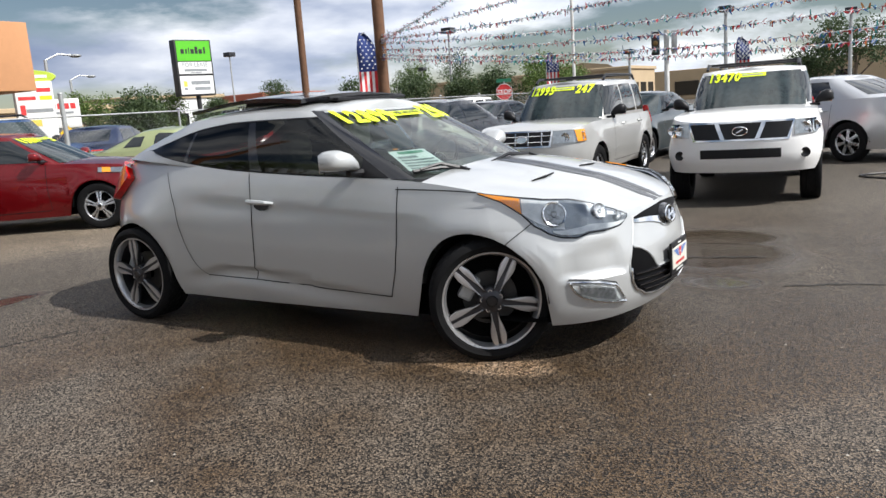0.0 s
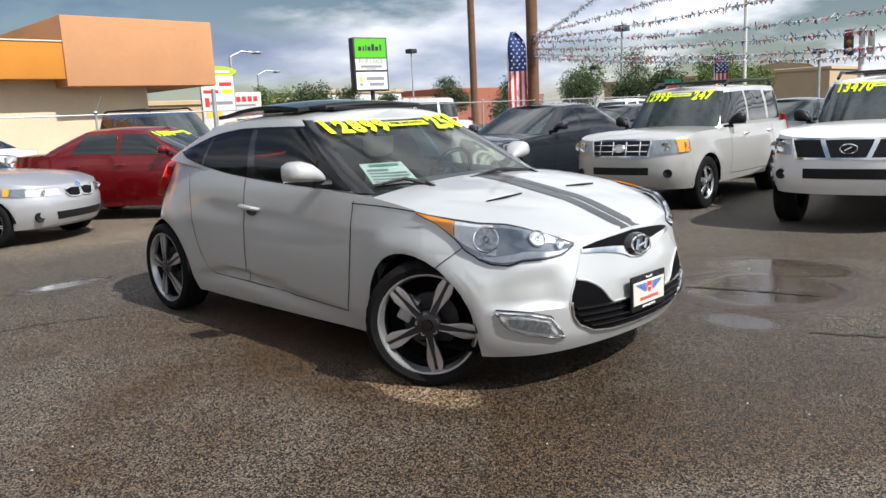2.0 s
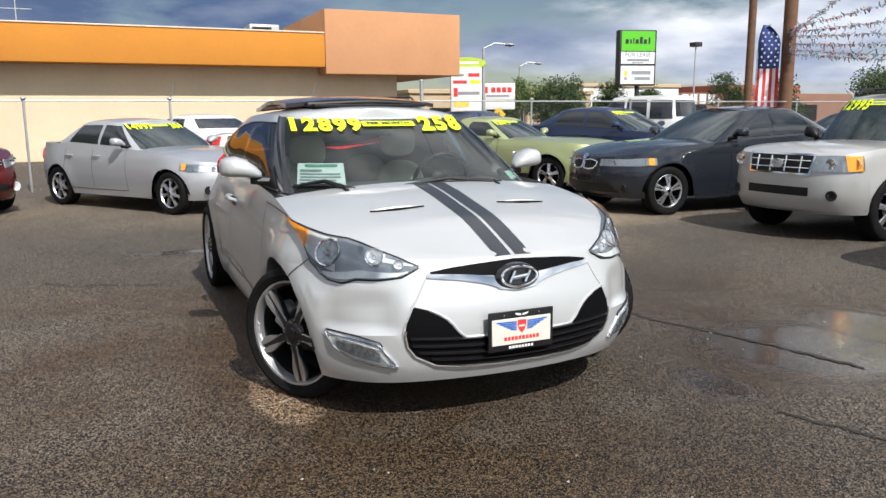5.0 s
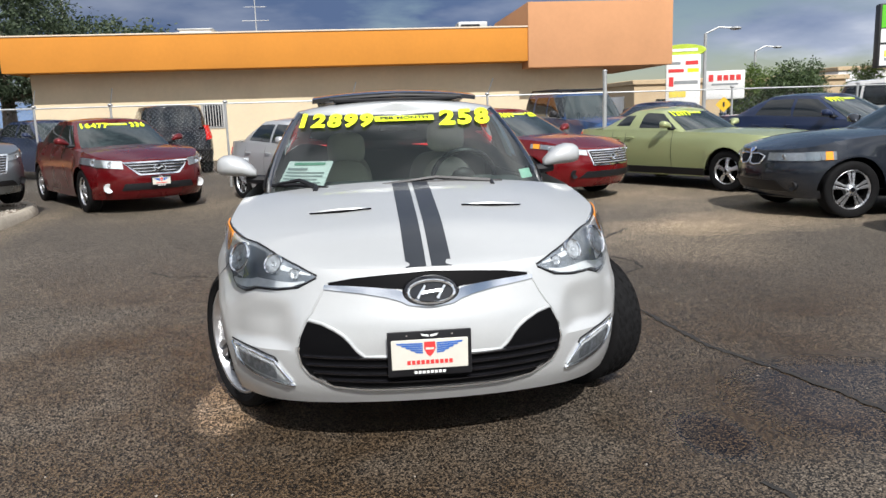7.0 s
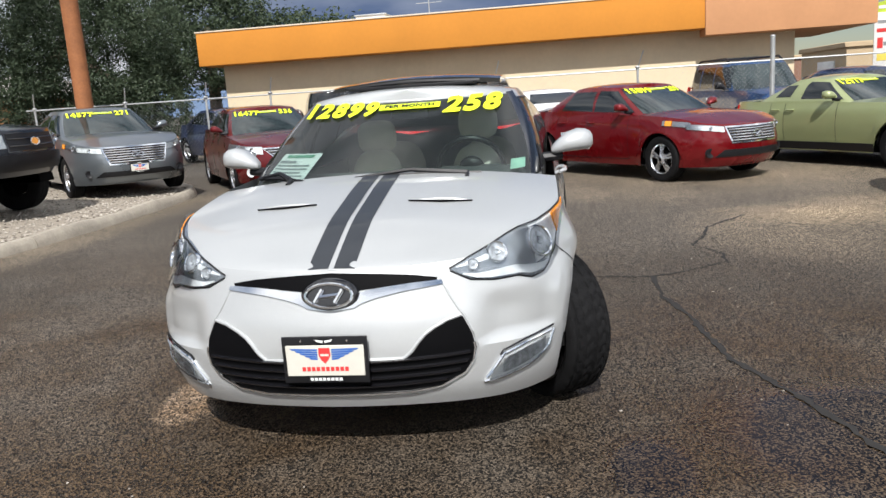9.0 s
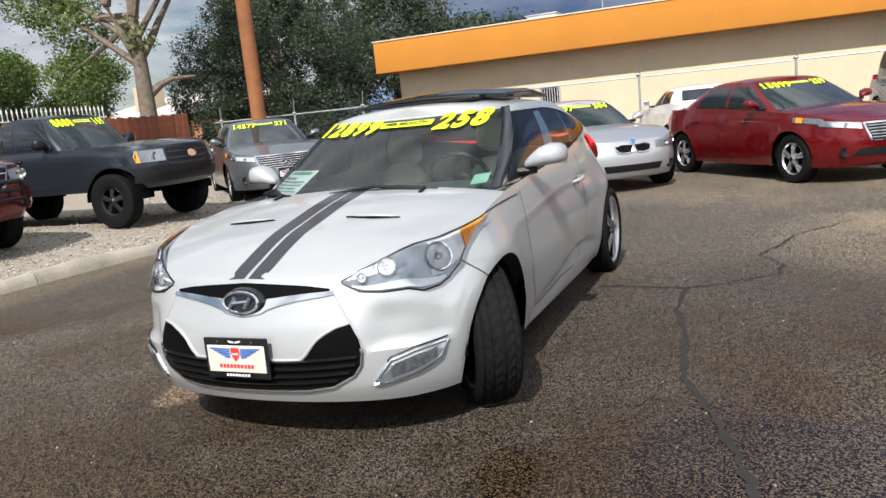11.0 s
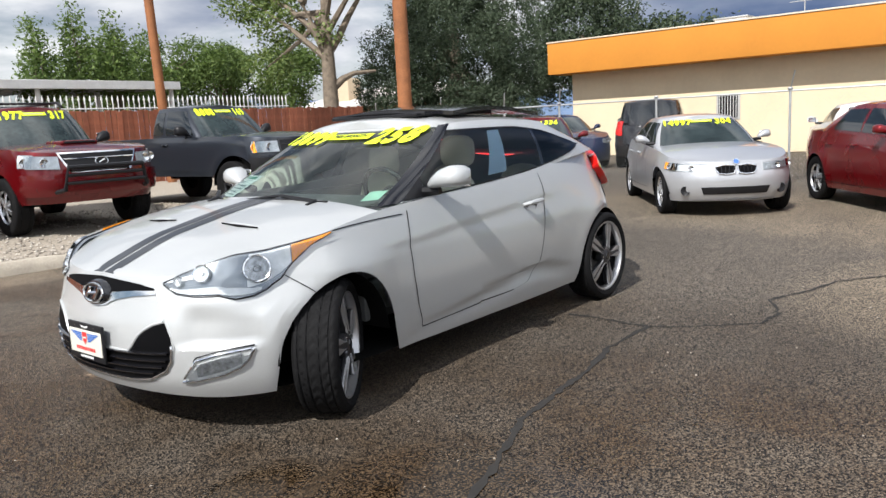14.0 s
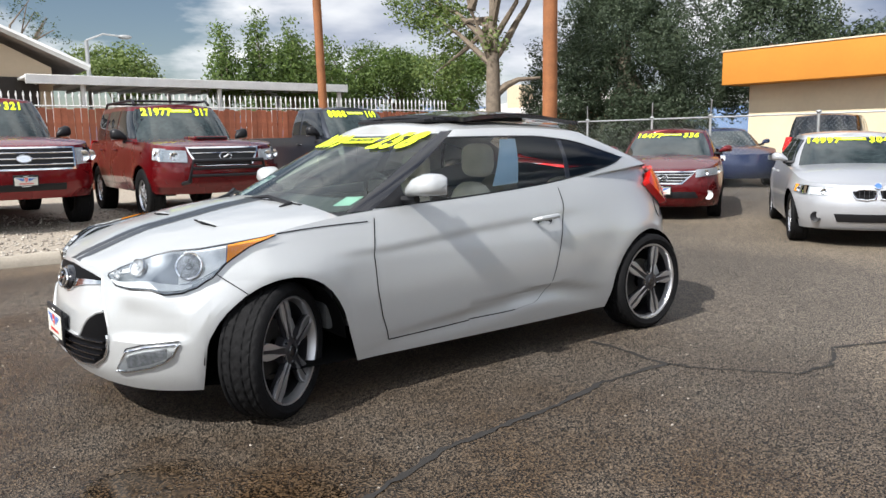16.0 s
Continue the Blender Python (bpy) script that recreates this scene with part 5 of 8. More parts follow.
# ---- the other vehicles ----
def vehicle(name, label, m, paint, L, W, H, wb, fo, R, hood, cowl, belt, deck, base, top, Wt, front=(7, 2.2), rear=(6, 2.4), slope=0.06,
            rim=0.22, spokes=5, spoke_w=0.06, twin=False, rim_mat=None, sill=0.22, lift=0.0, lamps=None, grille=None, mouth=None, fogs=None, windows=(),
            text=None, plate=False, badge="ring", rack=False, pickup=False, clad=None, glass_mat=None, category="car", group="cars parked in the lot", tail_lamps=None, arch=1.14, scoop=False, roof_mat=None, ribs=(), bumper=None):
    car = thing(name, label, category, group, m=m)
    xf = wb / 2 + fo
    xr = xf - L
    hz = R + lift * 0.0
    B = Body(xf, xr, W,
             shoulder=curve((xr, deck - 0.05), (xr + 0.25, deck), (base[1] + 0.1, max(belt, deck)), (0.0, belt), (base[0] - 0.1, cowl), ((base[0] + xf) / 2, (cowl + hood) / 2 + 0.035), (xf - 0.22, hood + 0.03), (xf - 0.02, hood)),
             side=curve((sill - 0.05, 0.94), (sill + 0.1, 0.975), (hz + 0.25, 1.0), (belt - 0.18, 0.985), (belt - 0.02, 0.94), (belt + 0.15, 0.90)),
             nose=curve((sill - 0.05, -0.14), (sill + 0.05, -0.06), (sill + 0.2, 0.0), (sill + 0.34, 0.0), (hood - 0.12, -slope * 0.5), (hood, -slope), (hood + 0.2, -slope * 2.2)),
             tail=curve((sill, -0.10), (sill + 0.25, 0.0), (0.7, -0.01), (deck, -0.05), (deck + 0.1, -0.07)),
             hubs=(wb / 2, -wb / 2), r_arch=R * arch, hz=hz, sill=sill, front=front, rear=rear, flare=0.02, crown=0.045)
    B.build(car, paint, base[0] - 0.15, None if pickup else base[1] + 0.15, nv=12)
    C = Cabin((base[0], base[1], W * 0.87), (top[0], top[1], Wt), zb=lambda x: B.shoulder(x) - 0.012,
              zr=curve((top[1] - 0.1, H - 0.085), (top[1] + 0.25, H - 0.055), ((top[0] + top[1]) / 2, H - 0.045), (top[0], H - 0.075)),
              front=(10, 2.2), rear=(9, 2.4), top_pow=((10, 2.2), (9, 2.4)), bulge=0.025, crown=0.045)
    C.shell(car, paint)
    C.roof(car, roof_mat or paint)
    C.screen(0.90, 0.05, 0.93, False, 0.005, "windshield", glass_mat or GREEN_GLASS, car)
    C.screen(0.80, 0.18, 0.88, True, 0.005, "rear_window", DARK_GLASS, car)
    for sg in (1, -1):
        rt = sg < 0

        def P(x, t):
            return C.pt(C.th_x(x, t, rt), t)

        def FL(x, z):
            return B.pt(B.th_x(x, z, rt), z)

        def fy(y, z):
            return (B.th_y(sg * y, z), z)

        def sx(x, z):
            return (B.th_x(x, z, rt), z)
        for xa, xb, xa2, xb2, t0, t1 in windows:
            n = 6
            part("side_window", patch(P, [(xa + (xb - xa) * k / n, t0) for k in range(n + 1)], [(xa2 + (xb2 - xa2) * k / n, t1) for k in range(n + 1)], 10, 5, 0.005, 0.01), DARK_GLASS, car)
        # panel gaps, handles, mirrors
        dx = [w[0] for w in windows[:2]] + ([windows[1][1]] if len(windows) > 1 else [])
        for i, x in enumerate(dx):
            seam(car, FL, [(x + 0.02, sill + 0.10), (x, (sill + belt) / 2), (x, belt - 0.03)], 0.007, "z")
            if i:
                p = FL(x + 0.13, belt - 0.13)
                part("door_handle", Geo().tube([p + Vector((0.08, sg * 0.004, 0)), p + Vector((0.05, sg * 0.03, 0.003)), p + Vector((-0.05, sg * 0.03, 0.005)), p + Vector((-0.09, sg * 0.004, 0.005))], 0.013, 6), paint, car)
        if dx:
            seam(car, FL, [(dx[-1], sill + 0.10), ((dx[0] + dx[-1]) / 2, sill + 0.09), (dx[0], sill + 0.10)], 0.008)
            mx = windows[0][0] - 0.10
            mirror_part(car, mx, W + 0.03, belt + 0.09, paint if category == "car" else BLACK, sg, (0.085, 0.105, 0.068) if category == "car" else (0.085, 0.115, 0.095))
        if clad:
            part("sill_trim", patch(FL, [(wb / 2 - R * arch - 0.02, sill + 0.02), (-wb / 2 + R * arch + 0.02, sill + 0.02)], [(wb / 2 - R * arch - 0.02, sill + 0.14), (-wb / 2 + R * arch + 0.02, sill + 0.14)], 14, 2, 0.012, 0.012), clad, car)
        if lamps:
            y0, z0, z1, x1, zo0, zo1 = lamps[:6]
            lo = [fy(y0, z0), fy((y0 + W * 0.92) / 2, z0 * 0.75 + zo0 * 0.25), fy(W * 0.9, (z0 + zo0) / 2), sx(xf - (xf - x1) * 0.5, (z0 + zo0 * 2) / 3), sx(x1, zo0)]
            hi = [fy(y0, z1), fy((y0 + W * 0.92) / 2, z1 * 0.75 + zo1 * 0.25), fy(W * 0.9, (z1 + zo1) / 2), sx(xf - (xf - x1) * 0.5, (z1 + zo1 * 2) / 3), sx(x1, zo1)]
            hl = part("headlamp", patch(B.pt, lo, hi, 18, 4, 0.006, 0.02), SILVER_LAMP, car)
            for s in (0.22, 0.5):
                a, b = lerp2(lo, s), lerp2(hi, s)
                c = B.pt((a[0] + b[0]) / 2, (a[1] + b[1]) / 2) + Vector((0.012, sg * 0.004, 0))
                rr = (b[1] - a[1]) * 0.34
                part("reflector", Geo().lathe([(0.0, 0.0), (rr * 0.5, 0.004), (rr, 0.016), (rr * 1.1, 0.010)], 16, "x"), CHROME, hl).location = c
            if len(lamps) > 6:
                am = {"amber": 0.80, "slim": 0.93}.get(lamps[6], 0.45)
                part("turn_signal", patch(B.pt, [lerp2(lo, am), lerp2(lo, 0.98)], [lerp2(hi, am), lerp2(hi, 0.98)], 8, 3, 0.020, 0.012), AMBER, hl)
            part("lens", patch(B.pt, lo, hi, 14, 3, 0.018, 0.012), LAMP_GLASS, hl)
        if fogs:
            yf, zf, rf = fogs
            p = B.pt(B.th_y(sg * yf, zf), zf)
            fg = part("fog_lamp", Geo().lathe([(0.0, 0.0), (rf * 0.6, 0.006), (rf, 0.012), (rf * 1.25, 0.016), (rf * 1.35, -0.01)], 20, "x"), SILVER_LAMP if rf > 0.05 else BLACK, car)
            fg.location = p
            fg.rotation_euler = (0, 0, sg * 0.25)
        if tail_lamps:
            z0, z1 = tail_lamps
            part("tail_lamp", patch(B.pt, [sx(xr + 0.35, z0 + 0.05), sx(xr + 0.15, z0), (B.th_y(sg * W * 0.75, z0, True), z0)], [sx(xr + 0.35, z1), sx(xr + 0.15, z1), (B.th_y(sg * W * 0.75, z1, True), z1)], 10, 3, 0.012, 0.02), RED_LENS, car)
        for wx in (wb / 2, -wb / 2):
            wheel(car, pose(wx, sg * (W - 0.125), R), R, rim, 0.22 if category == "car" else 0.25, spokes, spoke_w, twin, rim_mat, sg)
        if rack:
            part("roof_rail", Geo().tube([(top[0] - 0.25, sg * Wt * 0.88, H - 0.03), (top[0] - 0.4, sg * Wt * 0.88, H + 0.045), (top[1] + 0.35, sg * Wt * 0.88, H + 0.05), (top[1] + 0.2, sg * Wt * 0.88, H - 0.03)], 0.022, 8), BLACK, car)
    if rack:
        for x in (top[0] - 0.6, top[1] + 0.6):
            part("cross_bar", Geo().tube([(x, -Wt * 0.86, H + 0.045), (x, Wt * 0.86, H + 0.045)], 0.018, 8), BLACK, car)

    def band(nm, y0, z0, y1, z1, mat, off=0.004, drop=0.0, nu=20, parent=car):
        n = 8
        lo = [(B.th_y((-y0 + 2 * y0 * k / n) or 0.001, z0), z0 - drop * (1 - abs(-1 + 2 * k / n))) for k in range(n + 1)]
        hi = [(B.th_y((-y1 + 2 * y1 * k / n) or 0.001, z1), z1) for k in range(n + 1)]
        return part(nm, patch(B.pt, lo, hi, nu, 4, off, 0.02), mat, parent)
    if bumper:
        z0, z1, bmat = bumper
        band("front_bumper", W * 0.93, z0, W * 0.93, z1, bmat, 0.045)
    if grille:
        y0, z0, y1, z1, frame, bars, upright = grille
        if badge == "kidney":
            frame = None
        if frame:
            band("grille_frame", y0 + 0.025, z0 - 0.022, y1 + 0.025, z1 + 0.022, frame, 0.006)
        gr = band("grille", y0, z0, y1, z1, paint if badge == "kidney" else BLACK, 0.004 if badge == "kidney" else 0.010)
        if badge == "kidney":
            for sg in (1, -1):
                loop = [(sg * (0.018 + 0.012 * (1 - u)), z0 + (z1 - z0) * v) for u, v in ((0, 0.12), (1, 0.5), (1, 0.95))] + [(sg * y1 * 0.6, z1 + 0.004), (sg * y1, z1 - 0.02), (sg * y1, (z0 + z1) / 2), (sg * y1 * 0.85, z0 + 0.012), (sg * y1 * 0.45, z0), (sg * 0.03, z0 + 0.016)]
                pts = [B.pt(B.th_y(y, z), z) + Vector((0.014, 0, 0)) for y, z in loop]
                kd = part("kidney", Geo().face(pts), GRILLE_BLACK, gr, smooth=False)
                part("kidney_frame", Geo().tube(pts + pts[:1], 0.011, 6, False), CHROME, gr)
                for k in range(5):
                    y = sg * (0.045 + (y1 - 0.065) * k / 4)
                    part("bar", Geo().tube([B.pt(B.th_y(y, z), z) + Vector((0.018, 0, 0)) for z in (z0 + 0.022, z1 - 0.012)], 0.005, 5), GLOSS_BLACK, gr)
            bars = upright = 0
        for k in range(bars):
            z = z0 + (z1 - z0) * (k + 0.7) / (bars + 0.4)
            yy = y0 + (y1 - y0) * (z - z0) / (z1 - z0)
            part("slat", Geo().tube([B.pt(B.th_y((yy * q / 6) or 0.001, z), z) + Vector((0.016, 0, 0)) for q in range(-6, 7)], 0.008, 6), frame or GLOSS_BLACK, gr)
        for k in range(upright):
            y = (k + 0.5 - upright / 2) * 2 * min(y0, y1) / upright
            part("bar", Geo().tube([B.pt(B.th_y(y or 0.001, z), z) + Vector((0.016, 0, 0)) for z in (z0 + 0.01, (z0 + z1) / 2, z1 - 0.01)], 0.01, 6), frame or paint, gr)
        for y in ribs:
            for sg in (1, -1):
                a0, a1, b0, b1 = sg * (y - 0.07), sg * (y - 0.02), sg * y, sg * (y + 0.05)
                part("grille_rib", patch(B.pt, [(B.th_y(a0, z0), z0), (B.th_y(a1, z0), z0)], [(B.th_y(b0, z1), z1), (B.th_y(b1, z1), z1)], 3, 4, 0.018, 0.012), frame or paint, gr)
            break
        zb = (z0 + z1) / 2
        if badge == "kidney":
            zk = z1 + 0.045
            emblem(car, B.pt(0, zk).x + 0.012, 0, zk, 0.08, 0.08, "disc", 0.6)
        elif badge:
            emblem(car, B.pt(0, zb).x + 0.035, 0, zb, 0.17, 0.10 if badge != "round" else 0.16, "bar" if badge == "bar" else "ring", 0.12)
    if mouth:
        band("bumper_opening", mouth[0], mouth[1], mouth[2], mouth[3], BLACK, 0.005)
    if plate:
        dealer_plate(car, B.pt(0, plate).x + 0.02, 0.0, plate, 0.29, 0.14)
    if text:
        price(car, C, text[0], "bar", text[1], 0.82, 0.15, 0.36, 0.86, None, 0.012)
    if scoop:
        xs = (base[0] + xf) / 2 + 0.1
        part("hood_scoop", rounded(0.5, 0.5, 0.06, 0.028, 3, (xs - 0.15, 0, B.shoulder(xs) + 0.055)), paint, car)
        part("scoop_mouth", rounded(0.02, 0.42, 0.03, 0.008, 2, (xs + 0.105, 0, B.shoulder(xs) + 0.058)), BLACK, car)
    if pickup:
        zt, x0 = belt, base[1] - 0.05
        part("bed_floor", rounded(abs(xr - x0) - 0.08, W * 1.7, 0.05, 0.01, 1, ((xr + x0) / 2, 0, 0.72)), MATT_DARK, car)
        for sg in (1, -1):
            part("bed_side", rounded(abs(xr - x0) - 0.06, 0.07, 0.40, 0.015, 2, ((xr + x0) / 2, sg * (W * 0.90 - 0.04), zt - 0.20)), paint, car)
        part("tailgate", rounded(0.06, W * 1.6, 0.42, 0.015, 2, (xr + 0.10, 0, zt - 0.22)), paint, car)
        part("bed_front", rounded(0.06, W * 1.6, 0.42, 0.015, 2, (x0 - 0.02, 0, zt - 0.22)), paint, car)
    return car, B, C


def parked(hub, heading, wb, W, side):
    """Pose of a car from the ground point of its front wheel on the given side (-1 right, 1 left) and its heading."""
    h = radians(heading)
    f, l = Vector((math.cos(h), math.sin(h), 0)), Vector((-math.sin(h), math.cos(h), 0))
    c = Vector((hub[0], hub[1], 0)) - f * wb / 2 - l * side * (W - 0.03)
    return pose(c.x, c.y, 0, 0, 0, heading)


RED_M = car_paint("red_metallic_paint", (0.15, 0.0035, 0.006), 0.35, 0.26)
RED_DEEP = car_paint("deep_red_paint", (0.105, 0.003, 0.005), 0.35, 0.26)
SILVER = car_paint("bright_silver_paint", (0.47, 0.48, 0.50), 0.5, 0.32)
SILVER_WARM = car_paint("warm_silver_paint", (0.475, 0.475, 0.46), 0.4, 0.34)
SAGE = car_paint("sage_green_paint", (0.36, 0.40, 0.20), 0.4, 0.34)
CHARCOAL = car_paint("charcoal_paint", (0.020, 0.024, 0.032), 0.35, 0.24)
WHITE = car_paint("white_paint", (0.80, 0.80, 0.79), 0.0, 0.35)
GREY_BLUE = car_paint("grey_paint", (0.17, 0.19, 0.205), 0.65, 0.28)
NAVY = car_paint("navy_paint", (0.012, 0.022, 0.06), 0.1, 0.35)
DARK_GREY = car_paint("dark_grey_paint", (0.022, 0.026, 0.034), 0.3, 0.3)
DARK_TEAL = car_paint("dark_teal_paint", (0.028, 0.045, 0.055), 0.35, 0.28)
BLUE = car_paint("blue_paint", (0.02, 0.065, 0.18), 0.4, 0.3)

SEDAN = dict(L=4.86, W=0.925, H=1.47, wb=2.80, fo=0.96, R=0.335, hood=0.80, cowl=0.97, belt=1.0, deck=1.06, base=(1.12, -1.85), top=(0.22, -1.02), Wt=0.60,
             windows=((0.72, -0.22, 0.18, -0.22, 0.10, 0.86), (-0.30, -1.08, -0.30, -0.86, 0.10, 0.84)), tail_lamps=(0.78, 0.95), front=(8, 2.1), rear=(6, 2.2))
COMPACT = dict(L=4.55, W=0.905, H=1.425, wb=2.77, fo=0.78, R=0.32, hood=0.76, cowl=0.94, belt=0.97, deck=1.03, base=(0.78, -1.75), top=(-0.02, -1.05), Wt=0.58,
               windows=((0.42, -0.34, -0.02, -0.34, 0.10, 0.86), (-0.42, -1.15, -0.42, -0.95, 0.10, 0.84)), tail_lamps=(0.75, 0.92), front=(8, 2.2), rear=(6, 2.3))
SUV = dict(L=4.45, W=0.90, H=1.72, wb=2.62, fo=0.86, R=0.36, hood=0.98, cowl=1.08, belt=1.10, deck=1.10, base=(0.80, -2.18), top=(0.28, -2.02), Wt=0.66,
           windows=((0.50, -0.35, 0.25, -0.35, 0.10, 0.88), (-0.43, -1.15, -0.43, -1.10, 0.10, 0.88), (-1.25, -1.95, -1.22, -1.88, 0.10, 0.86)), tail_lamps=(0.85, 1.2),
           front=(12, 2.6), rear=(16, 3.0), slope=0.05, sill=0.32, category="suv", spokes=5, spoke_w=0.075, rim=0.225)


def sized(x, y, heading, s=1.0, z=0.0):
    """Pose of a car from its middle on the ground, its heading and its size against the standard one."""
    return pose(x, y, z, 0, 0, heading) @ Matrix.Scale(s, 4)


def spec(base_spec, **k):
    d = dict(base_spec)
    d.update(k)
    return d


def build_fleet():
    # row beside the fence
    vehicle("red_sedan", "red four-door sedan with chrome trim and silver wheels", sized(-7.72, 2.14, 36, 0.93), RED_M,
            **spec(SEDAN, lamps=(0.50, 0.70, 0.78, 1.45, 0.82, 0.885, "slim"), grille=(0.40, 0.56, 0.46, 0.76, CHROME, 5, 0), mouth=(0.62, 0.36, 0.52, 0.46), fogs=(0.68, 0.42, 0.05), text=("15899", "259"), spokes=5, twin=True, spoke_w=0.05))
    vehicle("silver_sedan", "bright silver four-door sedan with twin kidney grilles", sized(-7.68, -0.81, 34, 0.92), SILVER,
            **spec(COMPACT, lamps=(0.36, 0.63, 0.73, 1.62, 0.67, 0.76, "slim"), grille=(0.25, 0.59, 0.27, 0.715, CHROME, 0, 9), badge="kidney", mouth=(0.42, 0.32, 0.46, 0.42), fogs=(0.64, 0.37, 0.05), text=("14997", "304"), spokes=7, twin=True, spoke_w=0.03))
    vehicle("green_coupe", "pale sage-green two-door coupe with black sill stripes", sized(-7.72, 5.42, 28, 0.93), SAGE,
            **spec(SEDAN, L=4.76, W=0.935, H=1.39, wb=2.72, fo=0.92, hood=0.86, cowl=0.96, belt=0.99, deck=1.0, base=(0.62, -1.75), top=(-0.12, -0.92), windows=((0.26, -0.62, -0.14, -0.52, 0.12, 0.84), (-0.80, -1.12, -0.74, -0.96, 0.22, 0.74)),
                   lamps=(0.50, 0.68, 0.80, 1.85, 0.68, 0.80, "amber"), grille=(0.42, 0.64, 0.46, 0.82, None, 3, 0), mouth=(0.5, 0.34, 0.5, 0.44), fogs=(0.34, 0.73, 0.06), text=("12977", ""), clad=BLACK, spokes=5, spoke_w=0.07, front=(10, 2.6)))
    vehicle("navy_sedan", "dark navy four-door sedan behind the green coupe", parked((-7.7, 8.6), 22, 2.80, 0.925, -1), NAVY,
            **spec(SEDAN, lamps=(0.50, 0.68, 0.78, 1.55, 0.72, 0.82), grille=(0.45, 0.60, 0.5, 0.72, CHROME, 3, 0), text=("9977", "")))
    # row that faces the hatchback from the street side
    vehicle("charcoal_sedan", "charcoal four-door sedan with kidney grilles and silver wheels", parked((-3.1, 5.2), -93, 2.81, 0.905, 1), CHARCOAL,
            **spec(COMPACT, L=4.62, wb=2.81, lamps=(0.34, 0.64, 0.73, 1.60, 0.66, 0.75, "slim"), grille=(0.25, 0.59, 0.28, 0.715, GLOSS_BLACK, 0, 9), badge="kidney", mouth=(0.60, 0.30, 0.5, 0.42), fogs=(0.66, 0.36, 0.04), spokes=5, twin=True, spoke_w=0.055))
    vehicle("silver_crossover", "warm silver boxy crossover with a chrome grille", sized(-1.27, 6.98, -87.6, 0.905), SILVER_WARM,
            **spec(SUV, lamps=(0.46, 0.80, 0.98, 1.80, 0.82, 0.98, "amber"), grille=(0.40, 0.78, 0.43, 0.98, CHROME, 2, 4), badge="bar", mouth=(0.42, 0.52, 0.42, 0.62), fogs=(0.66, 0.54, 0.046), text=("12995", "247"), rack=True))
    vehicle("white_suv", "white body-on-frame sport utility vehicle with a black grille", sized(1.39, 6.57, -84, 0.885), WHITE,
            **spec(SUV, L=4.76, W=0.91, H=1.74, wb=2.85, fo=0.88, R=0.385, hood=1.04, cowl=1.14, belt=1.15, deck=1.15, base=(0.82, -2.35), top=(0.24, -2.2), Wt=0.70, sill=0.42,
                   lamps=(0.60, 0.86, 1.03, 1.95, 0.87, 1.03), grille=(0.52, 0.83, 0.58, 1.02, CHROME, 0, 0), mouth=(0.46, 0.60, 0.46, 0.71), ribs=(0.24, 0.38), fogs=(0.72, 0.64, 0.045), text=("13470", ""), rack=True, clad=None))
    vehicle("silver_saloon", "silver saloon parked side-on with alloy wheels", sized(1.63, 10.77, 149, 0.92), SILVER,
            **spec(SEDAN, lamps=(0.5, 0.66, 0.78, 1.6, 0.7, 0.8), spokes=7))
    vehicle("dark_compact", "dark blue-grey compact car behind the boxy crossover", sized(-1.72, 11.55, -94, 0.94), DARK_TEAL,
            **spec(COMPACT, H=1.40, lamps=(0.36, 0.63, 0.73, 1.62, 0.67, 0.76), grille=(0.30, 0.58, 0.30, 0.70, CHROME, 2, 0), spokes=7))
    vehicle("white_pickup", "white crew pickup beyond the first row", sized(-9.0, 17.6, -100, 0.86), WHITE,
            **spec(SUV, L=5.1, wb=3.1, H=1.78, base=(0.9, -0.9), top=(0.45, -0.75), belt=1.12, deck=1.1, pickup=True, category="pickup",
                   windows=((0.55, -0.1, 0.35, -0.1, 0.1, 0.88), (-0.18, -0.75, -0.18, -0.72, 0.1, 0.88)), lamps=(0.5, 0.8, 0.98, 2.0, 0.82, 0.98)))
    vehicle("dark_saloon", "dark grey saloon parked beyond the charcoal sedan", sized(-5.15, 11.3, -96, 0.92), DARK_GREY,
            **spec(SEDAN, lamps=(0.5, 0.66, 0.78, 1.6, 0.7, 0.8), grille=(0.40, 0.56, 0.44, 0.72, CHROME, 3, 0)))
    vehicle("white_van", "white utility vehicle with dark side windows", pose(-15.0, 13.6, 0, 0, 0, 200), WHITE,
            **spec(SUV, L=5.0, wb=2.95, H=1.85))
    vehicle("white_small_car", "white small sedan beyond the chain-link fence", pose(-13.6, 0.4, 0, 0, 0, 200), WHITE, **spec(COMPACT, R=0.30, H=1.38))
    # beyond the fence
    vehicle("blue_suv", "dark blue sport utility vehicle with a roof rack beyond the fence", pose(-13.4, 5.2, 0, 0, 0, 10), BLUE, **spec(SUV, rack=True))
    vehicle("navy_hatchback", "dark navy small car with red tail lamps beyond the fence", pose(-12.9, 7.4, 0, 0, 0, 120), NAVY, **spec(COMPACT))
    # row on the gravel strip
    vehicle("red_saloon", "red four-door saloon with a chrome-winged grille", sized(-8.72, -4.36, 33, 0.96), RED_DEEP,
            **spec(SEDAN, wb=2.78, W=0.915, lamps=(0.50, 0.68, 0.80, 1.45, 0.76, 0.86), grille=(0.28, 0.60, 0.48, 0.76, CHROME, 3, 0), mouth=(0.55, 0.36, 0.5, 0.46), fogs=(0.70, 0.40, 0.055), text=("16477", "336"), plate=0.48, clad=None))
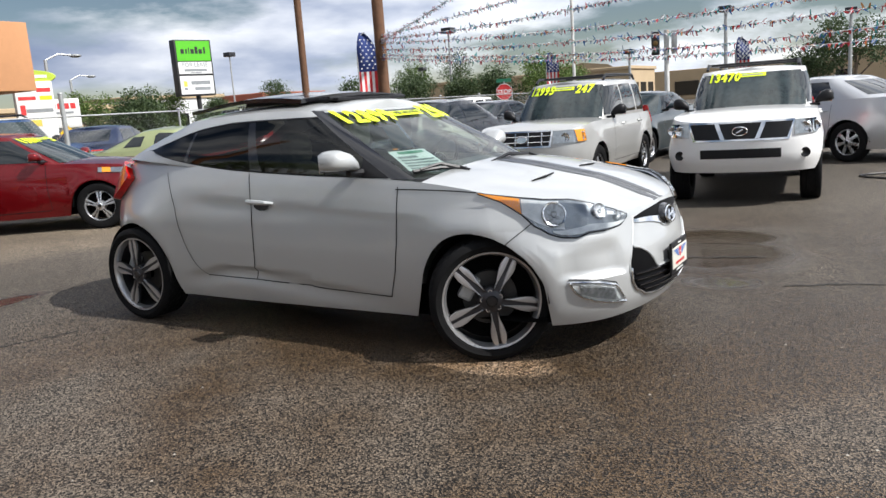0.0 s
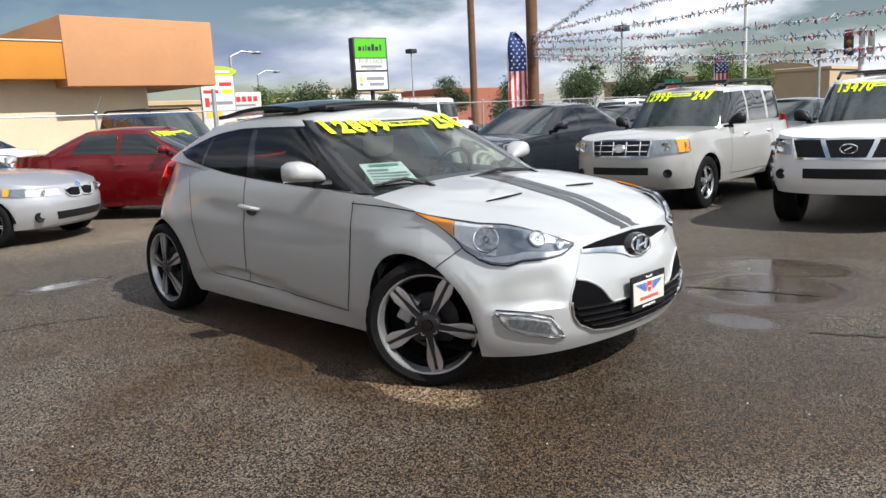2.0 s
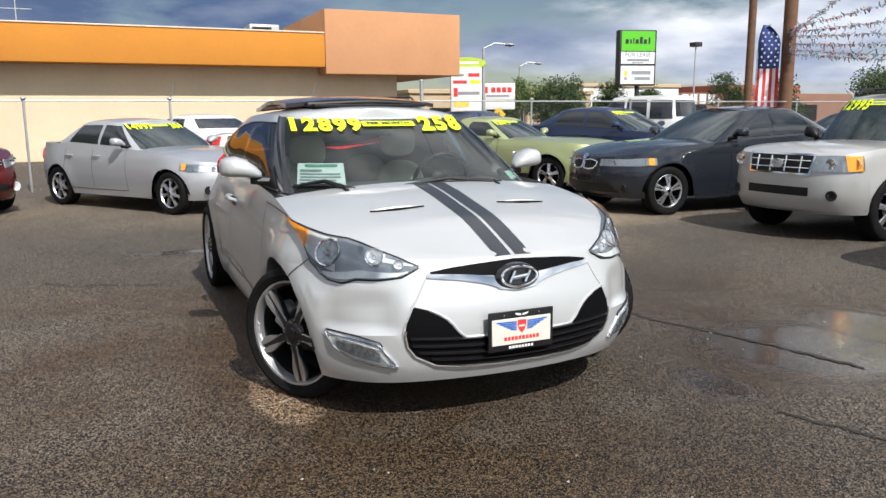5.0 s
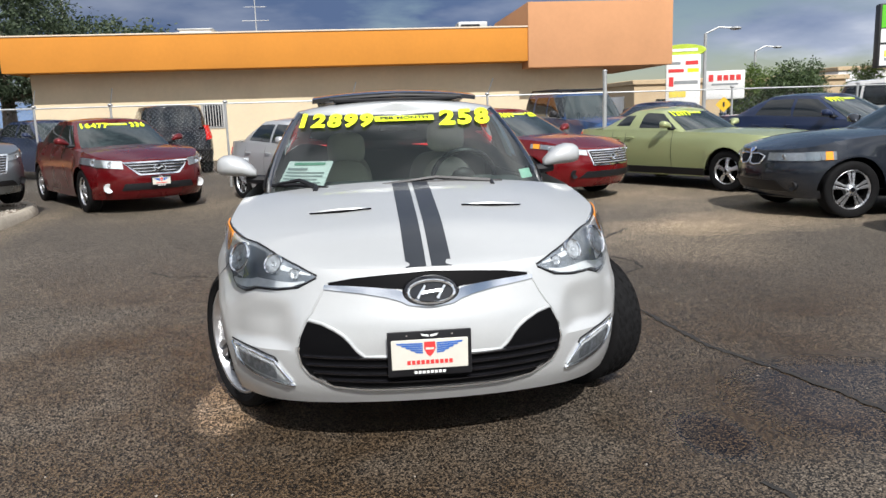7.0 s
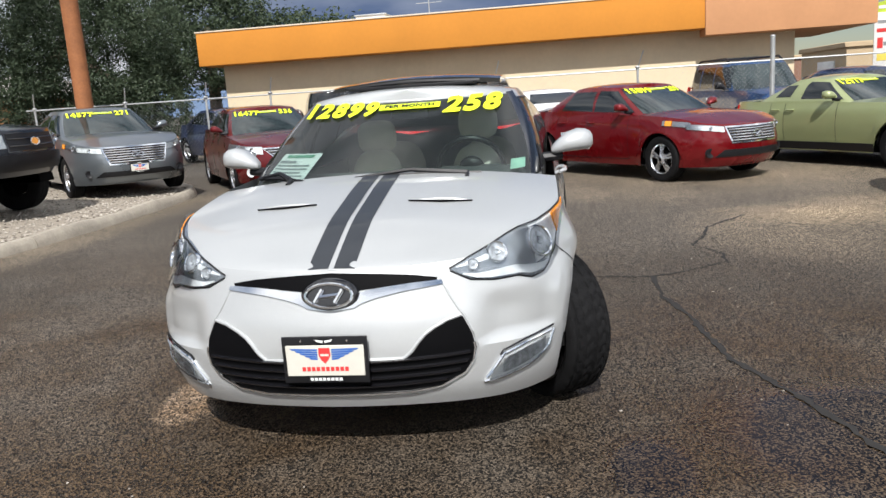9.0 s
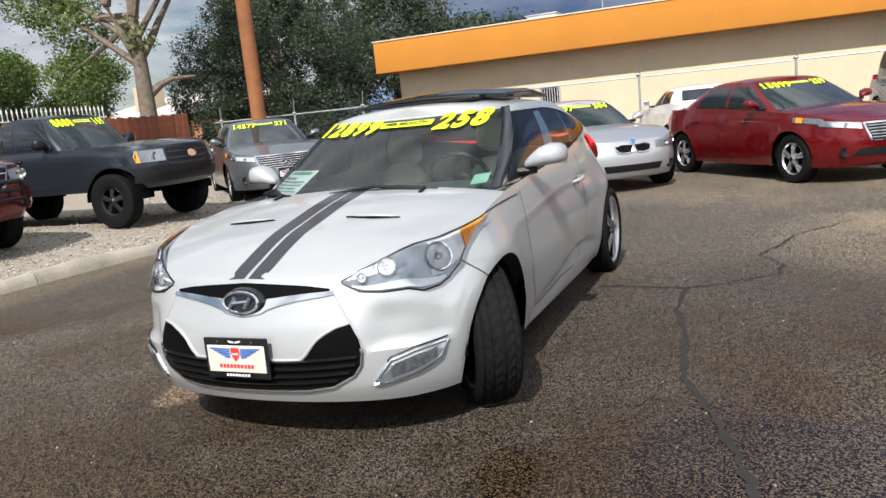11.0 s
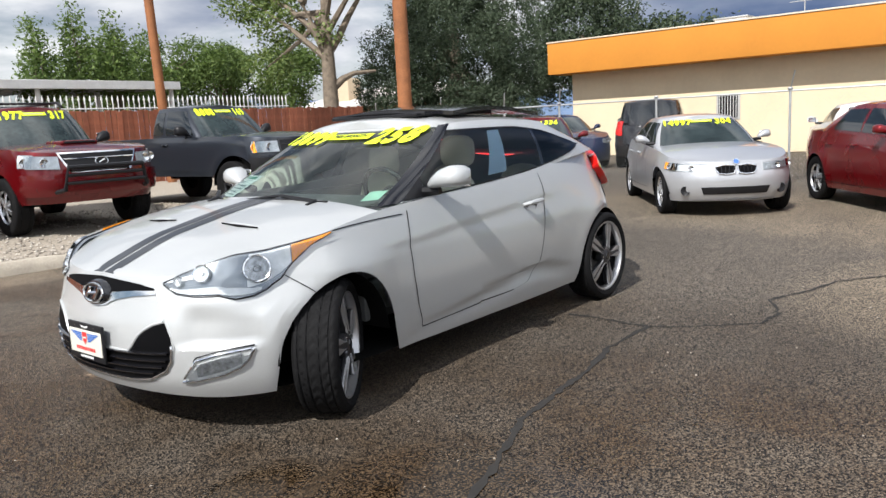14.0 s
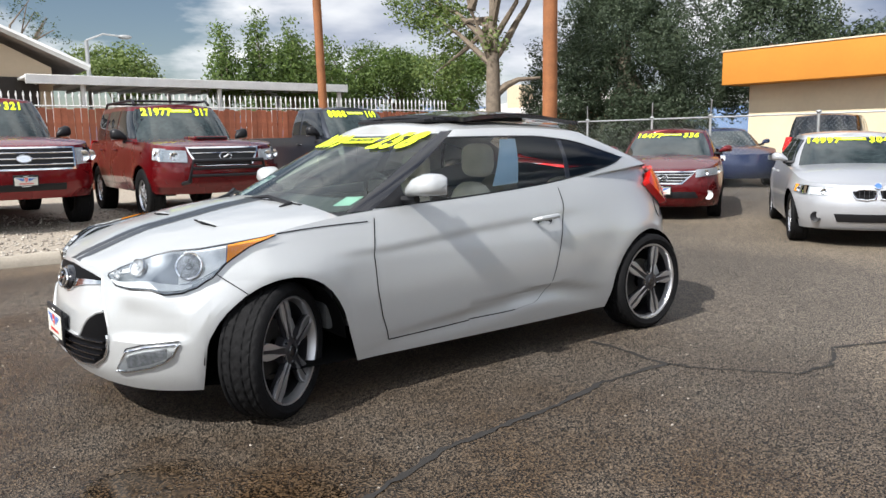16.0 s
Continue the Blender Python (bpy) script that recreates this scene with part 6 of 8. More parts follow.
    vehicle("grey_sedan", "steel-grey four-door sedan with a slatted chrome grille", sized(-7.75, -6.95, 45, 0.95, 0.17), GREY_BLUE,
            **spec(SEDAN, lamps=(0.50, 0.70, 0.78, 1.45, 0.82, 0.885, "slim"), grille=(0.40, 0.54, 0.48, 0.78, CHROME, 6, 0), mouth=(0.62, 0.34, 0.52, 0.42), fogs=(0.70, 0.40, 0.045), text=("14577", "271"), plate=0.46))
    vehicle("dark_pickup", "dark grey lifted pickup with black off-road wheels", sized(-4.13, -7.9, 92, 0.94, 0.2), DARK_GREY,
            **spec(SUV, L=5.15, W=0.88, H=1.78, wb=3.2, fo=0.85, R=0.40, hood=1.12, cowl=1.20, belt=1.22, deck=1.18, base=(0.85, -0.85), top=(0.30, -0.70), Wt=0.62, sill=0.55, pickup=True, category="pickup", rim_mat=ALLOY_DARK, rim=0.21,
                   windows=((0.55, -0.22, 0.26, -0.22, 0.1, 0.88), (-0.30, -0.72, -0.30, -0.66, 0.12, 0.86)), lamps=(0.50, 0.92, 1.09, 2.10, 0.92, 1.09, "wide amber"), grille=(0.46, 0.88, 0.46, 1.10, GLOSS_BLACK, 2, 0), badge="bar", bumper=(0.64, 0.84, BLACK), text=("8888", "169"), arch=1.22))
    off_car, off_b, _ = vehicle("red_offroader", "dark red off-road vehicle with a hood scoop and brush bar", sized(-1.3, -8.3, 88, 0.96, 0.2), RED_DEEP,
            **spec(SUV, L=4.8, W=0.945, H=1.78, wb=2.79, fo=0.92, R=0.385, hood=1.06, cowl=1.16, belt=1.17, deck=1.15, base=(0.80, -2.35), top=(0.22, -2.2), Wt=0.68, sill=0.42,
                   lamps=(0.52, 0.86, 1.02, 1.90, 0.90, 1.06), bumper=(0.54, 0.80, RED_DEEP), grille=(0.38, 0.83, 0.50, 1.05, CHROME, 2, 0), mouth=(0.52, 0.60, 0.55, 0.74), fogs=(0.74, 0.62, 0.05), text=("21977", "317"), rack=True, scoop=True, spokes=6, spoke_w=0.06))
    xb = off_b.pt(0, 0.66).x
    bar = part("brush_bar", Geo().tube([(xb - 0.12, -0.62, 0.56), (xb + 0.10, -0.55, 0.60), (xb + 0.13, -0.50, 0.88), (xb + 0.13, 0.50, 0.88), (xb + 0.10, 0.55, 0.60), (xb - 0.12, 0.62, 0.56)], 0.03, 8), BLACK, off_car, "black tubular brush bar")
    for z in (0.68, 0.78):
        part("cross_tube", Geo().tube([(xb + 0.115, -0.53, z), (xb + 0.115, 0.53, z)], 0.022, 8), BLACK, bar)
    vehicle("red_large_suv", "red full-size sport utility vehicle with a split mesh grille", sized(1.25, -8.95, 93, 0.95, 0.2), RED_M,
            **spec(SUV, L=5.13, W=1.0, H=1.90, wb=2.95, fo=0.97, R=0.40, hood=1.12, cowl=1.24, belt=1.25, deck=1.2, base=(0.85, -2.5), top=(0.25, -2.35), Wt=0.74, sill=0.44,
                   lamps=(0.66, 0.88, 1.10, 2.1, 0.90, 1.10), grille=(0.62, 0.84, 0.62, 1.10, CHROME, 3, 0), badge="bar", mouth=(0.5, 0.55, 0.5, 0.64), text=("", "321"), plate=0.68, spokes=6))
    vehicle("blue_coupe", "dark blue sedan parked beyond the chain-link fence", pose(-15.8, -7.9, 0, 0, 0, 48), NAVY, **spec(SEDAN, lamps=(0.5, 0.66, 0.78, 1.6, 0.7, 0.8)))
    vehicle("black_suv", "black sport utility vehicle beyond the chain-link fence", pose(-16.6, -5.3, 0, 0, 0, 200), GLOSS_BLACK, **spec(SUV))


build_fleet()


# ---- ground, kerb and gravel ----
def asphalt_material():
    m, n, l, b = nodes_of("asphalt")
    co = n.new("ShaderNodeTexCoord")

    def noise_tex(scale, detail=6.0, rough=0.55):
        t = n.new("ShaderNodeTexNoise")
        t.inputs["Scale"].default_value, t.inputs["Detail"].default_value, t.inputs["Roughness"].default_value = scale, detail, rough
        l.new(co.outputs["Object"], t.inputs["Vector"])
        return t

    def ramp(src, p0, p1, c0, c1):
        r = n.new("ShaderNodeValToRGB")
        r.color_ramp.elements[0].position, r.color_ramp.elements[1].position = p0, p1
        r.color_ramp.elements[0].color, r.color_ramp.elements[1].color = (*c0, 1), (*c1, 1)
        l.new(src, r.inputs["Fac"])
        return r.outputs["Color"]

    def mix(fac, a, c, kind="MIX", amount=None):
        x = n.new("ShaderNodeMixRGB")
        x.blend_type = kind
        if amount is not None:
            x.inputs["Fac"].default_value = amount
        else:
            l.new(fac, x.inputs["Fac"])
        for sock, v in (("Color1", a), ("Color2", c)):
            if isinstance(v, tuple):
                x.inputs[sock].default_value = (*v, 1)
            else:
                l.new(v, x.inputs[sock])
        return x.outputs["Color"]
    # aggregate: pale and dark chips in a dark binder
    vo = n.new("ShaderNodeTexVoronoi")
    vo.inputs["Scale"].default_value = 150.0
    l.new(co.outputs["Object"], vo.inputs["Vector"])
    sep = n.new("ShaderNodeSeparateColor")
    l.new(vo.outputs["Color"], sep.inputs["Color"])
    chips = ramp(sep.outputs["Red"], 0.34, 1.0, (0.012, 0.0104, 0.0085), (0.235, 0.198, 0.156))
    fine = noise_tex(160.0, 3.0)
    base = mix(None, chips, ramp(fine.outputs["Fac"], 0.35, 0.7, (0.35, 0.35, 0.35), (1.0, 1.0, 1.0)), "MULTIPLY", 0.55)
    # old dry areas are greyer and paler; damp areas darker and smoother
    big = noise_tex(0.22, 7.0, 0.6)
    damp_noise = noise_tex(0.55, 8.0, 0.62)
    pos = n.new("ShaderNodeSeparateXYZ")
    l.new(co.outputs["Object"], pos.inputs["Vector"])

    def spot(cx, cy, rx, ry, soft=0.5):
        """1 inside a ragged oval on the ground, 0 outside."""
        mp = n.new("ShaderNodeMapping")
        mp.inputs["Location"].default_value = (-cx / rx, -cy / ry, 0)
        mp.inputs["Scale"].default_value = (1 / rx, 1 / ry, 0)
        l.new(co.outputs["Object"], mp.inputs["Vector"])
        ln = n.new("ShaderNodeVectorMath")
        ln.operation = "LENGTH"
        l.new(mp.outputs["Vector"], ln.inputs[0])
        ad = n.new("ShaderNodeMath")
        ad.operation = "MULTIPLY_ADD"
        ad.inputs[1].default_value, ad.inputs[2].default_value = 1.2, -0.6
        l.new(damp_noise.outputs["Fac"], ad.inputs[0])
        sm = n.new("ShaderNodeMath")
        l.new(ln.outputs["Value"], sm.inputs[0])
        l.new(ad.outputs[0], sm.inputs[1])
        mr = n.new("ShaderNodeMapRange")
        mr.inputs["From Min"].default_value, mr.inputs["From Max"].default_value = 1.0 + soft * 0.5, 1.0 - soft * 0.5
        l.new(sm.outputs[0], mr.inputs["Value"])
        return mr.outputs["Result"]
    dry = mix(ramp(big.outputs["Fac"], 0.42, 0.60, (0, 0, 0), (1, 1, 1)), base, mix(None, base, (1.45, 1.45, 1.46), "MULTIPLY", 1.0))
    damp_a = n.new("ShaderNodeMath")
    damp_a.operation = "MAXIMUM"
    l.new(spot(2.2, -1.6, 4.2, 3.8, 0.7), damp_a.inputs[0])
    l.new(spot(1.7, 2.1, 2.6, 1.8, 0.8), damp_a.inputs[1])
    damp_a = damp_a.outputs[0]
    damp_c = ramp(damp_noise.outputs["Fac"], 0.36, 0.58, (0.0, 0.0, 0.0), (1, 1, 1))
    mxd = n.new("ShaderNodeMath")
    mxd.operation = "MULTIPLY"
    l.new(damp_a, mxd.inputs[0])
    l.new(damp_c, mxd.inputs[1])
    wet = mix(mxd.outputs[0], dry, mix(None, dry, (0.63, 0.49, 0.35), "MULTIPLY", 1.0))
    # pale dusty patches with their own outlines
    col = wet
    for cx, cy, rx, ry in ((-2.5, -4.75, 6.0, 0.42), (-2.4, 2.9, 1.2, 0.8), (-7.2, 0.2, 2.0, 4.2), (-3.3, 4.0, 0.8, 1.2), (-5.5, 8.0, 3.0, 5.0)):
        col = mix(spot(cx, cy, rx, ry, 0.8), col, mix(None, col, (1.75, 1.68, 1.55), "MULTIPLY", 1.0))
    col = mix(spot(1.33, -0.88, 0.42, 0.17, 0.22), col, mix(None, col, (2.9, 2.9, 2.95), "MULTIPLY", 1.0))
    # standing film of rain water, soft at its rims
    pools = None
    for cx, cy, rx, ry in ((1.85, 1.95, 0.60, 0.62), (2.10, 1.12, 0.26, 0.17), (1.70, 2.75, 0.50, 0.34), (-3.05, -1.0, 0.16, 0.40)):
        s1 = spot(cx, cy, rx, ry, 0.6)
        if pools is None:
            pools = s1
        else:
            q = n.new("ShaderNodeMath")
            q.operation = "MAXIMUM"
            l.new(pools, q.inputs[0])
            l.new(s1, q.inputs[1])
            pools = q.outputs[0]
    col = mix(pools, col, mix(None, col, (0.72, 0.68, 0.62), "MULTIPLY", 1.0))
    l.new(col, b.inputs["Base Color"])
    b.inputs["Specular IOR Level"].default_value = 0.32
    rr = n.new("ShaderNodeMapRange")
    rr.inputs["To Min"].default_value, rr.inputs["To Max"].default_value = 0.74, 0.36
    l.new(mxd.outputs[0], rr.inputs["Value"])
    dryness = n.new("ShaderNodeMapRange")
    dryness.inputs["To Min"].default_value, dryness.inputs["To Max"].default_value = 1.0, 0.05
    l.new(pools, dryness.inputs["Value"])
    rough = n.new("ShaderNodeMath")
    rough.operation = "MULTIPLY"
    l.new(rr.outputs["Result"], rough.inputs[0])
    l.new(dryness.outputs["Result"], rough.inputs[1])
    l.new(rough.outputs[0], b.inputs["Roughness"])
    bs = n.new("ShaderNodeMath")
    bs.operation = "MULTIPLY"
    bs.inputs[1].default_value = 0.6
    l.new(dryness.outputs["Result"], bs.inputs[0])
    bp = n.new("ShaderNodeBump")
    l.new(bs.outputs[0], bp.inputs["Strength"])
    bp.inputs["Distance"].default_value = 0.008
    l.new(vo.outputs["Distance"], bp.inputs["Height"])
    bp2 = n.new("ShaderNodeBump")
    l.new(bs.outputs[0], bp2.inputs["Strength"])
    bp2.inputs["Distance"].default_value = 0.004
    und = noise_tex(22.0, 6.0)
    l.new(und.outputs["Fac"], bp2.inputs["Height"])
    l.new(bp.outputs["Normal"], bp2.inputs["Normal"])
    l.new(bp2.outputs["Normal"], b.inputs["Normal"])
    return m


gs = Geo()
gs.face([(-1500, -1500, 0), (1500, -1500, 0), (1500, 1500, 0), (-1500, 1500, 0)])
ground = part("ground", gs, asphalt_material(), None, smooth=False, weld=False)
tagged(ground, "damp grey-brown asphalt lot with dusty patches", "ground", kind="structure")

CRACK = surface("crack_tar", (0.018, 0.016, 0.014), 0.8, var=0.3, scale=10)


def crack(pts, w=0.022):
    """A wandering crack as a ragged ribbon just above the asphalt."""
    rng = random.Random(len(pts) * 7 + int(pts[0][0] * 100))
    line = []
    for (x0, y0), (x1, y1) in zip(pts, pts[1:]):
        n = max(2, int(math.hypot(x1 - x0, y1 - y0) / 0.045))
        for k in range(n):
            f = k / n
            line.append((x0 + (x1 - x0) * f + rng.uniform(-0.012, 0.012), y0 + (y1 - y0) * f + rng.uniform(-0.012, 0.012)))
    g = Geo()
    a, b = [], []
    for i, (x, y) in enumerate(line):
        dx, dy = line[min(i + 1, len(line) - 1)][0] - line[max(i - 1, 0)][0], line[min(i + 1, len(line) - 1)][1] - line[max(i - 1, 0)][1]
        d = math.hypot(dx, dy) or 1
        wd = w * rng.uniform(0.25, 0.75)
        a.append((x - dy / d * wd, y + dx / d * wd, 0.004))
        b.append((x + dy / d * wd, y - dx / d * wd, 0.004))
    g.grid([a, b])
    part("crack", g, CRACK, ground, smooth=False, weld=False)


crack([(-0.77, 0.86), (-0.75, 1.18), (-0.71, 1.46), (-0.2, 1.45), (0.19, 1.53), (0.71, 1.58), (0.95, 1.6), (1.29, 1.72), (1.6, 1.83), (2.3, 2.0)], 0.03)
crack([(-0.71, 1.46), (-0.85, 1.72), (-1.1, 2.03), (-1.4, 2.06), (-1.76, 1.9), (-2.08, 2.04), (-2.58, 2.18), (-2.84, 2.38), (-3.25, 2.7)], 0.022)
crack([(-2.0, -2.1), (-1.74, -1.87), (-1.72, -1.66), (-1.51, -1.21)], 0.02)
crack([(2.5, 1.1), (2.9, 1.25), (3.3, 1.3)], 0.02)

KERB_Y = curve((-10.6, -7.6), (-9.5, -6.7), (-8.2, -5.6), (-7.2, -5.05), (-5.5, -4.85), (-3.5, -4.80), (-1.0, -4.95), (2.0, -5.15), (6.0, -5.7), (14.0, -6.9))
CONCRETE = surface("kerb_concrete", (0.36, 0.32, 0.26), 0.85, var=0.25, scale=4, bump=0.4, bump_scale=50, random_tint=0.1)
kerb = tagged(new("kerb"), "weathered tan concrete kerb along the gravel strip", "kerb", kind="structure")
xk = -8.9
while xk < 13:
    n = 8
    rows = []
    for k in range(n + 1):
        x = xk + 1.985 * k / n
        y = KERB_Y(x)
        dy = (KERB_Y(x + 0.01) - KERB_Y(x - 0.01)) / 0.02
        nx, ny = dy / math.hypot(1, dy), -1 / math.hypot(1, dy)
        h = 0.135 + 0.012 * math.sin(x * 3.1) + 0.006 * math.sin(x * 11)
        rows.append([(x + nx * o, y + ny * o, z) for o, z in ((0, -0.02), (0.008, 0.05), (0.03, h - 0.03), (0.055, h - 0.004), (0.13, h), (0.165, h - 0.02), (0.17, -0.02))])
    g = Geo().grid(rows)
    g.face(rows[0])
    g.face(rows[-1])
    part("kerb_stone", g, CONCRETE, kerb)
    xk += 2.0

GRAVEL = surface("gravel_bed", (0.42, 0.37, 0.30), 0.9, dark=(0.19, 0.16, 0.125), scale=22, bump=1.0, bump_scale=55, detail=10)


def gravel_z(x, y):
    d = max(0.0, KERB_Y(x) - 0.15 - y)
    return 0.115 + 0.105 * min(1, d / 2.3) + 0.012 * noise.noise(Vector((x * 1.3, y * 1.3, 0)))


rows = []
for i in range(70):
    x = -10.6 + 24.6 * i / 69
    y0 = KERB_Y(x) - 0.15
    rows.append([(x, y0 + (-19 - y0) * (j / 34) ** 1.5, gravel_z(x, y0 + (-19 - y0) * (j / 34) ** 1.5)) for j in range(35)])
gravel = part("gravel_strip", Geo().grid(rows), GRAVEL, None)
tagged(gravel, "pale tan gravel strip under the trucks", "gravel", kind="structure")
rng = random.Random(3)
g = Geo()
for _ in range(5200):
    x = rng.uniform(-7.5, 4.0)
    y = KERB_Y(x) - 0.17 - 4.2 * rng.random() ** 1.6
    r = rng.uniform(0.010, 0.028)
    c = Vector((x, y, gravel_z(x, y) + r * 0.3))
    o = [Vector((rng.uniform(0.7, 1.2) * r * a, rng.uniform(0.7, 1.2) * r * b, rng.uniform(0.5, 0.9) * r * d)) for a, b, d in ((1, 0, 0), (-1, 0, 0), (0, 1, 0), (0, -1, 0), (0, 0, 1), (0, 0, -1))]
    k = len(g.v)
    g.v.extend(tuple(c + p) for p in o)
    g.f.extend([(k + a, k + b, k + d) for a, b, d in ((0, 2, 4), (2, 1, 4), (1, 3, 4), (3, 0, 4), (2, 0, 5), (1, 2, 5), (3, 1, 5), (0, 3, 5))])
st_m, st_n, st_l, st_b = nodes_of("gravel_stone")
_gi = st_n.new("ShaderNodeNewGeometry")
_gr = st_n.new("ShaderNodeValToRGB")
_gr.color_ramp.elements[0].color, _gr.color_ramp.elements[1].color = (0.16, 0.135, 0.11, 1), (0.46, 0.42, 0.36, 1)
st_l.new(_gi.outputs["Random Per Island"], _gr.inputs["Fac"])
st_l.new(_gr.outputs["Color"], st_b.inputs["Base Color"])
st_b.inputs["Roughness"].default_value = 0.85
tagged(part("gravel_stones", g, st_m, None, smooth=False, weld=False), "loose pale gravel stones", "gravel", kind="stuff")
g = Geo()
for _ in range(350):
    x, y = rng.uniform(-2.5, 4.6), rng.uniform(-4.2, 3.8)
    if abs(x) < 2.2 and abs(y) < 1.0:
        continue
    r = rng.uniform(0.003, 0.009)
    k = len(g.v)
    g.v.extend([(x + r, y, 0.001), (x - r * 0.6, y + r * 0.8, 0.001), (x - r * 0.5, y - r * 0.9, 0.001), (x, y, r * 0.9)])
    g.f.extend([(k, k + 1, k + 3), (k + 1, k + 2, k + 3), (k + 2, k, k + 3)])
tagged(part("loose_grit", g, st_m, None, smooth=False, weld=False), "scattered grit and small stones on asphalt", "grit", kind="stuff")


# ---- orange and cream building ----
def stucco(name, color):
    return surface(name, color, 0.9, var=0.07, scale=0.9, bump=0.35, bump_scale=45)


CREAM = stucco("cream_stucco", (0.66, 0.55, 0.38))
ORANGE = stucco("orange_stucco", (0.52, 0.205, 0.026))
PEACH = stucco("peach_stucco", (0.50, 0.25, 0.12))
bld = thing("store_building", "cream stucco store with an orange fascia band and peach parapet block", "building")
part("wall", rounded(9.0, 18.6, 2.95, 0.02, 1, (-25.65, -1.05, 1.475)), CREAM, bld)
part("fascia", rounded(10.2, 16.25, 1.06, 0.025, 2, (-25.35, -2.68, 3.42)), ORANGE, bld, "orange stucco fascia band")
part("parapet_block", rounded(6.0, 4.85, 2.06, 0.03, 2, (-23.19, 7.84, 3.70)), PEACH, bld, "peach stucco parapet block")
part("roof_cap", rounded(10.26, 16.3, 0.05, 0.01, 1, (-25.35, -2.69, 3.975)), surface("pale_cap", (0.62, 0.52, 0.40), 0.7), bld)
win = part("window", rounded(0.06, 0.74, 0.82, 0.01, 1, (-21.150, -4.82, 1.46)), surface("window_frame_grey", (0.40, 0.40, 0.39), 0.6), bld, "small barred window")
part("pane", rounded(0.03, 0.60, 0.68, 0.004, 1, (-21.115, -4.82, 1.46)), DARK_GLASS, win)
for k in range(7):
    part("bar", Geo().tube([(-21.08, -5.08 + 0.087 * k, 1.12), (-21.08, -5.08 + 0.087 * k, 1.80)], 0.010, 6), surface("white_bars", (0.68, 0.68, 0.66), 0.5), win)
ac = thing("roof_air_conditioner", "grey rooftop air conditioner on the store", "air conditioner")
part("housing", rounded(0.9, 1.05, 0.55, 0.03, 2, (-24.0, 4.15, 4.26)), STEEL, ac)
part("grille", rounded(0.02, 0.7, 0.36, 0.006, 1, (-23.545, 4.05, 4.26)), BLACK, ac)
ac2 = thing("roof_vent_box", "white rooftop vent box on the store", "vent")
part("housing", rounded(1.1, 1.1, 0.5, 0.03, 2, (-24.5, -5.7, 4.23)), surface("white_box", (0.7, 0.7, 0.68), 0.6), ac2)
part("cap", rounded(1.2, 1.2, 0.05, 0.015, 2, (-24.5, -5.7, 4.50)), STEEL, ac2)
ant = thing("roof_antenna", "thin roof antenna mast with cross arms", "antenna")
part("mast", Geo().tube([(-26, -3.82, 3.95), (-26, -3.82, 6.4)], 0.02, 6), STEEL, ant)
for z, w in ((5.0, 0.5), (5.5, 0.4), (6.0, 0.3)):
    part("arm", Geo().tube([(-26, -3.82 - w, z), (-26, -3.82 + w, z)], 0.012, 5), STEEL, ant)

# ---- chain-link fence ----
fence = thing("chain_link_fence", "galvanised chain-link fence with top rail", "fence")
FX = -10.72
fy0, fy1 = -10.4, 26.0
post_y = [-10.2, -8.1, -6.3, -4.9, -2.75, -0.3, 2.42, 4.86, 7.6, 10.4, 13.2, 16.0, 18.8, 21.6, 24.4]
for y in post_y:
    tall = abs(y - 4.86) < 0.01
    h = 2.05 if tall else 1.66
    part("post", Geo().tube([(FX, y, 0), (FX, y, h)], 0.045 if tall else 0.022, 10), STEEL, fence)
    part("post_cap", ellipsoid((FX, y, h), (0.05, 0.05, 0.03), 10, 6), STEEL, fence)
    if y < 3 and y != -2.75:
        part("outrigger", Geo().tube([(FX, y, h - 0.02), (FX + 0.12, y + 0.10, h + 0.30)], 0.012, 6), STEEL, fence)
part("top_rail", Geo().tube([(FX, fy0, 1.63), (FX, fy1, 1.60)], 0.015, 8), STEEL, fence)
g = Geo()
sp, fh = 0.085, 1.58


def wire(p, q, r=0.0013):
    k = len(g.v)
    for e in (p, q):
        g.v.extend([(e[0], e[1] - r, e[2]), (e[0], e[1] + r, e[2]), (e[0] + r * 1.7, e[1], e[2])])
    g.f.extend([(k, k + 1, k + 4, k + 3), (k + 1, k + 2, k + 5, k + 4), (k + 2, k, k + 3, k + 5)])


y = fy0 - fh
while y < fy1:
    for sg in (0, 1):
        a, b = (y, 0.03), (y + fh, 0.03 + fh)
        lo, hi = max(a[0], fy0), min(b[0], fy1)
        if hi - lo > 0.02:
            za, zb = a[1] + (lo - a[0]), a[1] + (hi - a[0])
            if sg:
                za, zb = 2 * 0.03 + fh - za, 2 * 0.03 + fh - zb
            wire((FX + 0.01 * sg, lo, za), (FX + 0.01 * sg, hi, zb))
    y += sp
mesh_ob = part("wire_mesh", g, STEEL, fence, smooth=False, weld=False)
tagged(mesh_ob, kind="stuff")
# ---- wooden fence, iron pickets, carport, houses ----
WOOD = surface("red_fence_wood", (0.26, 0.085, 0.045), 0.85, var=0.3, scale=5, bump=0.4, bump_scale=30, random_tint=0.22)
wf = thing("wooden_fence", "weathered red-brown wooden plank fence", "fence")
plank = rounded(0.142, 0.02, 1.95, 0.004, 1)
plank_me = bpy.data.meshes.new("plank")
plank.to_mesh(plank_me)
plank.free()
plank_me.materials.append(WOOD)
for k in range(176):
    o = new("plank", plank_me)
    o.parent = wf
    o.location = (-15.6 + 0.15 * k, -15.5 + 0.006 * (k % 2), 1.14 + 0.02 * math.sin(k * 2.1))
    o.rotation_euler = (0, 0.01 * math.sin(k * 5.3), 0)
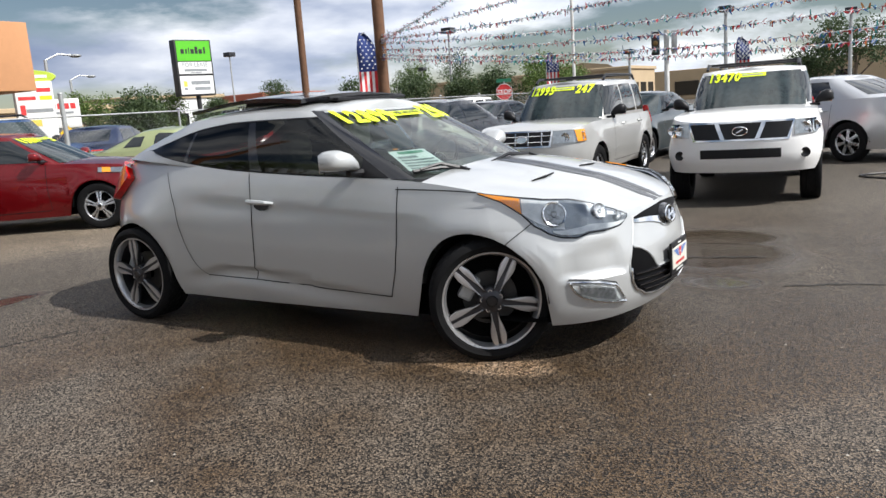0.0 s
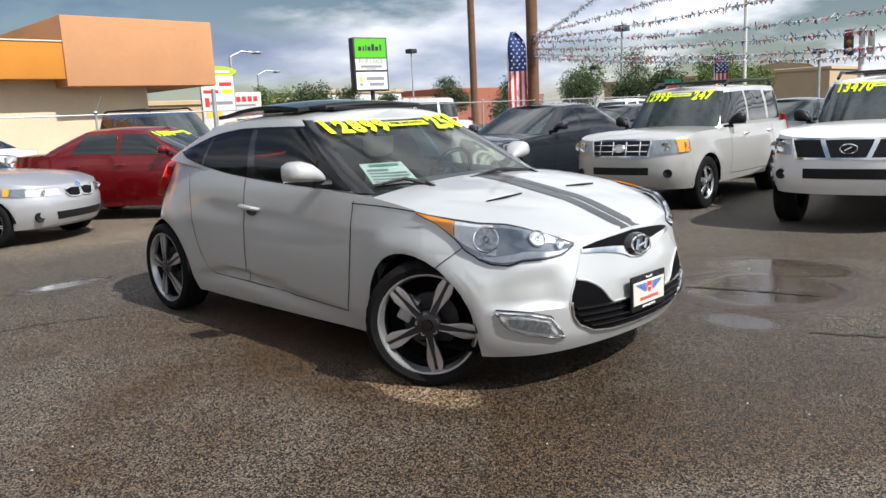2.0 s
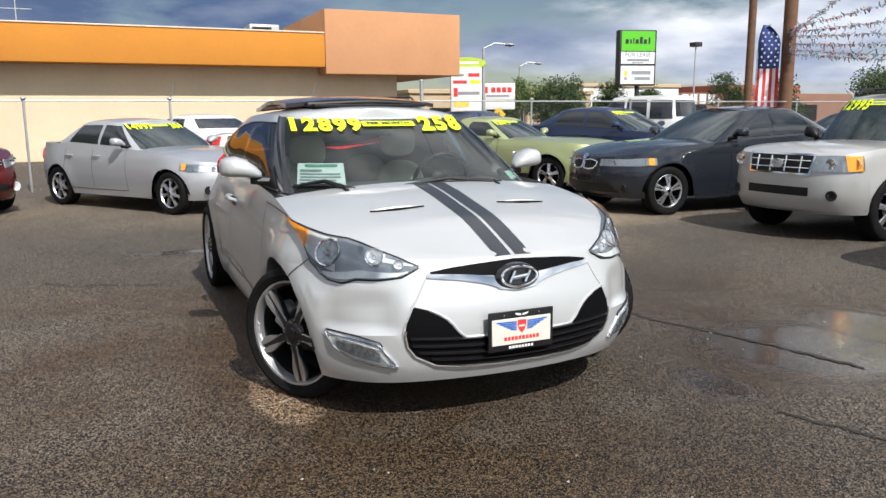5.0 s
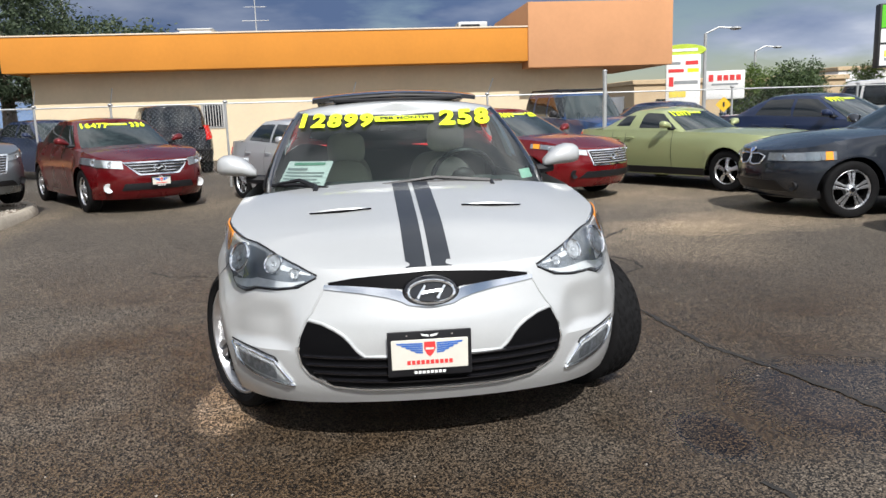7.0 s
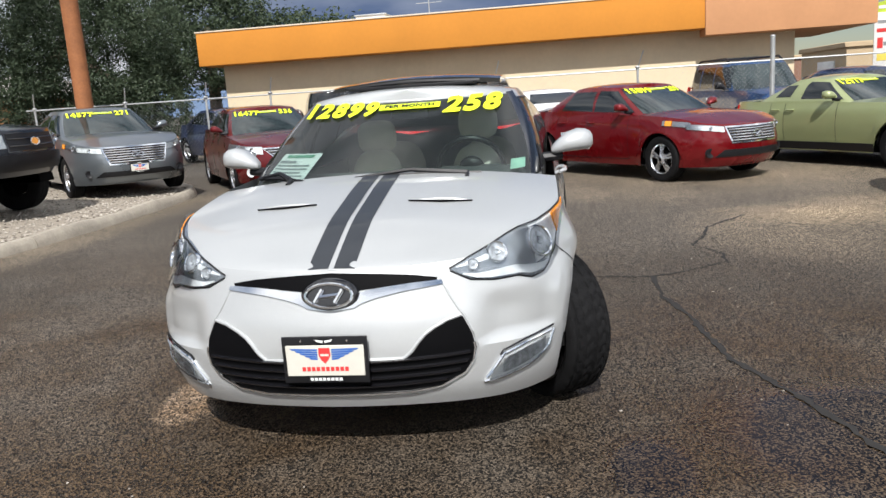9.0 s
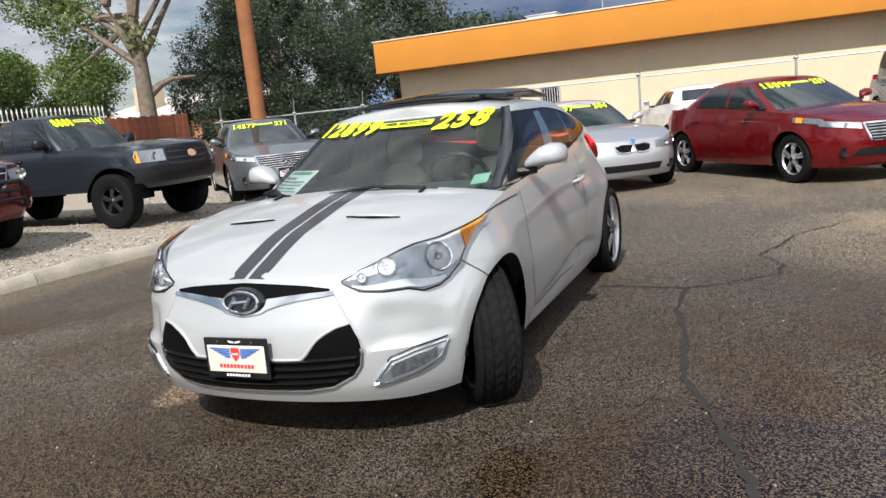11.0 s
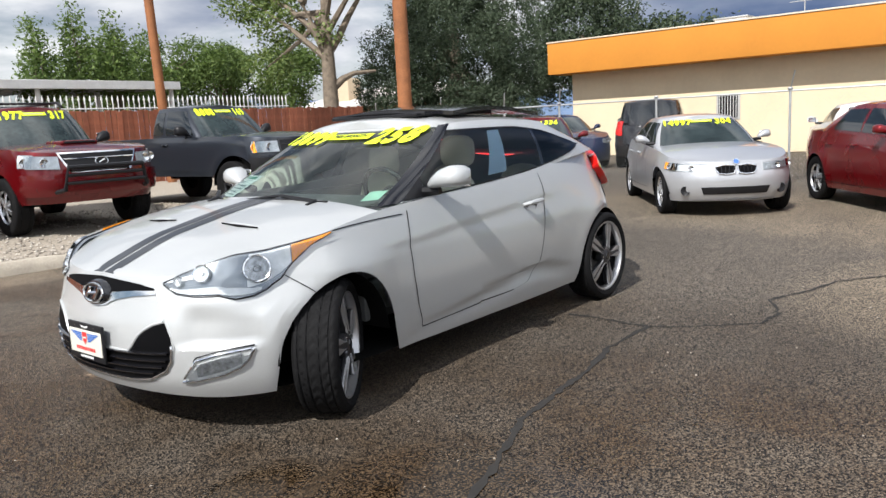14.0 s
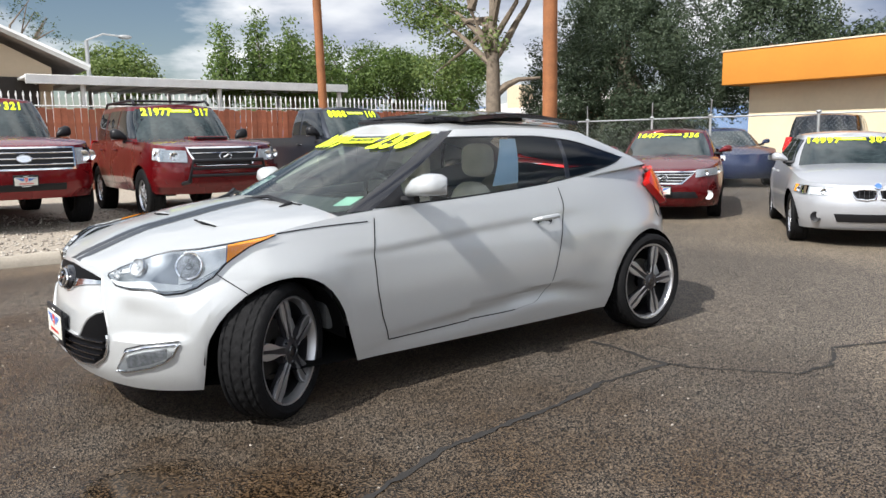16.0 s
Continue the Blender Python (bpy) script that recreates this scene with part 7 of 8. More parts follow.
for z in (0.55, 1.75):
    part("rail", rounded(26.4, 0.05, 0.09, 0.008, 1, (-2.45, -15.54, z)), WOOD, wf)
ip = thing("iron_picket_fence", "white spear-topped iron picket fence", "fence")
pk = Geo().tube([(0, 0, 0), (0, 0, 2.22)], 0.014, 6)
pk.tube([(0, 0, 2.20), (0, 0, 2.25), (0, 0, 2.36)], [0.012, 0.028, 0.002], 6)
pk_me = pk.mesh("picket")
pk_me.materials.append(surface("white_iron", (0.72, 0.72, 0.70), 0.5, var=0.12))
for k in range(120):
    o = new("picket", pk_me)
    o.parent = ip
    o.location = (-12.8 + 0.15 * k, -16.1, 0.18)
for z in (0.6, 2.2):
    part("rail", Geo().tube([(-12.9, -16.1, z), (5.2, -16.1, z)], 0.018, 6), pk_me.materials[0], ip)

cp = thing("carport", "long flat white metal carport roof on posts", "carport")
WM = surface("white_metal", (0.62, 0.62, 0.60), 0.55, var=0.15, scale=2)
part("roof", rounded(9.4, 5.0, 0.07, 0.01, 1, (-5.6, -20.6, 3.02)), WM, cp)
part("fascia", rounded(9.4, 0.05, 0.24, 0.01, 1, (-5.6, -18.08, 2.96)), WM, cp)
for x in (-10.1, -6.05, -2.3):
    for yy in (-18.3, -22.8):
        part("post", Geo().tube([(x, yy, 0.1), (x, yy, 3.0)], 0.07, 10), WM, cp)
for k in range(12):
    part("purlin", rounded(0.06, 4.8, 0.09, 0.008, 1, (-9.9 + 0.78 * k, -20.6, 2.93)), STEEL, cp)

TAN = stucco("tan_stucco", (0.50, 0.40, 0.28))
hs = thing("gabled_house", "tan stucco house with a white gable trim and shaded porch", "house")
g = Geo()
g.face([(-1.75, -19.2, 0.1), (5.5, -19.2, 0.1), (5.5, -19.2, 3.2), (1.9, -19.2, 5.2), (-1.75, -19.2, 3.35)])
g.face([(-1.75, -19.2, 0.1), (-1.75, -19.2, 3.35), (-1.75, -27, 3.35), (-1.75, -27, 0.1)])
part("wall", g, TAN, hs, smooth=False)
# near-black slab on the flat wall: the porch's shade as plain colour
part("porch_opening", rounded(2.3, 0.06, 1.15, 0.01, 1, (-0.25, -19.18, 2.5)), surface("porch_shade", (0.035, 0.03, 0.026), 0.9), hs)
g = Geo()
g.grid([[(-2.55, -18.7, 3.42), (-2.55, -27.4, 3.42)], [(1.9, -18.7, 5.42), (1.9, -27.4, 5.42)], [(6.2, -18.7, 3.42), (6.2, -27.4, 3.42)]])
g.grid([[(-2.55, -18.7, 3.28), (-2.55, -27.4, 3.28)], [(1.9, -18.7, 5.28), (1.9, -27.4, 5.28)], [(6.2, -18.7, 3.28), (6.2, -27.4, 3.28)]])
part("roof", g, surface("shingle_brown", (0.22, 0.18, 0.15), 0.9, var=0.25, scale=3, bump=0.4), hs, smooth=False)
part("gable_trim", Geo().tube([(-2.6, -18.68, 3.34), (1.9, -18.68, 5.34), (6.2, -18.68, 3.34)], 0.09, 4), WM, hs)
part("porch_post", rounded(0.3, 0.3, 2.6, 0.02, 1, (-1.55, -19.1, 1.4)), TAN, hs)

ad = thing("adobe_house", "orange-tan house with a pale low roof and a chimney", "house")
part("wall", rounded(9.0, 9.0, 2.6, 0.03, 1, (-30.0, -26.6, 1.3)), stucco("adobe_orange", (0.50, 0.24, 0.11)), ad)
g = Geo()
g.grid([[(-25.2, -31.4, 2.62), (-25.2, -21.6, 2.62)], [(-30.0, -29.5, 3.7), (-30.0, -23.5, 3.7)], [(-34.8, -31.4, 2.62), (-34.8, -21.6, 2.62)]])
g.face([(-25.2, -21.6, 2.62), (-30.0, -23.5, 3.7), (-34.8, -21.6, 2.62)])
part("roof", g, surface("pale_roof", (0.58, 0.54, 0.50), 0.8, var=0.12), ad, smooth=False)
part("roof_edge", rounded(9.8, 10.0, 0.14, 0.02, 1, (-30.0, -26.5, 2.58)), WM, ad)
part("chimney", rounded(1.0, 1.1, 2.3, 0.04, 2, (-27.0, -27.6, 3.0)), TAN, ad)
for y in (-24.2, -22.9):
    part("window", rounded(0.05, 0.7, 0.9, 0.01, 1, (-25.49, y, 1.55)), DARK_GLASS, ad)


# ---- trees ----
BARK = surface("bark", (0.17, 0.135, 0.10), 0.95, var=0.35, scale=6, bump=0.9, bump_scale=22)


def leaf_material(name, dark, light):
    m, n, l, b = nodes_of(name)
    gi = n.new("ShaderNodeNewGeometry")
    r = n.new("ShaderNodeValToRGB")
    r.color_ramp.elements[0].color, r.color_ramp.elements[1].color = (*dark, 1), (*light, 1)
    l.new(gi.outputs["Random Per Island"], r.inputs["Fac"])
    l.new(r.outputs["Color"], b.inputs["Base Color"])
    b.inputs["Roughness"].default_value = 0.6
    b.inputs["Subsurface Weight"].default_value = 0.0
    out = [k for k in n if k.type == "OUTPUT_MATERIAL"][0]
    tl = n.new("ShaderNodeBsdfTranslucent")
    l.new(r.outputs["Color"], tl.inputs["Color"])
    mx = n.new("ShaderNodeMixShader")
    mx.inputs["Fac"].default_value = 0.3
    l.new(b.outputs["BSDF"], mx.inputs[1])
    l.new(tl.outputs["BSDF"], mx.inputs[2])
    l.new(mx.outputs["Shader"], out.inputs["Surface"])
    return m


JUNIPER = leaf_material("juniper_leaf", (0.024, 0.042, 0.020), (0.078, 0.108, 0.058))
ELM = leaf_material("elm_leaf", (0.050, 0.095, 0.018), (0.15, 0.215, 0.05))
COTTON = leaf_material("cottonwood_leaf", (0.07, 0.12, 0.025), (0.22, 0.28, 0.08))
FAR_GREEN = leaf_material("far_leaf", (0.025, 0.05, 0.018), (0.085, 0.125, 0.045))


def tree(name, label, base, height, trunk_r, clumps, n_leaf, leaf, mat, seed, limbs=6, flat=0.8, lean=(0, 0), group="trees", fork=0.15, skin=0.25):
    """clumps: (dx, dy, z, rx, ry, rz) ovals about the base, filled with small tufts of leaves."""
    rng = random.Random(seed)
    ob = thing(name, label, "tree", group)
    bx, by = base
    tk = Geo()
    top = Vector((bx + lean[0], by + lean[1], height * 0.62))
    pts = [Vector((bx, by, -0.1)), Vector((bx + lean[0] * 0.2, by + lean[1] * 0.2, height * 0.2)), Vector((bx + lean[0] * 0.6, by + lean[1] * 0.6, height * 0.42)), top]
    tk.tube(pts, [trunk_r * 1.25, trunk_r, trunk_r * 0.8, trunk_r * 0.45], 10)
    part("trunk", tk, BARK, ob)
    for k in range(limbs):
        c = clumps[k % len(clumps)]
        end = Vector((bx + c[0] + rng.uniform(-0.4, 0.4) * c[3], by + c[1] + rng.uniform(-0.4, 0.4) * c[4], c[2] + rng.uniform(-0.2, 0.4) * c[5]))
        st = pts[1].lerp(pts[3], rng.uniform(fork, 0.95))
        mid = st.lerp(end, 0.5) + Vector((rng.uniform(-0.3, 0.3), rng.uniform(-0.3, 0.3), rng.uniform(0.0, 0.4)))
        part("limb", Geo().tube([st, mid, end], [trunk_r * 0.45, trunk_r * 0.28, trunk_r * 0.08], 6), BARK, ob)
    vol = [c[3] * c[4] * c[5] for c in clumps]
    g = Geo()
    V, F = g.v, g.f
    per = 12
    for c, v in zip(clumps, vol):
        tufts = int(n_leaf / per * v / sum(vol))
        for _ in range(tufts):
            a, u = rng.uniform(0, 2 * math.pi), rng.uniform(-1, 1)
            q = math.sqrt(1 - u * u)
            rad = rng.uniform(skin, 1.0) ** 0.45 * (1 + 0.18 * noise.noise(Vector((a * 2.0, u * 3.0, seed))) * 2)
            cx, cy, cz = bx + c[0] + c[3] * rad * q * math.cos(a), by + c[1] + c[4] * rad * q * math.sin(a), c[2] + c[5] * rad * u
            for _ in range(per):
                x, y, z = cx + rng.gauss(0, leaf * 1.9), cy + rng.gauss(0, leaf * 1.9), cz + rng.gauss(0, leaf * 1.5)
                s = leaf * rng.uniform(0.5, 1.15)
                d1 = Vector((rng.gauss(0, 1), rng.gauss(0, 1), rng.gauss(0, 1) * flat)).normalized()
                d2 = d1.cross(Vector((rng.gauss(0, 1), rng.gauss(0, 1), rng.gauss(0, 1)))).normalized()
                k = len(V)
                V.append((x - d1.x * s, y - d1.y * s, z - d1.z * s))
                V.append((x + d2.x * s * 0.45, y + d2.y * s * 0.45, z + d2.z * s * 0.45))
                V.append((x + d1.x * s, y + d1.y * s, z + d1.z * s))
                V.append((x - d2.x * s * 0.45, y - d2.y * s * 0.45, z - d2.z * s * 0.45))
                F.append((k, k + 1, k + 2, k + 3))
    part("crown", g, mat, ob, smooth=False, weld=False)
    return ob


def envelope(seed, n, R, z0, z1, r0, r1):
    """Clumps spread over the skin of a tall rounded crown."""
    rng = random.Random(seed)
    out = []
    for k in range(n):
        f = (k + rng.random()) / n
        a = 2.399963 * k + rng.uniform(-0.3, 0.3)
        rad = R * (1 - abs(2 * f - 0.72) ** 2.2 * 0.62) * rng.uniform(0.72, 1.0) * (0.55 if f > 0.93 else 1)
        r = rng.uniform(r0, r1)
        out.append((rad * math.cos(a), rad * math.sin(a), z0 + (z1 - z0) * f, r, r, r * rng.uniform(0.7, 0.95)))
    return out


def ovals(seed, n, spread, z0, z1, r0, r1):
    rng = random.Random(seed)
    return [(rng.uniform(-1, 1) * spread, rng.uniform(-1, 1) * spread, rng.uniform(z0, z1), rng.uniform(r0, r1), rng.uniform(r0, r1), rng.uniform(r0, r1) * 0.9) for _ in range(n)]


tree("juniper_tree", "large dense dark green juniper beside the store", (-21.2, -15.6), 8.5, 0.35, envelope(1, 74, 3.5, 0.9, 7.9, 0.55, 1.0) + [(0, 0, 3.6, 2.3, 2.3, 2.8), (0.6, 2.6, 1.5, 1.3, 1.5, 1.3)], 190000, 0.058, JUNIPER, 11, 8, skin=0.72)
tree("juniper_tree", "dark green juniper standing behind the store roof", (-31.0, -15.2), 8.6, 0.3, envelope(2, 40, 2.9, 2.4, 8.0, 0.6, 1.1), 40000, 0.10, JUNIPER, 12, 5, skin=0.7)
tree("juniper_tree", "low dark green juniper behind the store roof", (-33.0, -10.6), 6.2, 0.25, ovals(3, 6, 2.0, 3.4, 5.4, 0.8, 1.3), 9000, 0.13, JUNIPER, 13, 4)
cottonwood = tree("cottonwood_tree", "old cottonwood with bare forked limbs and sparse leaves", (-16.2, -17.6), 9.5, 0.30,
     [(-0.4, -2.9, 5.6, 1.2, 1.3, 1.0), (0.2, -4.0, 6.6, 1.3, 1.4, 1.0), (0.0, 0.2, 4.9, 0.55, 0.6, 0.7), (0.2, 2.4, 6.9, 1.2, 1.6, 0.7), (0.0, -1.2, 8.2, 1.6, 1.8, 0.9), (0.0, -3.3, 4.0, 0.9, 1.2, 0.8), (0.3, 1.3, 8.0, 1.2, 1.4, 0.8)], 13000, 0.095, COTTON, 21, 9, fork=0.5)
for line in (((0, 4.0), (-0.45, 5.0), (-0.80, 5.9), (-1.06, 6.9)), ((0, 4.1), (0.45, 4.7), (0.85, 5.4), (1.25, 6.0), (1.6, 6.8)), ((0.0, 2.8), (0.5, 3.2), (0.95, 3.4), (1.75, 3.45)), ((-0.8, 5.9), (-0.55, 6.6), (-0.6, 7.4))):
    n_ = len(line) - 1
    part("limb", Geo().tube([Vector((-16.2 - 0.78 * d, -17.6 + 0.6 * d, z)) for d, z in line], [0.17 * (1 - 0.72 * k / n_) for k in range(n_ + 1)], 8), BARK, cottonwood)
for i, (x, y, h, sd) in enumerate(((-11.6, -24.5, 5.2, 31), (-14.4, -25.5, 5.9, 32), (-17.6, -25.5, 5.6, 33), (-20.8, -25.0, 5.8, 34), (-24.0, -34.0, 6.8, 35))):
    tree("elm_tree", "broad mid-green elm behind the fence", (x, y), h, 0.16, ovals(sd, 11, 1.7, h * 0.42, h * 0.86, 0.55, 1.05), 12000, 0.085, ELM, sd, 6)
for x, y, h, sd in ((-7.0, -20.0, 4.7, 41), (-8.3, -20.3, 5.2, 42), (-9.4, -20.1, 5.0, 43)):
    tree("young_tree", "slim young tree with feathery upright crown", (x, y), h, 0.055, [(0.02 * k, 0, h * (0.62 + 0.075 * k), 0.62 - 0.08 * k, 0.62 - 0.08 * k, 0.42) for k in range(6)], 3600, 0.075, ELM, sd, 8)
tree("round_tree", "bright green rounded tree beyond the carport", (-6.7, -31.0), 5.4, 0.14, ovals(51, 8, 1.3, 3.4, 4.7, 0.6, 0.95), 9000, 0.09, COTTON, 51, 5)
tree("bare_tree", "half-bare tree with thin twigs behind the house", (-2.2, -29.0), 7.4, 0.16, ovals(52, 9, 1.8, 4.6, 7.0, 0.6, 1.0), 1500, 0.06, FAR_GREEN, 52, 26)
for x, y, h, w, sd in ((-24.2, 16.6, 3.0, 1.0, 61), (-25.0, 18.2, 2.9, 0.8, 62), (-31.5, 19.5, 3.0, 1.1, 63), (-28.6, 25.0, 2.9, 0.7, 64), (-34.0, 36.0, 4.2, 1.2, 65), (-31.0, 48.0, 5.0, 1.8, 66), (-26.0, 48.5, 5.2, 2.0, 67), (-18.0, 33.0, 3.0, 0.9, 68), (-15.0, 40.0, 4.0, 1.4, 69), (1.0, 34.0, 3.9, 1.5, 70), (-0.6, 35.0, 3.6, 1.2, 71), (-12.0, 31.5, 3.4, 1.3, 72), (-14.5, 31.0, 3.2, 1.1, 73), (3.5, 42.0, 3.4, 1.3, 74), (-34.0, 27.0, 3.4, 1.0, 75), (-20.0, 31.5, 3.6, 1.2, 76), (-17.2, 22.6, 2.7, 0.8, 77)):
    tree("street_tree", "small leafy street tree beyond the lot", (x, y), h, 0.09, ovals(sd, 7, w * 0.75, h * 0.45, h * 0.82, w * 0.45, w * 0.75), 6000, 0.075, FAR_GREEN if sd % 3 else ELM, sd, 5, group="street trees")


# ---- poles, lamps and signs ----
POLE = surface("brown_pole", (0.13, 0.064, 0.034), 0.85, var=0.3, scale=4, bump=0.3, bump_scale=30)
RUST = surface("rusty_pole", (0.25, 0.095, 0.034), 0.8, var=0.3, scale=3, bump=0.25, bump_scale=30)


def pole(name, label, x, y, h, r, mat, top=(0, 0)):
    ob = thing(name, label, "pole", "poles")
    part("shaft", Geo().tube([(x, y, -0.05), (x + top[0] * 0.5, y + top[1] * 0.5, h / 2), (x + top[0], y + top[1], h)], [r, r * 0.95, r * 0.85], 14), mat, ob)
    part("collar", Geo().lathe([(r * 1.25, 0.0), (r * 1.25, 0.12), (r * 1.02, 0.16)], 14, "z"), mat, ob).location = (x, y, 0)
    return ob


pole("utility_pole", "brown wooden pole that carries the bunting", -10.85, 15.7, 10.5, 0.18, POLE)
pole("utility_pole", "thin brown pole beyond the fence", -26.8, 30.5, 15, 0.21, POLE)
pole("utility_pole", "orange-brown steel pole beside the gravel strip", -9.9, -8.5, 9.5, 0.17, RUST)
pole("utility_pole", "brown leaning pole behind the trucks", -7.55, -14.65, 9.5, 0.12, RUST, (0.25, -0.05))


def street_lamp(x, y, h, label, arm=(0, 0), box=False, k=1.0):
    ob = thing("street_lamp", label, "lamp", "street lamps")
    part("shaft", Geo().tube([(x, y, 0), (x, y, h)], [0.09, 0.06], 8), STEEL, ob)
    if box:
        part("head", rounded(0.45 * k, 0.45 * k, 0.22 * k, 0.03, 2, (x, y, h + 0.11 * k - 0.06)), ALLOY_DARK, ob)
        part("lens", rounded(0.34 * k, 0.34 * k, 0.02, 0.005, 1, (x, y, h - 0.065)), LAMP_GLASS, ob)
    else:
        part("arm", Geo().tube([(x, y, h), (x + arm[0] * 0.5, y + arm[1] * 0.5, h + 0.22), (x + arm[0], y + arm[1], h + 0.18)], 0.035, 6), STEEL, ob)
        part("head", ellipsoid((x + arm[0] * 1.15, y + arm[1] * 1.15, h + 0.16), (0.22, 0.22, 0.07), 12, 8), STEEL, ob)
    return ob


street_lamp(-52.5, 49.8, 7.4, "grey parking-lot lamp with a box head", box=True, k=1.8)
street_lamp(-20.1, 35.7, 5.5, "tall grey parking-lot lamp with a box head", box=True, k=1.4)
street_lamp(-3.0, 27.2, 4.1, "grey parking-lot lamp with a box head", box=True)
street_lamp(0.9, 32.0, 3.9, "grey parking-lot lamp with a box head", box=True)
street_lamp(-24.3, 13.3, 4.0, "grey street lamp with a curved arm", (0.2, 0.95))
street_lamp(-33.0, 20.0, 3.9, "grey street lamp with a curved arm", (0.2, 0.9))
street_lamp(-3.5, -22.6, 4.55, "grey street lamp with a curved arm behind the carport", (-1.0, 0.1))
street_lamp(-33.0, -13.2, 7.6, "grey roof-high lamp mast with twin arms", (0.3, 1.0))
street_lamp(-25.2, 40.6, 3.8, "grey parking-lot lamp with a box head", box=True)
street_lamp(-9.2, 35.0, 3.3, "grey parking-lot lamp with a box head", box=True)
tp = thing("flag_mast", "tall thin white mast", "pole", "poles")
part("shaft", Geo().tube([(-7.6, 23.3, 0), (-7.6, 23.3, 13)], 0.06, 8), WM, tp)

SIGN_GREEN = surface("sign_green", (0.10, 0.50, 0.02), 0.4, var=0.05)
SIGN_WHITE = surface("sign_white", (0.76, 0.77, 0.76), 0.4, var=0.04)
SIGN_DARK = surface("sign_dark", (0.02, 0.02, 0.022), 0.5)
sg_m = pose(-32.2, 27.2, 0, 0, 0, -14) @ Matrix.Scale(1.38, 4)
sign = thing("pole_sign", "green and white panel sign in a black cabinet", "sign", m=sg_m)
part("cabinet", rounded(0.42, 1.62, 2.26, 0.02, 2, (0, 0, 3.22)), SIGN_DARK, sign)
part("pole", Geo().tube([(0, 0.1, 0), (0, 0.1, 2.2)], 0.10, 10), SIGN_DARK, sign)


def words(parent, s, x, y, z, size, mat, bold=0.0):
    me = text_mesh(s, size, lambda a, b: Vector((x, y + a, z + b)), bold)
    return part("lettering", me, mat, parent, s.lower() + " lettering")


def slab(parent, nm, x, y, z, w, h, mat, t=0.01):
    return part(nm, rounded(t, w, h, t * 0.3, 1, (x, y, z)), mat, parent)


p = slab(sign, "green_panel", 0.222, 0, 3.90, 1.48, 0.80, SIGN_GREEN)
for k, (yy, w, h) in enumerate(((-0.50, 0.14, 0.18), (-0.33, 0.07, 0.18), (-0.21, 0.05, 0.24), (-0.06, 0.14, 0.18), (0.12, 0.13, 0.28), (0.30, 0.14, 0.18), (0.48, 0.08, 0.26))):
    slab(p, "dark_shape", 0.231, yy, 3.88 + (h - 0.18) / 2, w, h, SIGN_DARK, 0.006)
p = slab(sign, "white_panel", 0.222, 0, 3.22, 1.48, 0.48, SIGN_WHITE)
words(p, "FOR LEASE", 0.230, 0, 3.34, 0.24, PRINT_GREY, 0.004)
slab(p, "bar", 0.229, 0, 3.13, 1.0, 0.10, PRINT_GREY, 0.005)
slab(p, "bar", 0.229, 0, 3.03, 0.5, 0.04, PRINT_GREY, 0.005)
p = slab(sign, "white_panel", 0.222, 0, 2.53, 1.48, 0.74, SIGN_WHITE)
slab(p, "bar", 0.229, 0.16, 2.62, 0.85, 0.15, PRINT_GREY, 0.005)
slab(p, "bar", 0.229, 0.22, 2.38, 0.70, 0.13, PRINT_GREY, 0.005)
slab(p, "yellow_shape", 0.229, -0.52, 2.58, 0.16, 0.22, surface("sign_yellow", (0.75, 0.60, 0.10), 0.5), 0.005)
slab(p, "dark_shape", 0.229, -0.52, 2.38, 0.14, 0.10, PRINT_GREY, 0.005)

py_m = pose(-23.2, 11.95, 0, 0, 0, -22)
pylon = thing("pylon_sign", "white tenant pylon sign with a green oval top", "sign", m=py_m)
part("column", rounded(0.5, 1.22, 2.2, 0.05, 2, (0, 0, 2.05)), SIGN_WHITE, pylon)
for s in (-1, 1):
    part("leg", rounded(0.5, 0.26, 1.05, 0.05, 2, (0, s * 0.48, 0.50)), SIGN_WHITE, pylon)
ov = Geo().lathe([(0.0, 0.12), (0.95, 0.12), (1.0, 0.08), (1.0, -0.08), (0.95, -0.12), (0.0, -0.12)], 28, "x")
ov.v = [(v[0], v[1] * 0.80, 3.30 + v[2] * 0.24) for v in ov.v]
part("oval_top", ov, surface("lime_sign", (0.42, 0.55, 0.05), 0.45), pylon)
slab(pylon, "bar", 0.13, 0, 3.32, 1.0, 0.10, SIGN_WHITE, 0.01)
for z, yy, w, h, mt in ((2.85, -0.3, 0.4, 0.10, PRINT_GREY), (2.85, 0.3, 0.45, 0.14, PRINT_RED), (2.58, -0.25, 0.55, 0.12, PRINT_RED), (2.58, 0.35, 0.4, 0.14, NEON), (2.15, 0.1, 0.85, 0.12, PRINT_GREY), (2.18, -0.42, 0.16, 0.34, PRINT_RED), (1.72, -0.2, 0.6, 0.22, surface("sign_yellow", (0.75, 0.60, 0.10), 0.5))):
    slab(pylon, "tenant_bar", 0.256, yy, z, w, h, mt, 0.008)

ts = thing("store_sign", "white roadside sign with a red lettered bar", "sign", m=pose(-28.3, 16.1, 0, 0, 0, -24))
part("panel", rounded(0.3, 1.65, 0.78, 0.03, 2, (0, 0, 2.38)), SIGN_WHITE, ts)
part("lower_panel", rounded(0.3, 1.65, 0.42, 0.03, 2, (0, 0, 1.75)), SIGN_WHITE, ts)
part("post", Geo().tube([(0, 0, 0), (0, 0, 1.6)], 0.12, 8), STEEL, ts)
for k in range(4):
    slab(ts, "red_shape", 0.156, -0.22 + 0.26 * k, 2.46, 0.20, 0.24, PRINT_RED, 0.01)
slab(ts, "shield", 0.156, -0.58, 2.46, 0.2, 0.3, PRINT_RED, 0.01)
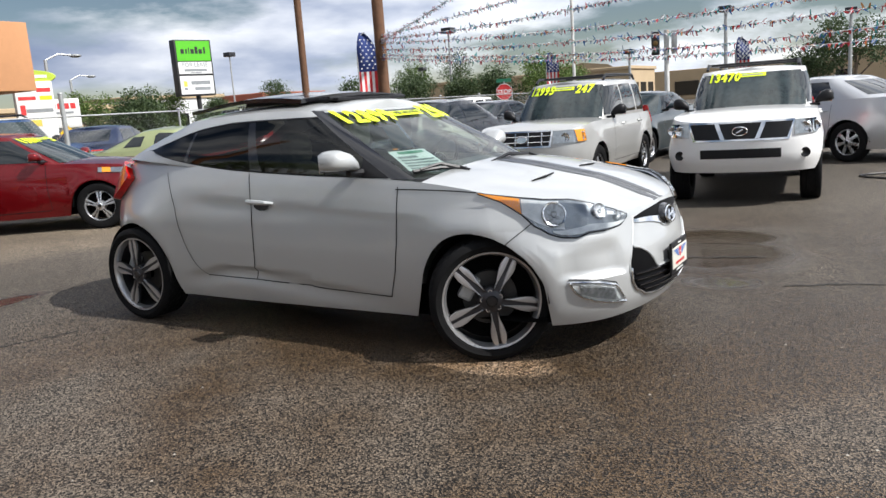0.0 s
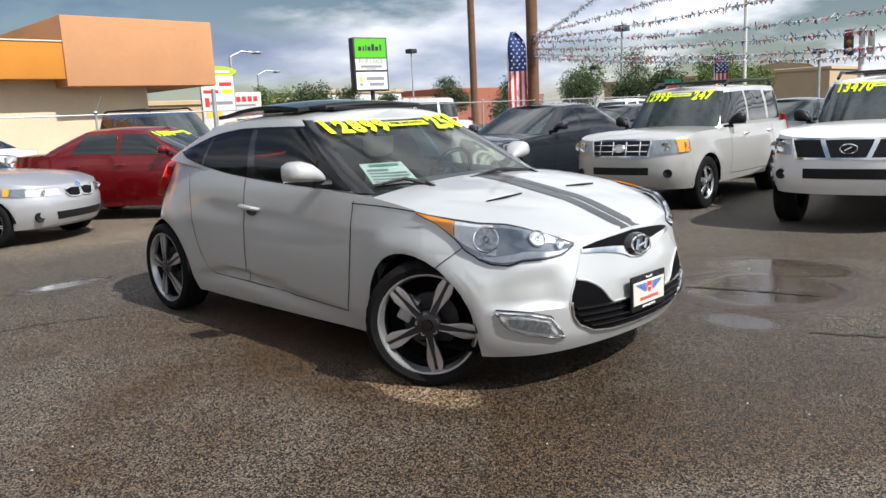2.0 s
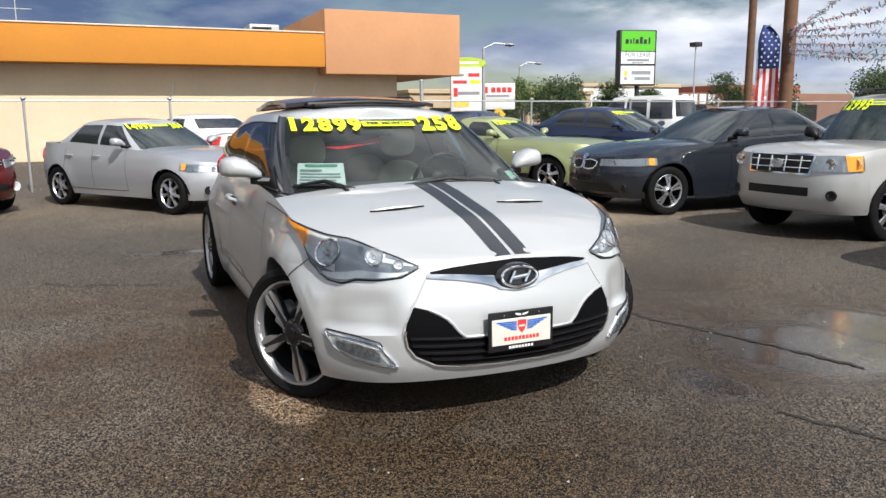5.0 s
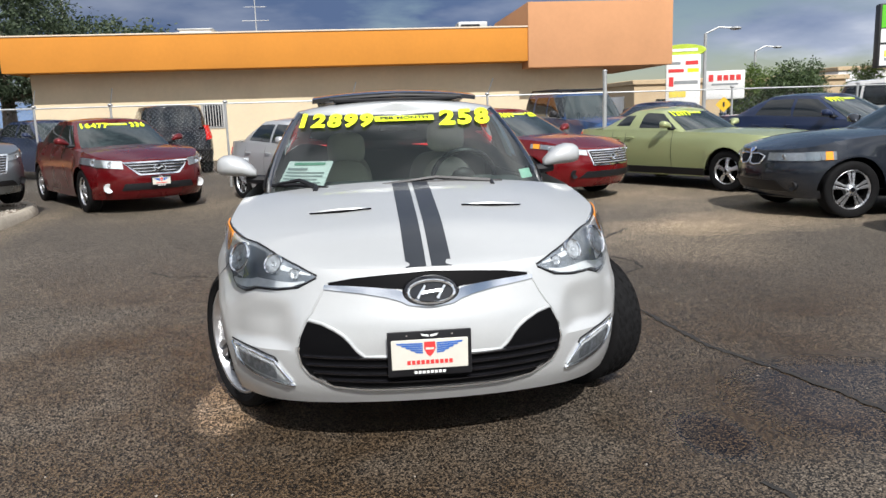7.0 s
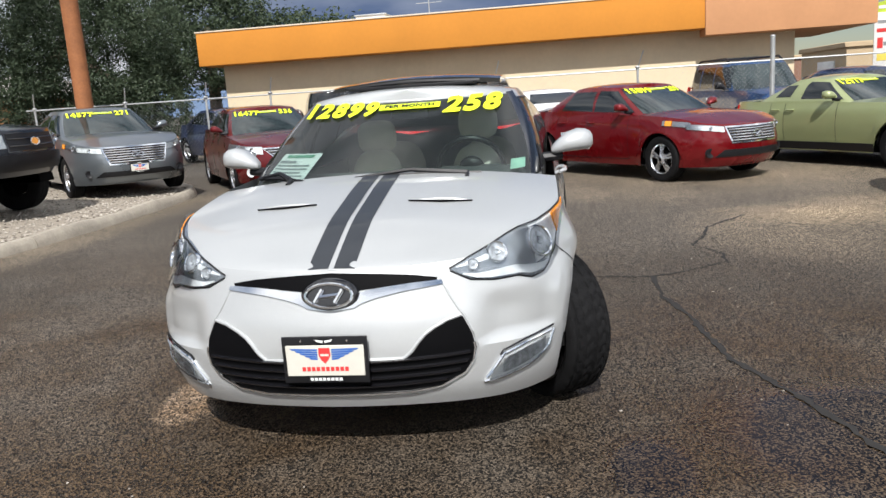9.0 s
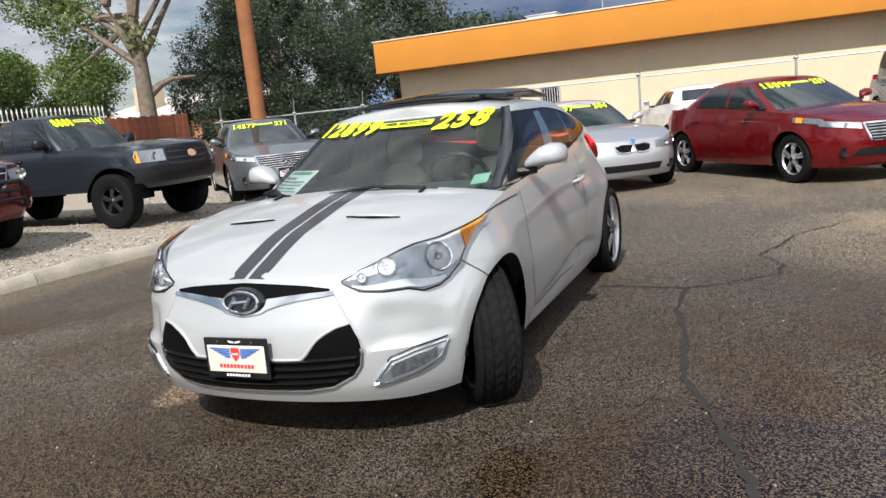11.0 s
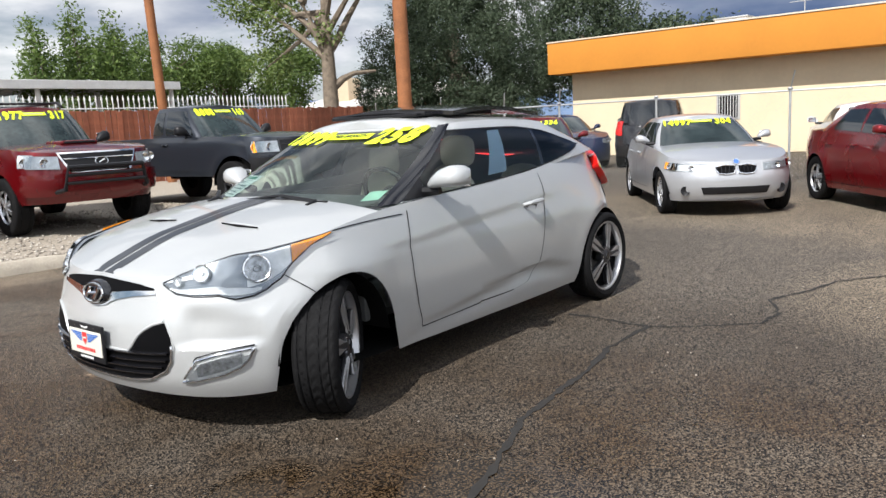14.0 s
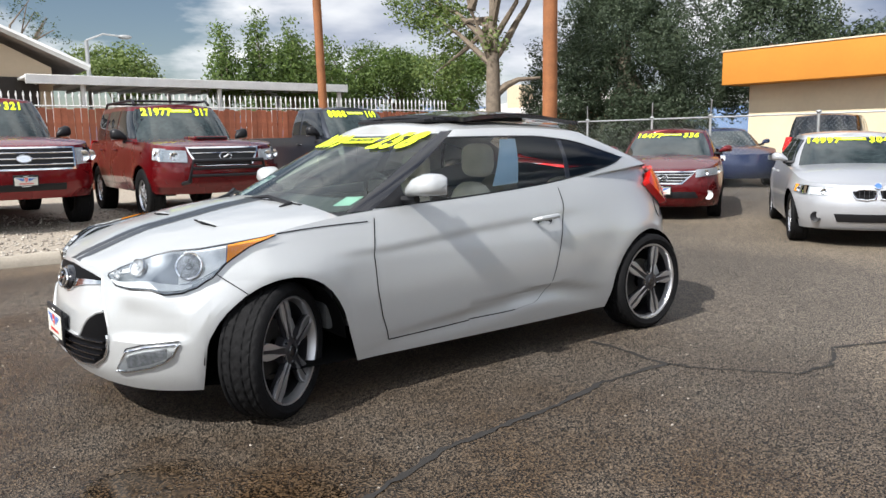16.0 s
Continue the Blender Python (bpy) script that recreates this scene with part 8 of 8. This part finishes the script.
slab(ts, "bar", 0.156, 0, 2.18, 1.1, 0.08, PRINT_GREY, 0.01)

st = thing("stop_sign", "red octagonal stop sign on a steel post", "sign", m=pose(-13.2, 28.7, 0, 0, 0, -65))
part("post", Geo().tube([(-0.03, 0, 0), (-0.03, 0, 2.25)], 0.03, 6), STEEL, st)
oc = Geo().lathe([(0.0, 0.008), (0.40, 0.008), (0.40, -0.008), (0.0, -0.008)], 8, "x")
oc.v = [(v[0], v[1] * math.cos(0.3927) - v[2] * math.sin(0.3927), 1.76 + v[1] * math.sin(0.3927) + v[2] * math.cos(0.3927)) for v in oc.v]
part("plate", oc, PRINT_RED, st, smooth=False)
rb = Geo()
ring8 = [(0.013, 0.385 * math.cos(math.pi / 8 + k * math.pi / 4), 1.76 + 0.385 * math.sin(math.pi / 8 + k * math.pi / 4)) for k in range(9)]
rb.tube(ring8, 0.012, 4, False)
part("border", rb, SIGN_WHITE, st)
words(st, "STOP", 0.016, 0, 1.76, 0.27, SIGN_WHITE, 0.006)
part("street_blade", rounded(0.02, 0.7, 0.16, 0.005, 1, (-0.03, 0, 2.28)), surface("street_sign_green", (0.02, 0.16, 0.09), 0.4), st)

tr = thing("traffic_signal", "black traffic signal head on a pale pole", "traffic light", m=pose(-7.05, 32.1, 0, 0, 0, -75) @ Matrix.Scale(0.87, 4))
part("pole", Geo().tube([(0, 0.55, 0), (0, 0.55, 4.6)], 0.13, 10), WM, tr)
part("arm", Geo().tube([(0, 0.55, 4.4), (0, 0, 4.4)], 0.05, 8), WM, tr)
head_ = part("head", rounded(0.3, 0.42, 1.2, 0.05, 2, (0.1, 0, 3.95)), SIGN_DARK, tr)
for k, mt in enumerate((surface("unlit_red", (0.16, 0.02, 0.02), 0.3), surface("unlit_amber", (0.14, 0.08, 0.02), 0.3), surface("unlit_green", (0.02, 0.09, 0.06), 0.3))):
    part("lens", Geo().lathe([(0.0, 0.02), (0.10, 0.015), (0.13, 0.0)], 16, "x"), mt, head_).location = (0.26, 0, 4.32 - 0.37 * k)
part("side_head", rounded(0.42, 0.3, 1.2, 0.05, 2, (0, 0.95, 3.95)), STEEL, tr)
ys = thing("warning_sign", "yellow diamond pedestrian warning sign", "sign", m=pose(-26.5, 15.2, 0, 0, 0, -22))
dm = Geo().box((0, 0, 1.30), (0.02, 0.46, 0.46), Matrix.Rotation(math.pi / 4, 3, "X"))
part("plate", dm, surface("warning_yellow", (0.80, 0.50, 0.02), 0.5), ys, smooth=False)
part("post", Geo().tube([(-0.03, 0, 0), (-0.03, 0, 1.3)], 0.03, 6), STEEL, ys)
slab(ys, "dark_shape", 0.014, 0, 1.30, 0.08, 0.2, SIGN_DARK, 0.006)

# ---- feather flags ----
NAVY_CLOTH = surface("navy_cloth", (0.02, 0.04, 0.16), 0.85, var=0.15)
RED_CLOTH = surface("red_cloth", (0.50, 0.03, 0.035), 0.85, var=0.12)
WHITE_CLOTH = surface("white_cloth", (0.72, 0.72, 0.72), 0.85, var=0.08)


def feather_flag(x, y, z0, z1, w, turn):
    ob = thing("feather_flag", "tall feather banner with stars and red and white stripes", "flag", "feather flags", m=pose(x, y, 0, 0, 0, turn))
    part("mast", Geo().tube([(0, -w / 2, 0), (0, -w / 2, z0 + (z1 - z0) * 0.7), (0, -w * 0.35, z1 - 0.1), (0, 0.0, z1)], 0.02, 6), STEEL, ob)
    H = z1 - z0

    def P(u, v):
        wd = w * (1 - max(0.0, (v - 0.78) / 0.22) ** 2 * 0.75)
        return Vector((0.05 * math.sin(v * 9 + u * 3) + 0.03 * math.sin(u * 7), -w / 2 + wd * u + (w - wd) * 0.25, z0 + H * v))
    part("field", Geo().grid([[P(i / 8, 0.52 + 0.48 * j / 14) for i in range(9)] for j in range(15)]), NAVY_CLOTH, ob)
    for k in range(7):
        part("stripe", Geo().grid([[P((k + i / 2) / 7, 0.52 * j / 14) for i in range(3)] for j in range(15)]), RED_CLOTH if k % 2 == 0 else WHITE_CLOTH, ob)
    for r in range(9):
        for c in range(3):
            u, v = 0.2 + 0.3 * c + (0.12 if r % 2 else 0), 0.56 + 0.044 * r
            if u > 0.95 or v > 0.93:
                continue
            ctr = P(u, v) + Vector((0.006, 0, 0))
            g2 = Geo()
            g2.face([ctr + Vector((0.002, 0.038 * (1 if k % 2 == 0 else 0.42) * math.sin(math.pi * k / 5), 0.038 * (1 if k % 2 == 0 else 0.42) * math.cos(math.pi * k / 5))) for k in range(10)])
            part("star", g2, WHITE_CLOTH, ob, smooth=False)


feather_flag(-11.05, 15.2, 1.25, 3.65, 0.56, -50)
feather_flag(-8.4, 23.2, 1.5, 2.98, 0.46, -60)
feather_flag(-0.06, 14.05, 1.3, 2.33, 0.28, -75)

# ---- bunting ----
bunt_m, bn, bl_, bb = nodes_of("bunting_foil")
_bi = bn.new("ShaderNodeNewGeometry")
_br = bn.new("ShaderNodeValToRGB")
_br.color_ramp.interpolation = "CONSTANT"
els = _br.color_ramp.elements
els[0].position, els[0].color = 0.0, (0.50, 0.03, 0.04, 1)
els[1].position, els[1].color = 0.24, (0.75, 0.75, 0.76, 1)
for pos_, c_ in ((0.52, (0.05, 0.16, 0.42, 1)), (0.70, (0.04, 0.36, 0.34, 1)), (0.84, (0.60, 0.62, 0.66, 1)), (0.93, (0.55, 0.22, 0.05, 1))):
    e_ = els.new(pos_)
    e_.color = c_
bl_.new(_bi.outputs["Random Per Island"], _br.inputs["Fac"])
bl_.new(_br.outputs["Color"], bb.inputs["Base Color"])
bb.inputs["Roughness"].default_value, bb.inputs["Metallic"].default_value = 0.5, 0.0


def bunting(a, b, sag, seed):
    rng = random.Random(seed)
    a, b = Vector(a), Vector(b)
    ob = thing("bunting_string", "string of red, white and blue foil pennants", "bunting", "bunting strings")
    pts = [a.lerp(b, k / 40) - Vector((0, 0, sag * 4 * (k / 40) * (1 - k / 40))) for k in range(41)]
    part("cord", Geo().tube(pts, 0.006, 4), SIGN_WHITE, ob)
    g = Geo()
    n = int((b - a).length / 0.06)
    d = (b - a).normalized()
    for k in range(n):
        t = (k + rng.random()) / n
        p = a.lerp(b, t) - Vector((0, 0, sag * 4 * t * (1 - t)))
        for _ in range(4):
            w, h = rng.uniform(0.010, 0.024), rng.uniform(0.06, 0.15)
            side = Vector((rng.gauss(0, 1), rng.gauss(0, 1), rng.gauss(-0.5, 0.75))).normalized() * h
            q = p + d * rng.uniform(-0.04, 0.04)
            g.face([q - d * w, q + d * w, q + d * w * 0.8 + side, q - d * w * 0.5 + side * 0.9])
    tagged(part("foil_fringe", g, bunt_m, ob, smooth=False, weld=False), kind="stuff")


PA = Vector((-10.75, 15.6, 0))
for z, b, sg_, sd in ((3.55, (0.5, 14.5, 4.9), 0.15, 1), (3.45, (1.5, 14.2, 4.0), 0.25, 2), (3.35, (4.5, 14.0, 3.2), 0.30, 3), (3.15, (4.5, 14.0, 2.75), 0.30, 4), (3.0, (4.5, 14.0, 2.35), 0.35, 5), (2.9, (4.5, 14.2, 2.05), 0.30, 6), (3.4, (-2.0, 9.5, 4.6), 0.12, 7)):
    bunting((PA.x, PA.y, z), b, sg_, sd)

# ---- far buildings and hills ----
FAR_TAN = stucco("far_tan_stucco", (0.46, 0.35, 0.22))
FAR_BROWN = stucco("far_brown_stucco", (0.24, 0.13, 0.09))
mall = thing("shopping_hall", "long tan store building with a raised entrance block", "building", "far buildings", m=pose(-1.0, 0, 0) @ Matrix.Diagonal((1, 1, 0.87, 1)))
part("wall", rounded(70, 10, 4.2, 0.05, 1, (-14, 100, 2.1)), FAR_TAN, mall)
part("entrance_block", rounded(12.5, 11, 4.9, 0.05, 1, (-33, 99, 2.45)), FAR_TAN, mall)
g = Geo()
g.face([(-38, 93.4, 4.9), (-28, 93.4, 4.9), (-29.5, 93.4, 5.9), (-33, 93.4, 6.4), (-36.5, 93.4, 5.9)])
part("gable", g, FAR_TAN, mall, smooth=False)
for k in range(5):
    slab(mall, "dark_shape", 0, 0, 0, 1.0, 1.3, SIGN_DARK, 0.2).matrix_local = pose(-36 + 1.4 * k, 93.2, 4.6, 0, 0, 90)
for k in range(8):
    part("window", rounded(3.0, 0.1, 2.0, 0.02, 1, (-20 + 6 * k, 94.98, 1.6)), DARK_GLASS, mall)
tb = thing("brick_store", "long low dark brick store with white lettered shapes", "building", "far buildings")
part("wall", rounded(8, 30, 3.2, 0.05, 1, (-58, 58, 1.6)), FAR_BROWN, tb)
part("parapet", rounded(8.4, 10, 4.0, 0.05, 1, (-58, 60, 2.0)), surface("far_red_brick", (0.32, 0.11, 0.07), 0.9), tb)
for k in range(4):
    slab(tb, "white_shape", -53.9, 50 + 1.1 * k, 3.0 - 0.4, 0.8, 0.9, SIGN_WHITE, 0.1)
for k in range(5):
    part("window", rounded(0.1, 2.6, 1.7, 0.02, 1, (-53.98, 46.5 + 5 * k, 1.2)), DARK_GLASS, tb)
for x, y, sx_, sy_, h, mt, nm in ((-46, 24, 8, 14, 2.8, FAR_TAN, "tan_shop"), (-52, 40, 6, 10, 3.6, SIGN_WHITE, "white_shop"), (-60, 14, 10, 9, 2.6, FAR_BROWN, "brown_shop"), (-30, 70, 22, 8, 3.6, FAR_TAN, "tan_shop"), (14, 70, 30, 8, 3.4, FAR_TAN, "tan_shop")):
    b_ = thing(nm, "low flat-roofed shop beyond the street", "building", "far buildings")
    part("wall", rounded(sx_, sy_, h, 0.04, 1, (x, y, h / 2)), mt, b_)
    part("parapet", rounded(sx_ + 0.3, sy_ + 0.3, 0.3, 0.04, 1, (x, y, h)), FAR_TAN, b_)
    for k in range(3):
        part("window", rounded(0.1, sy_ * 0.2, h * 0.45, 0.02, 1, (x + sx_ / 2 + 0.02, y + (k - 1) * sy_ * 0.3, h * 0.4)), DARK_GLASS, b_)
g = Geo()
rows = []
for k in range(121):
    az = radians(-175 + 85 * k / 120)
    h = 30 + 75 * max(0, math.sin((k - 8) / 104 * math.pi)) * (0.75 + 0.45 * noise.noise(Vector((k * 0.11, 0, 0))) + 0.12 * noise.noise(Vector((k * 0.5, 3, 0))))
    rows.append([(1900 * math.cos(az), 1900 * math.sin(az), -5), (1930 * math.cos(az), 1930 * math.sin(az), h * 0.6), (2000 * math.cos(az), 2000 * math.sin(az), h)])
# distance haze is mixed into the ridge's blue base colour
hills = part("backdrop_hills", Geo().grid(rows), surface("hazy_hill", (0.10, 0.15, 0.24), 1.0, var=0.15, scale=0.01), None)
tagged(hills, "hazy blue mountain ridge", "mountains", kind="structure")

# ---- small things on the lot ----
hs_ = thing("garden_hose", "black hose lying on the asphalt by the kerb", "hose")
part("hose_line", Geo().tube([(3.0 + 0.4 * math.sin(k * 0.5), 6.2 + 0.12 * k, 0.018) for k in range(16)], 0.014, 6), BLACK, hs_)
yb = thing("wheel_stop", "yellow painted concrete wheel stop", "wheel stop")
part("block", rounded(0.16, 1.5, 0.13, 0.03, 2, (3.35, 8.1, 0.065)), surface("yellow_paint", (0.60, 0.38, 0.02), 0.7, var=0.25, scale=8), yb)
bt = thing("box_truck", "white box truck parked beyond the street", "truck", m=pose(-45, 18.4, 0, 0, 0, 95))
part("cargo_box", rounded(3.2, 2.2, 1.5, 0.04, 2, (0, 0, 1.25)), SIGN_WHITE, bt)
part("cab", rounded(1.1, 2.0, 1.2, 0.15, 3, (2.1, 0, 0.95)), SIGN_WHITE, bt)
part("windshield", rounded(0.04, 1.6, 0.5, 0.015, 2, (2.64, 0, 1.25)), DARK_GLASS, bt)
for x in (-0.9, 2.0):
    for sg in (1, -1):
        wheel(bt, pose(x, sg * 0.95, 0.4), 0.4, 0.23, 0.25, 5, 0.06, False, None, sg)
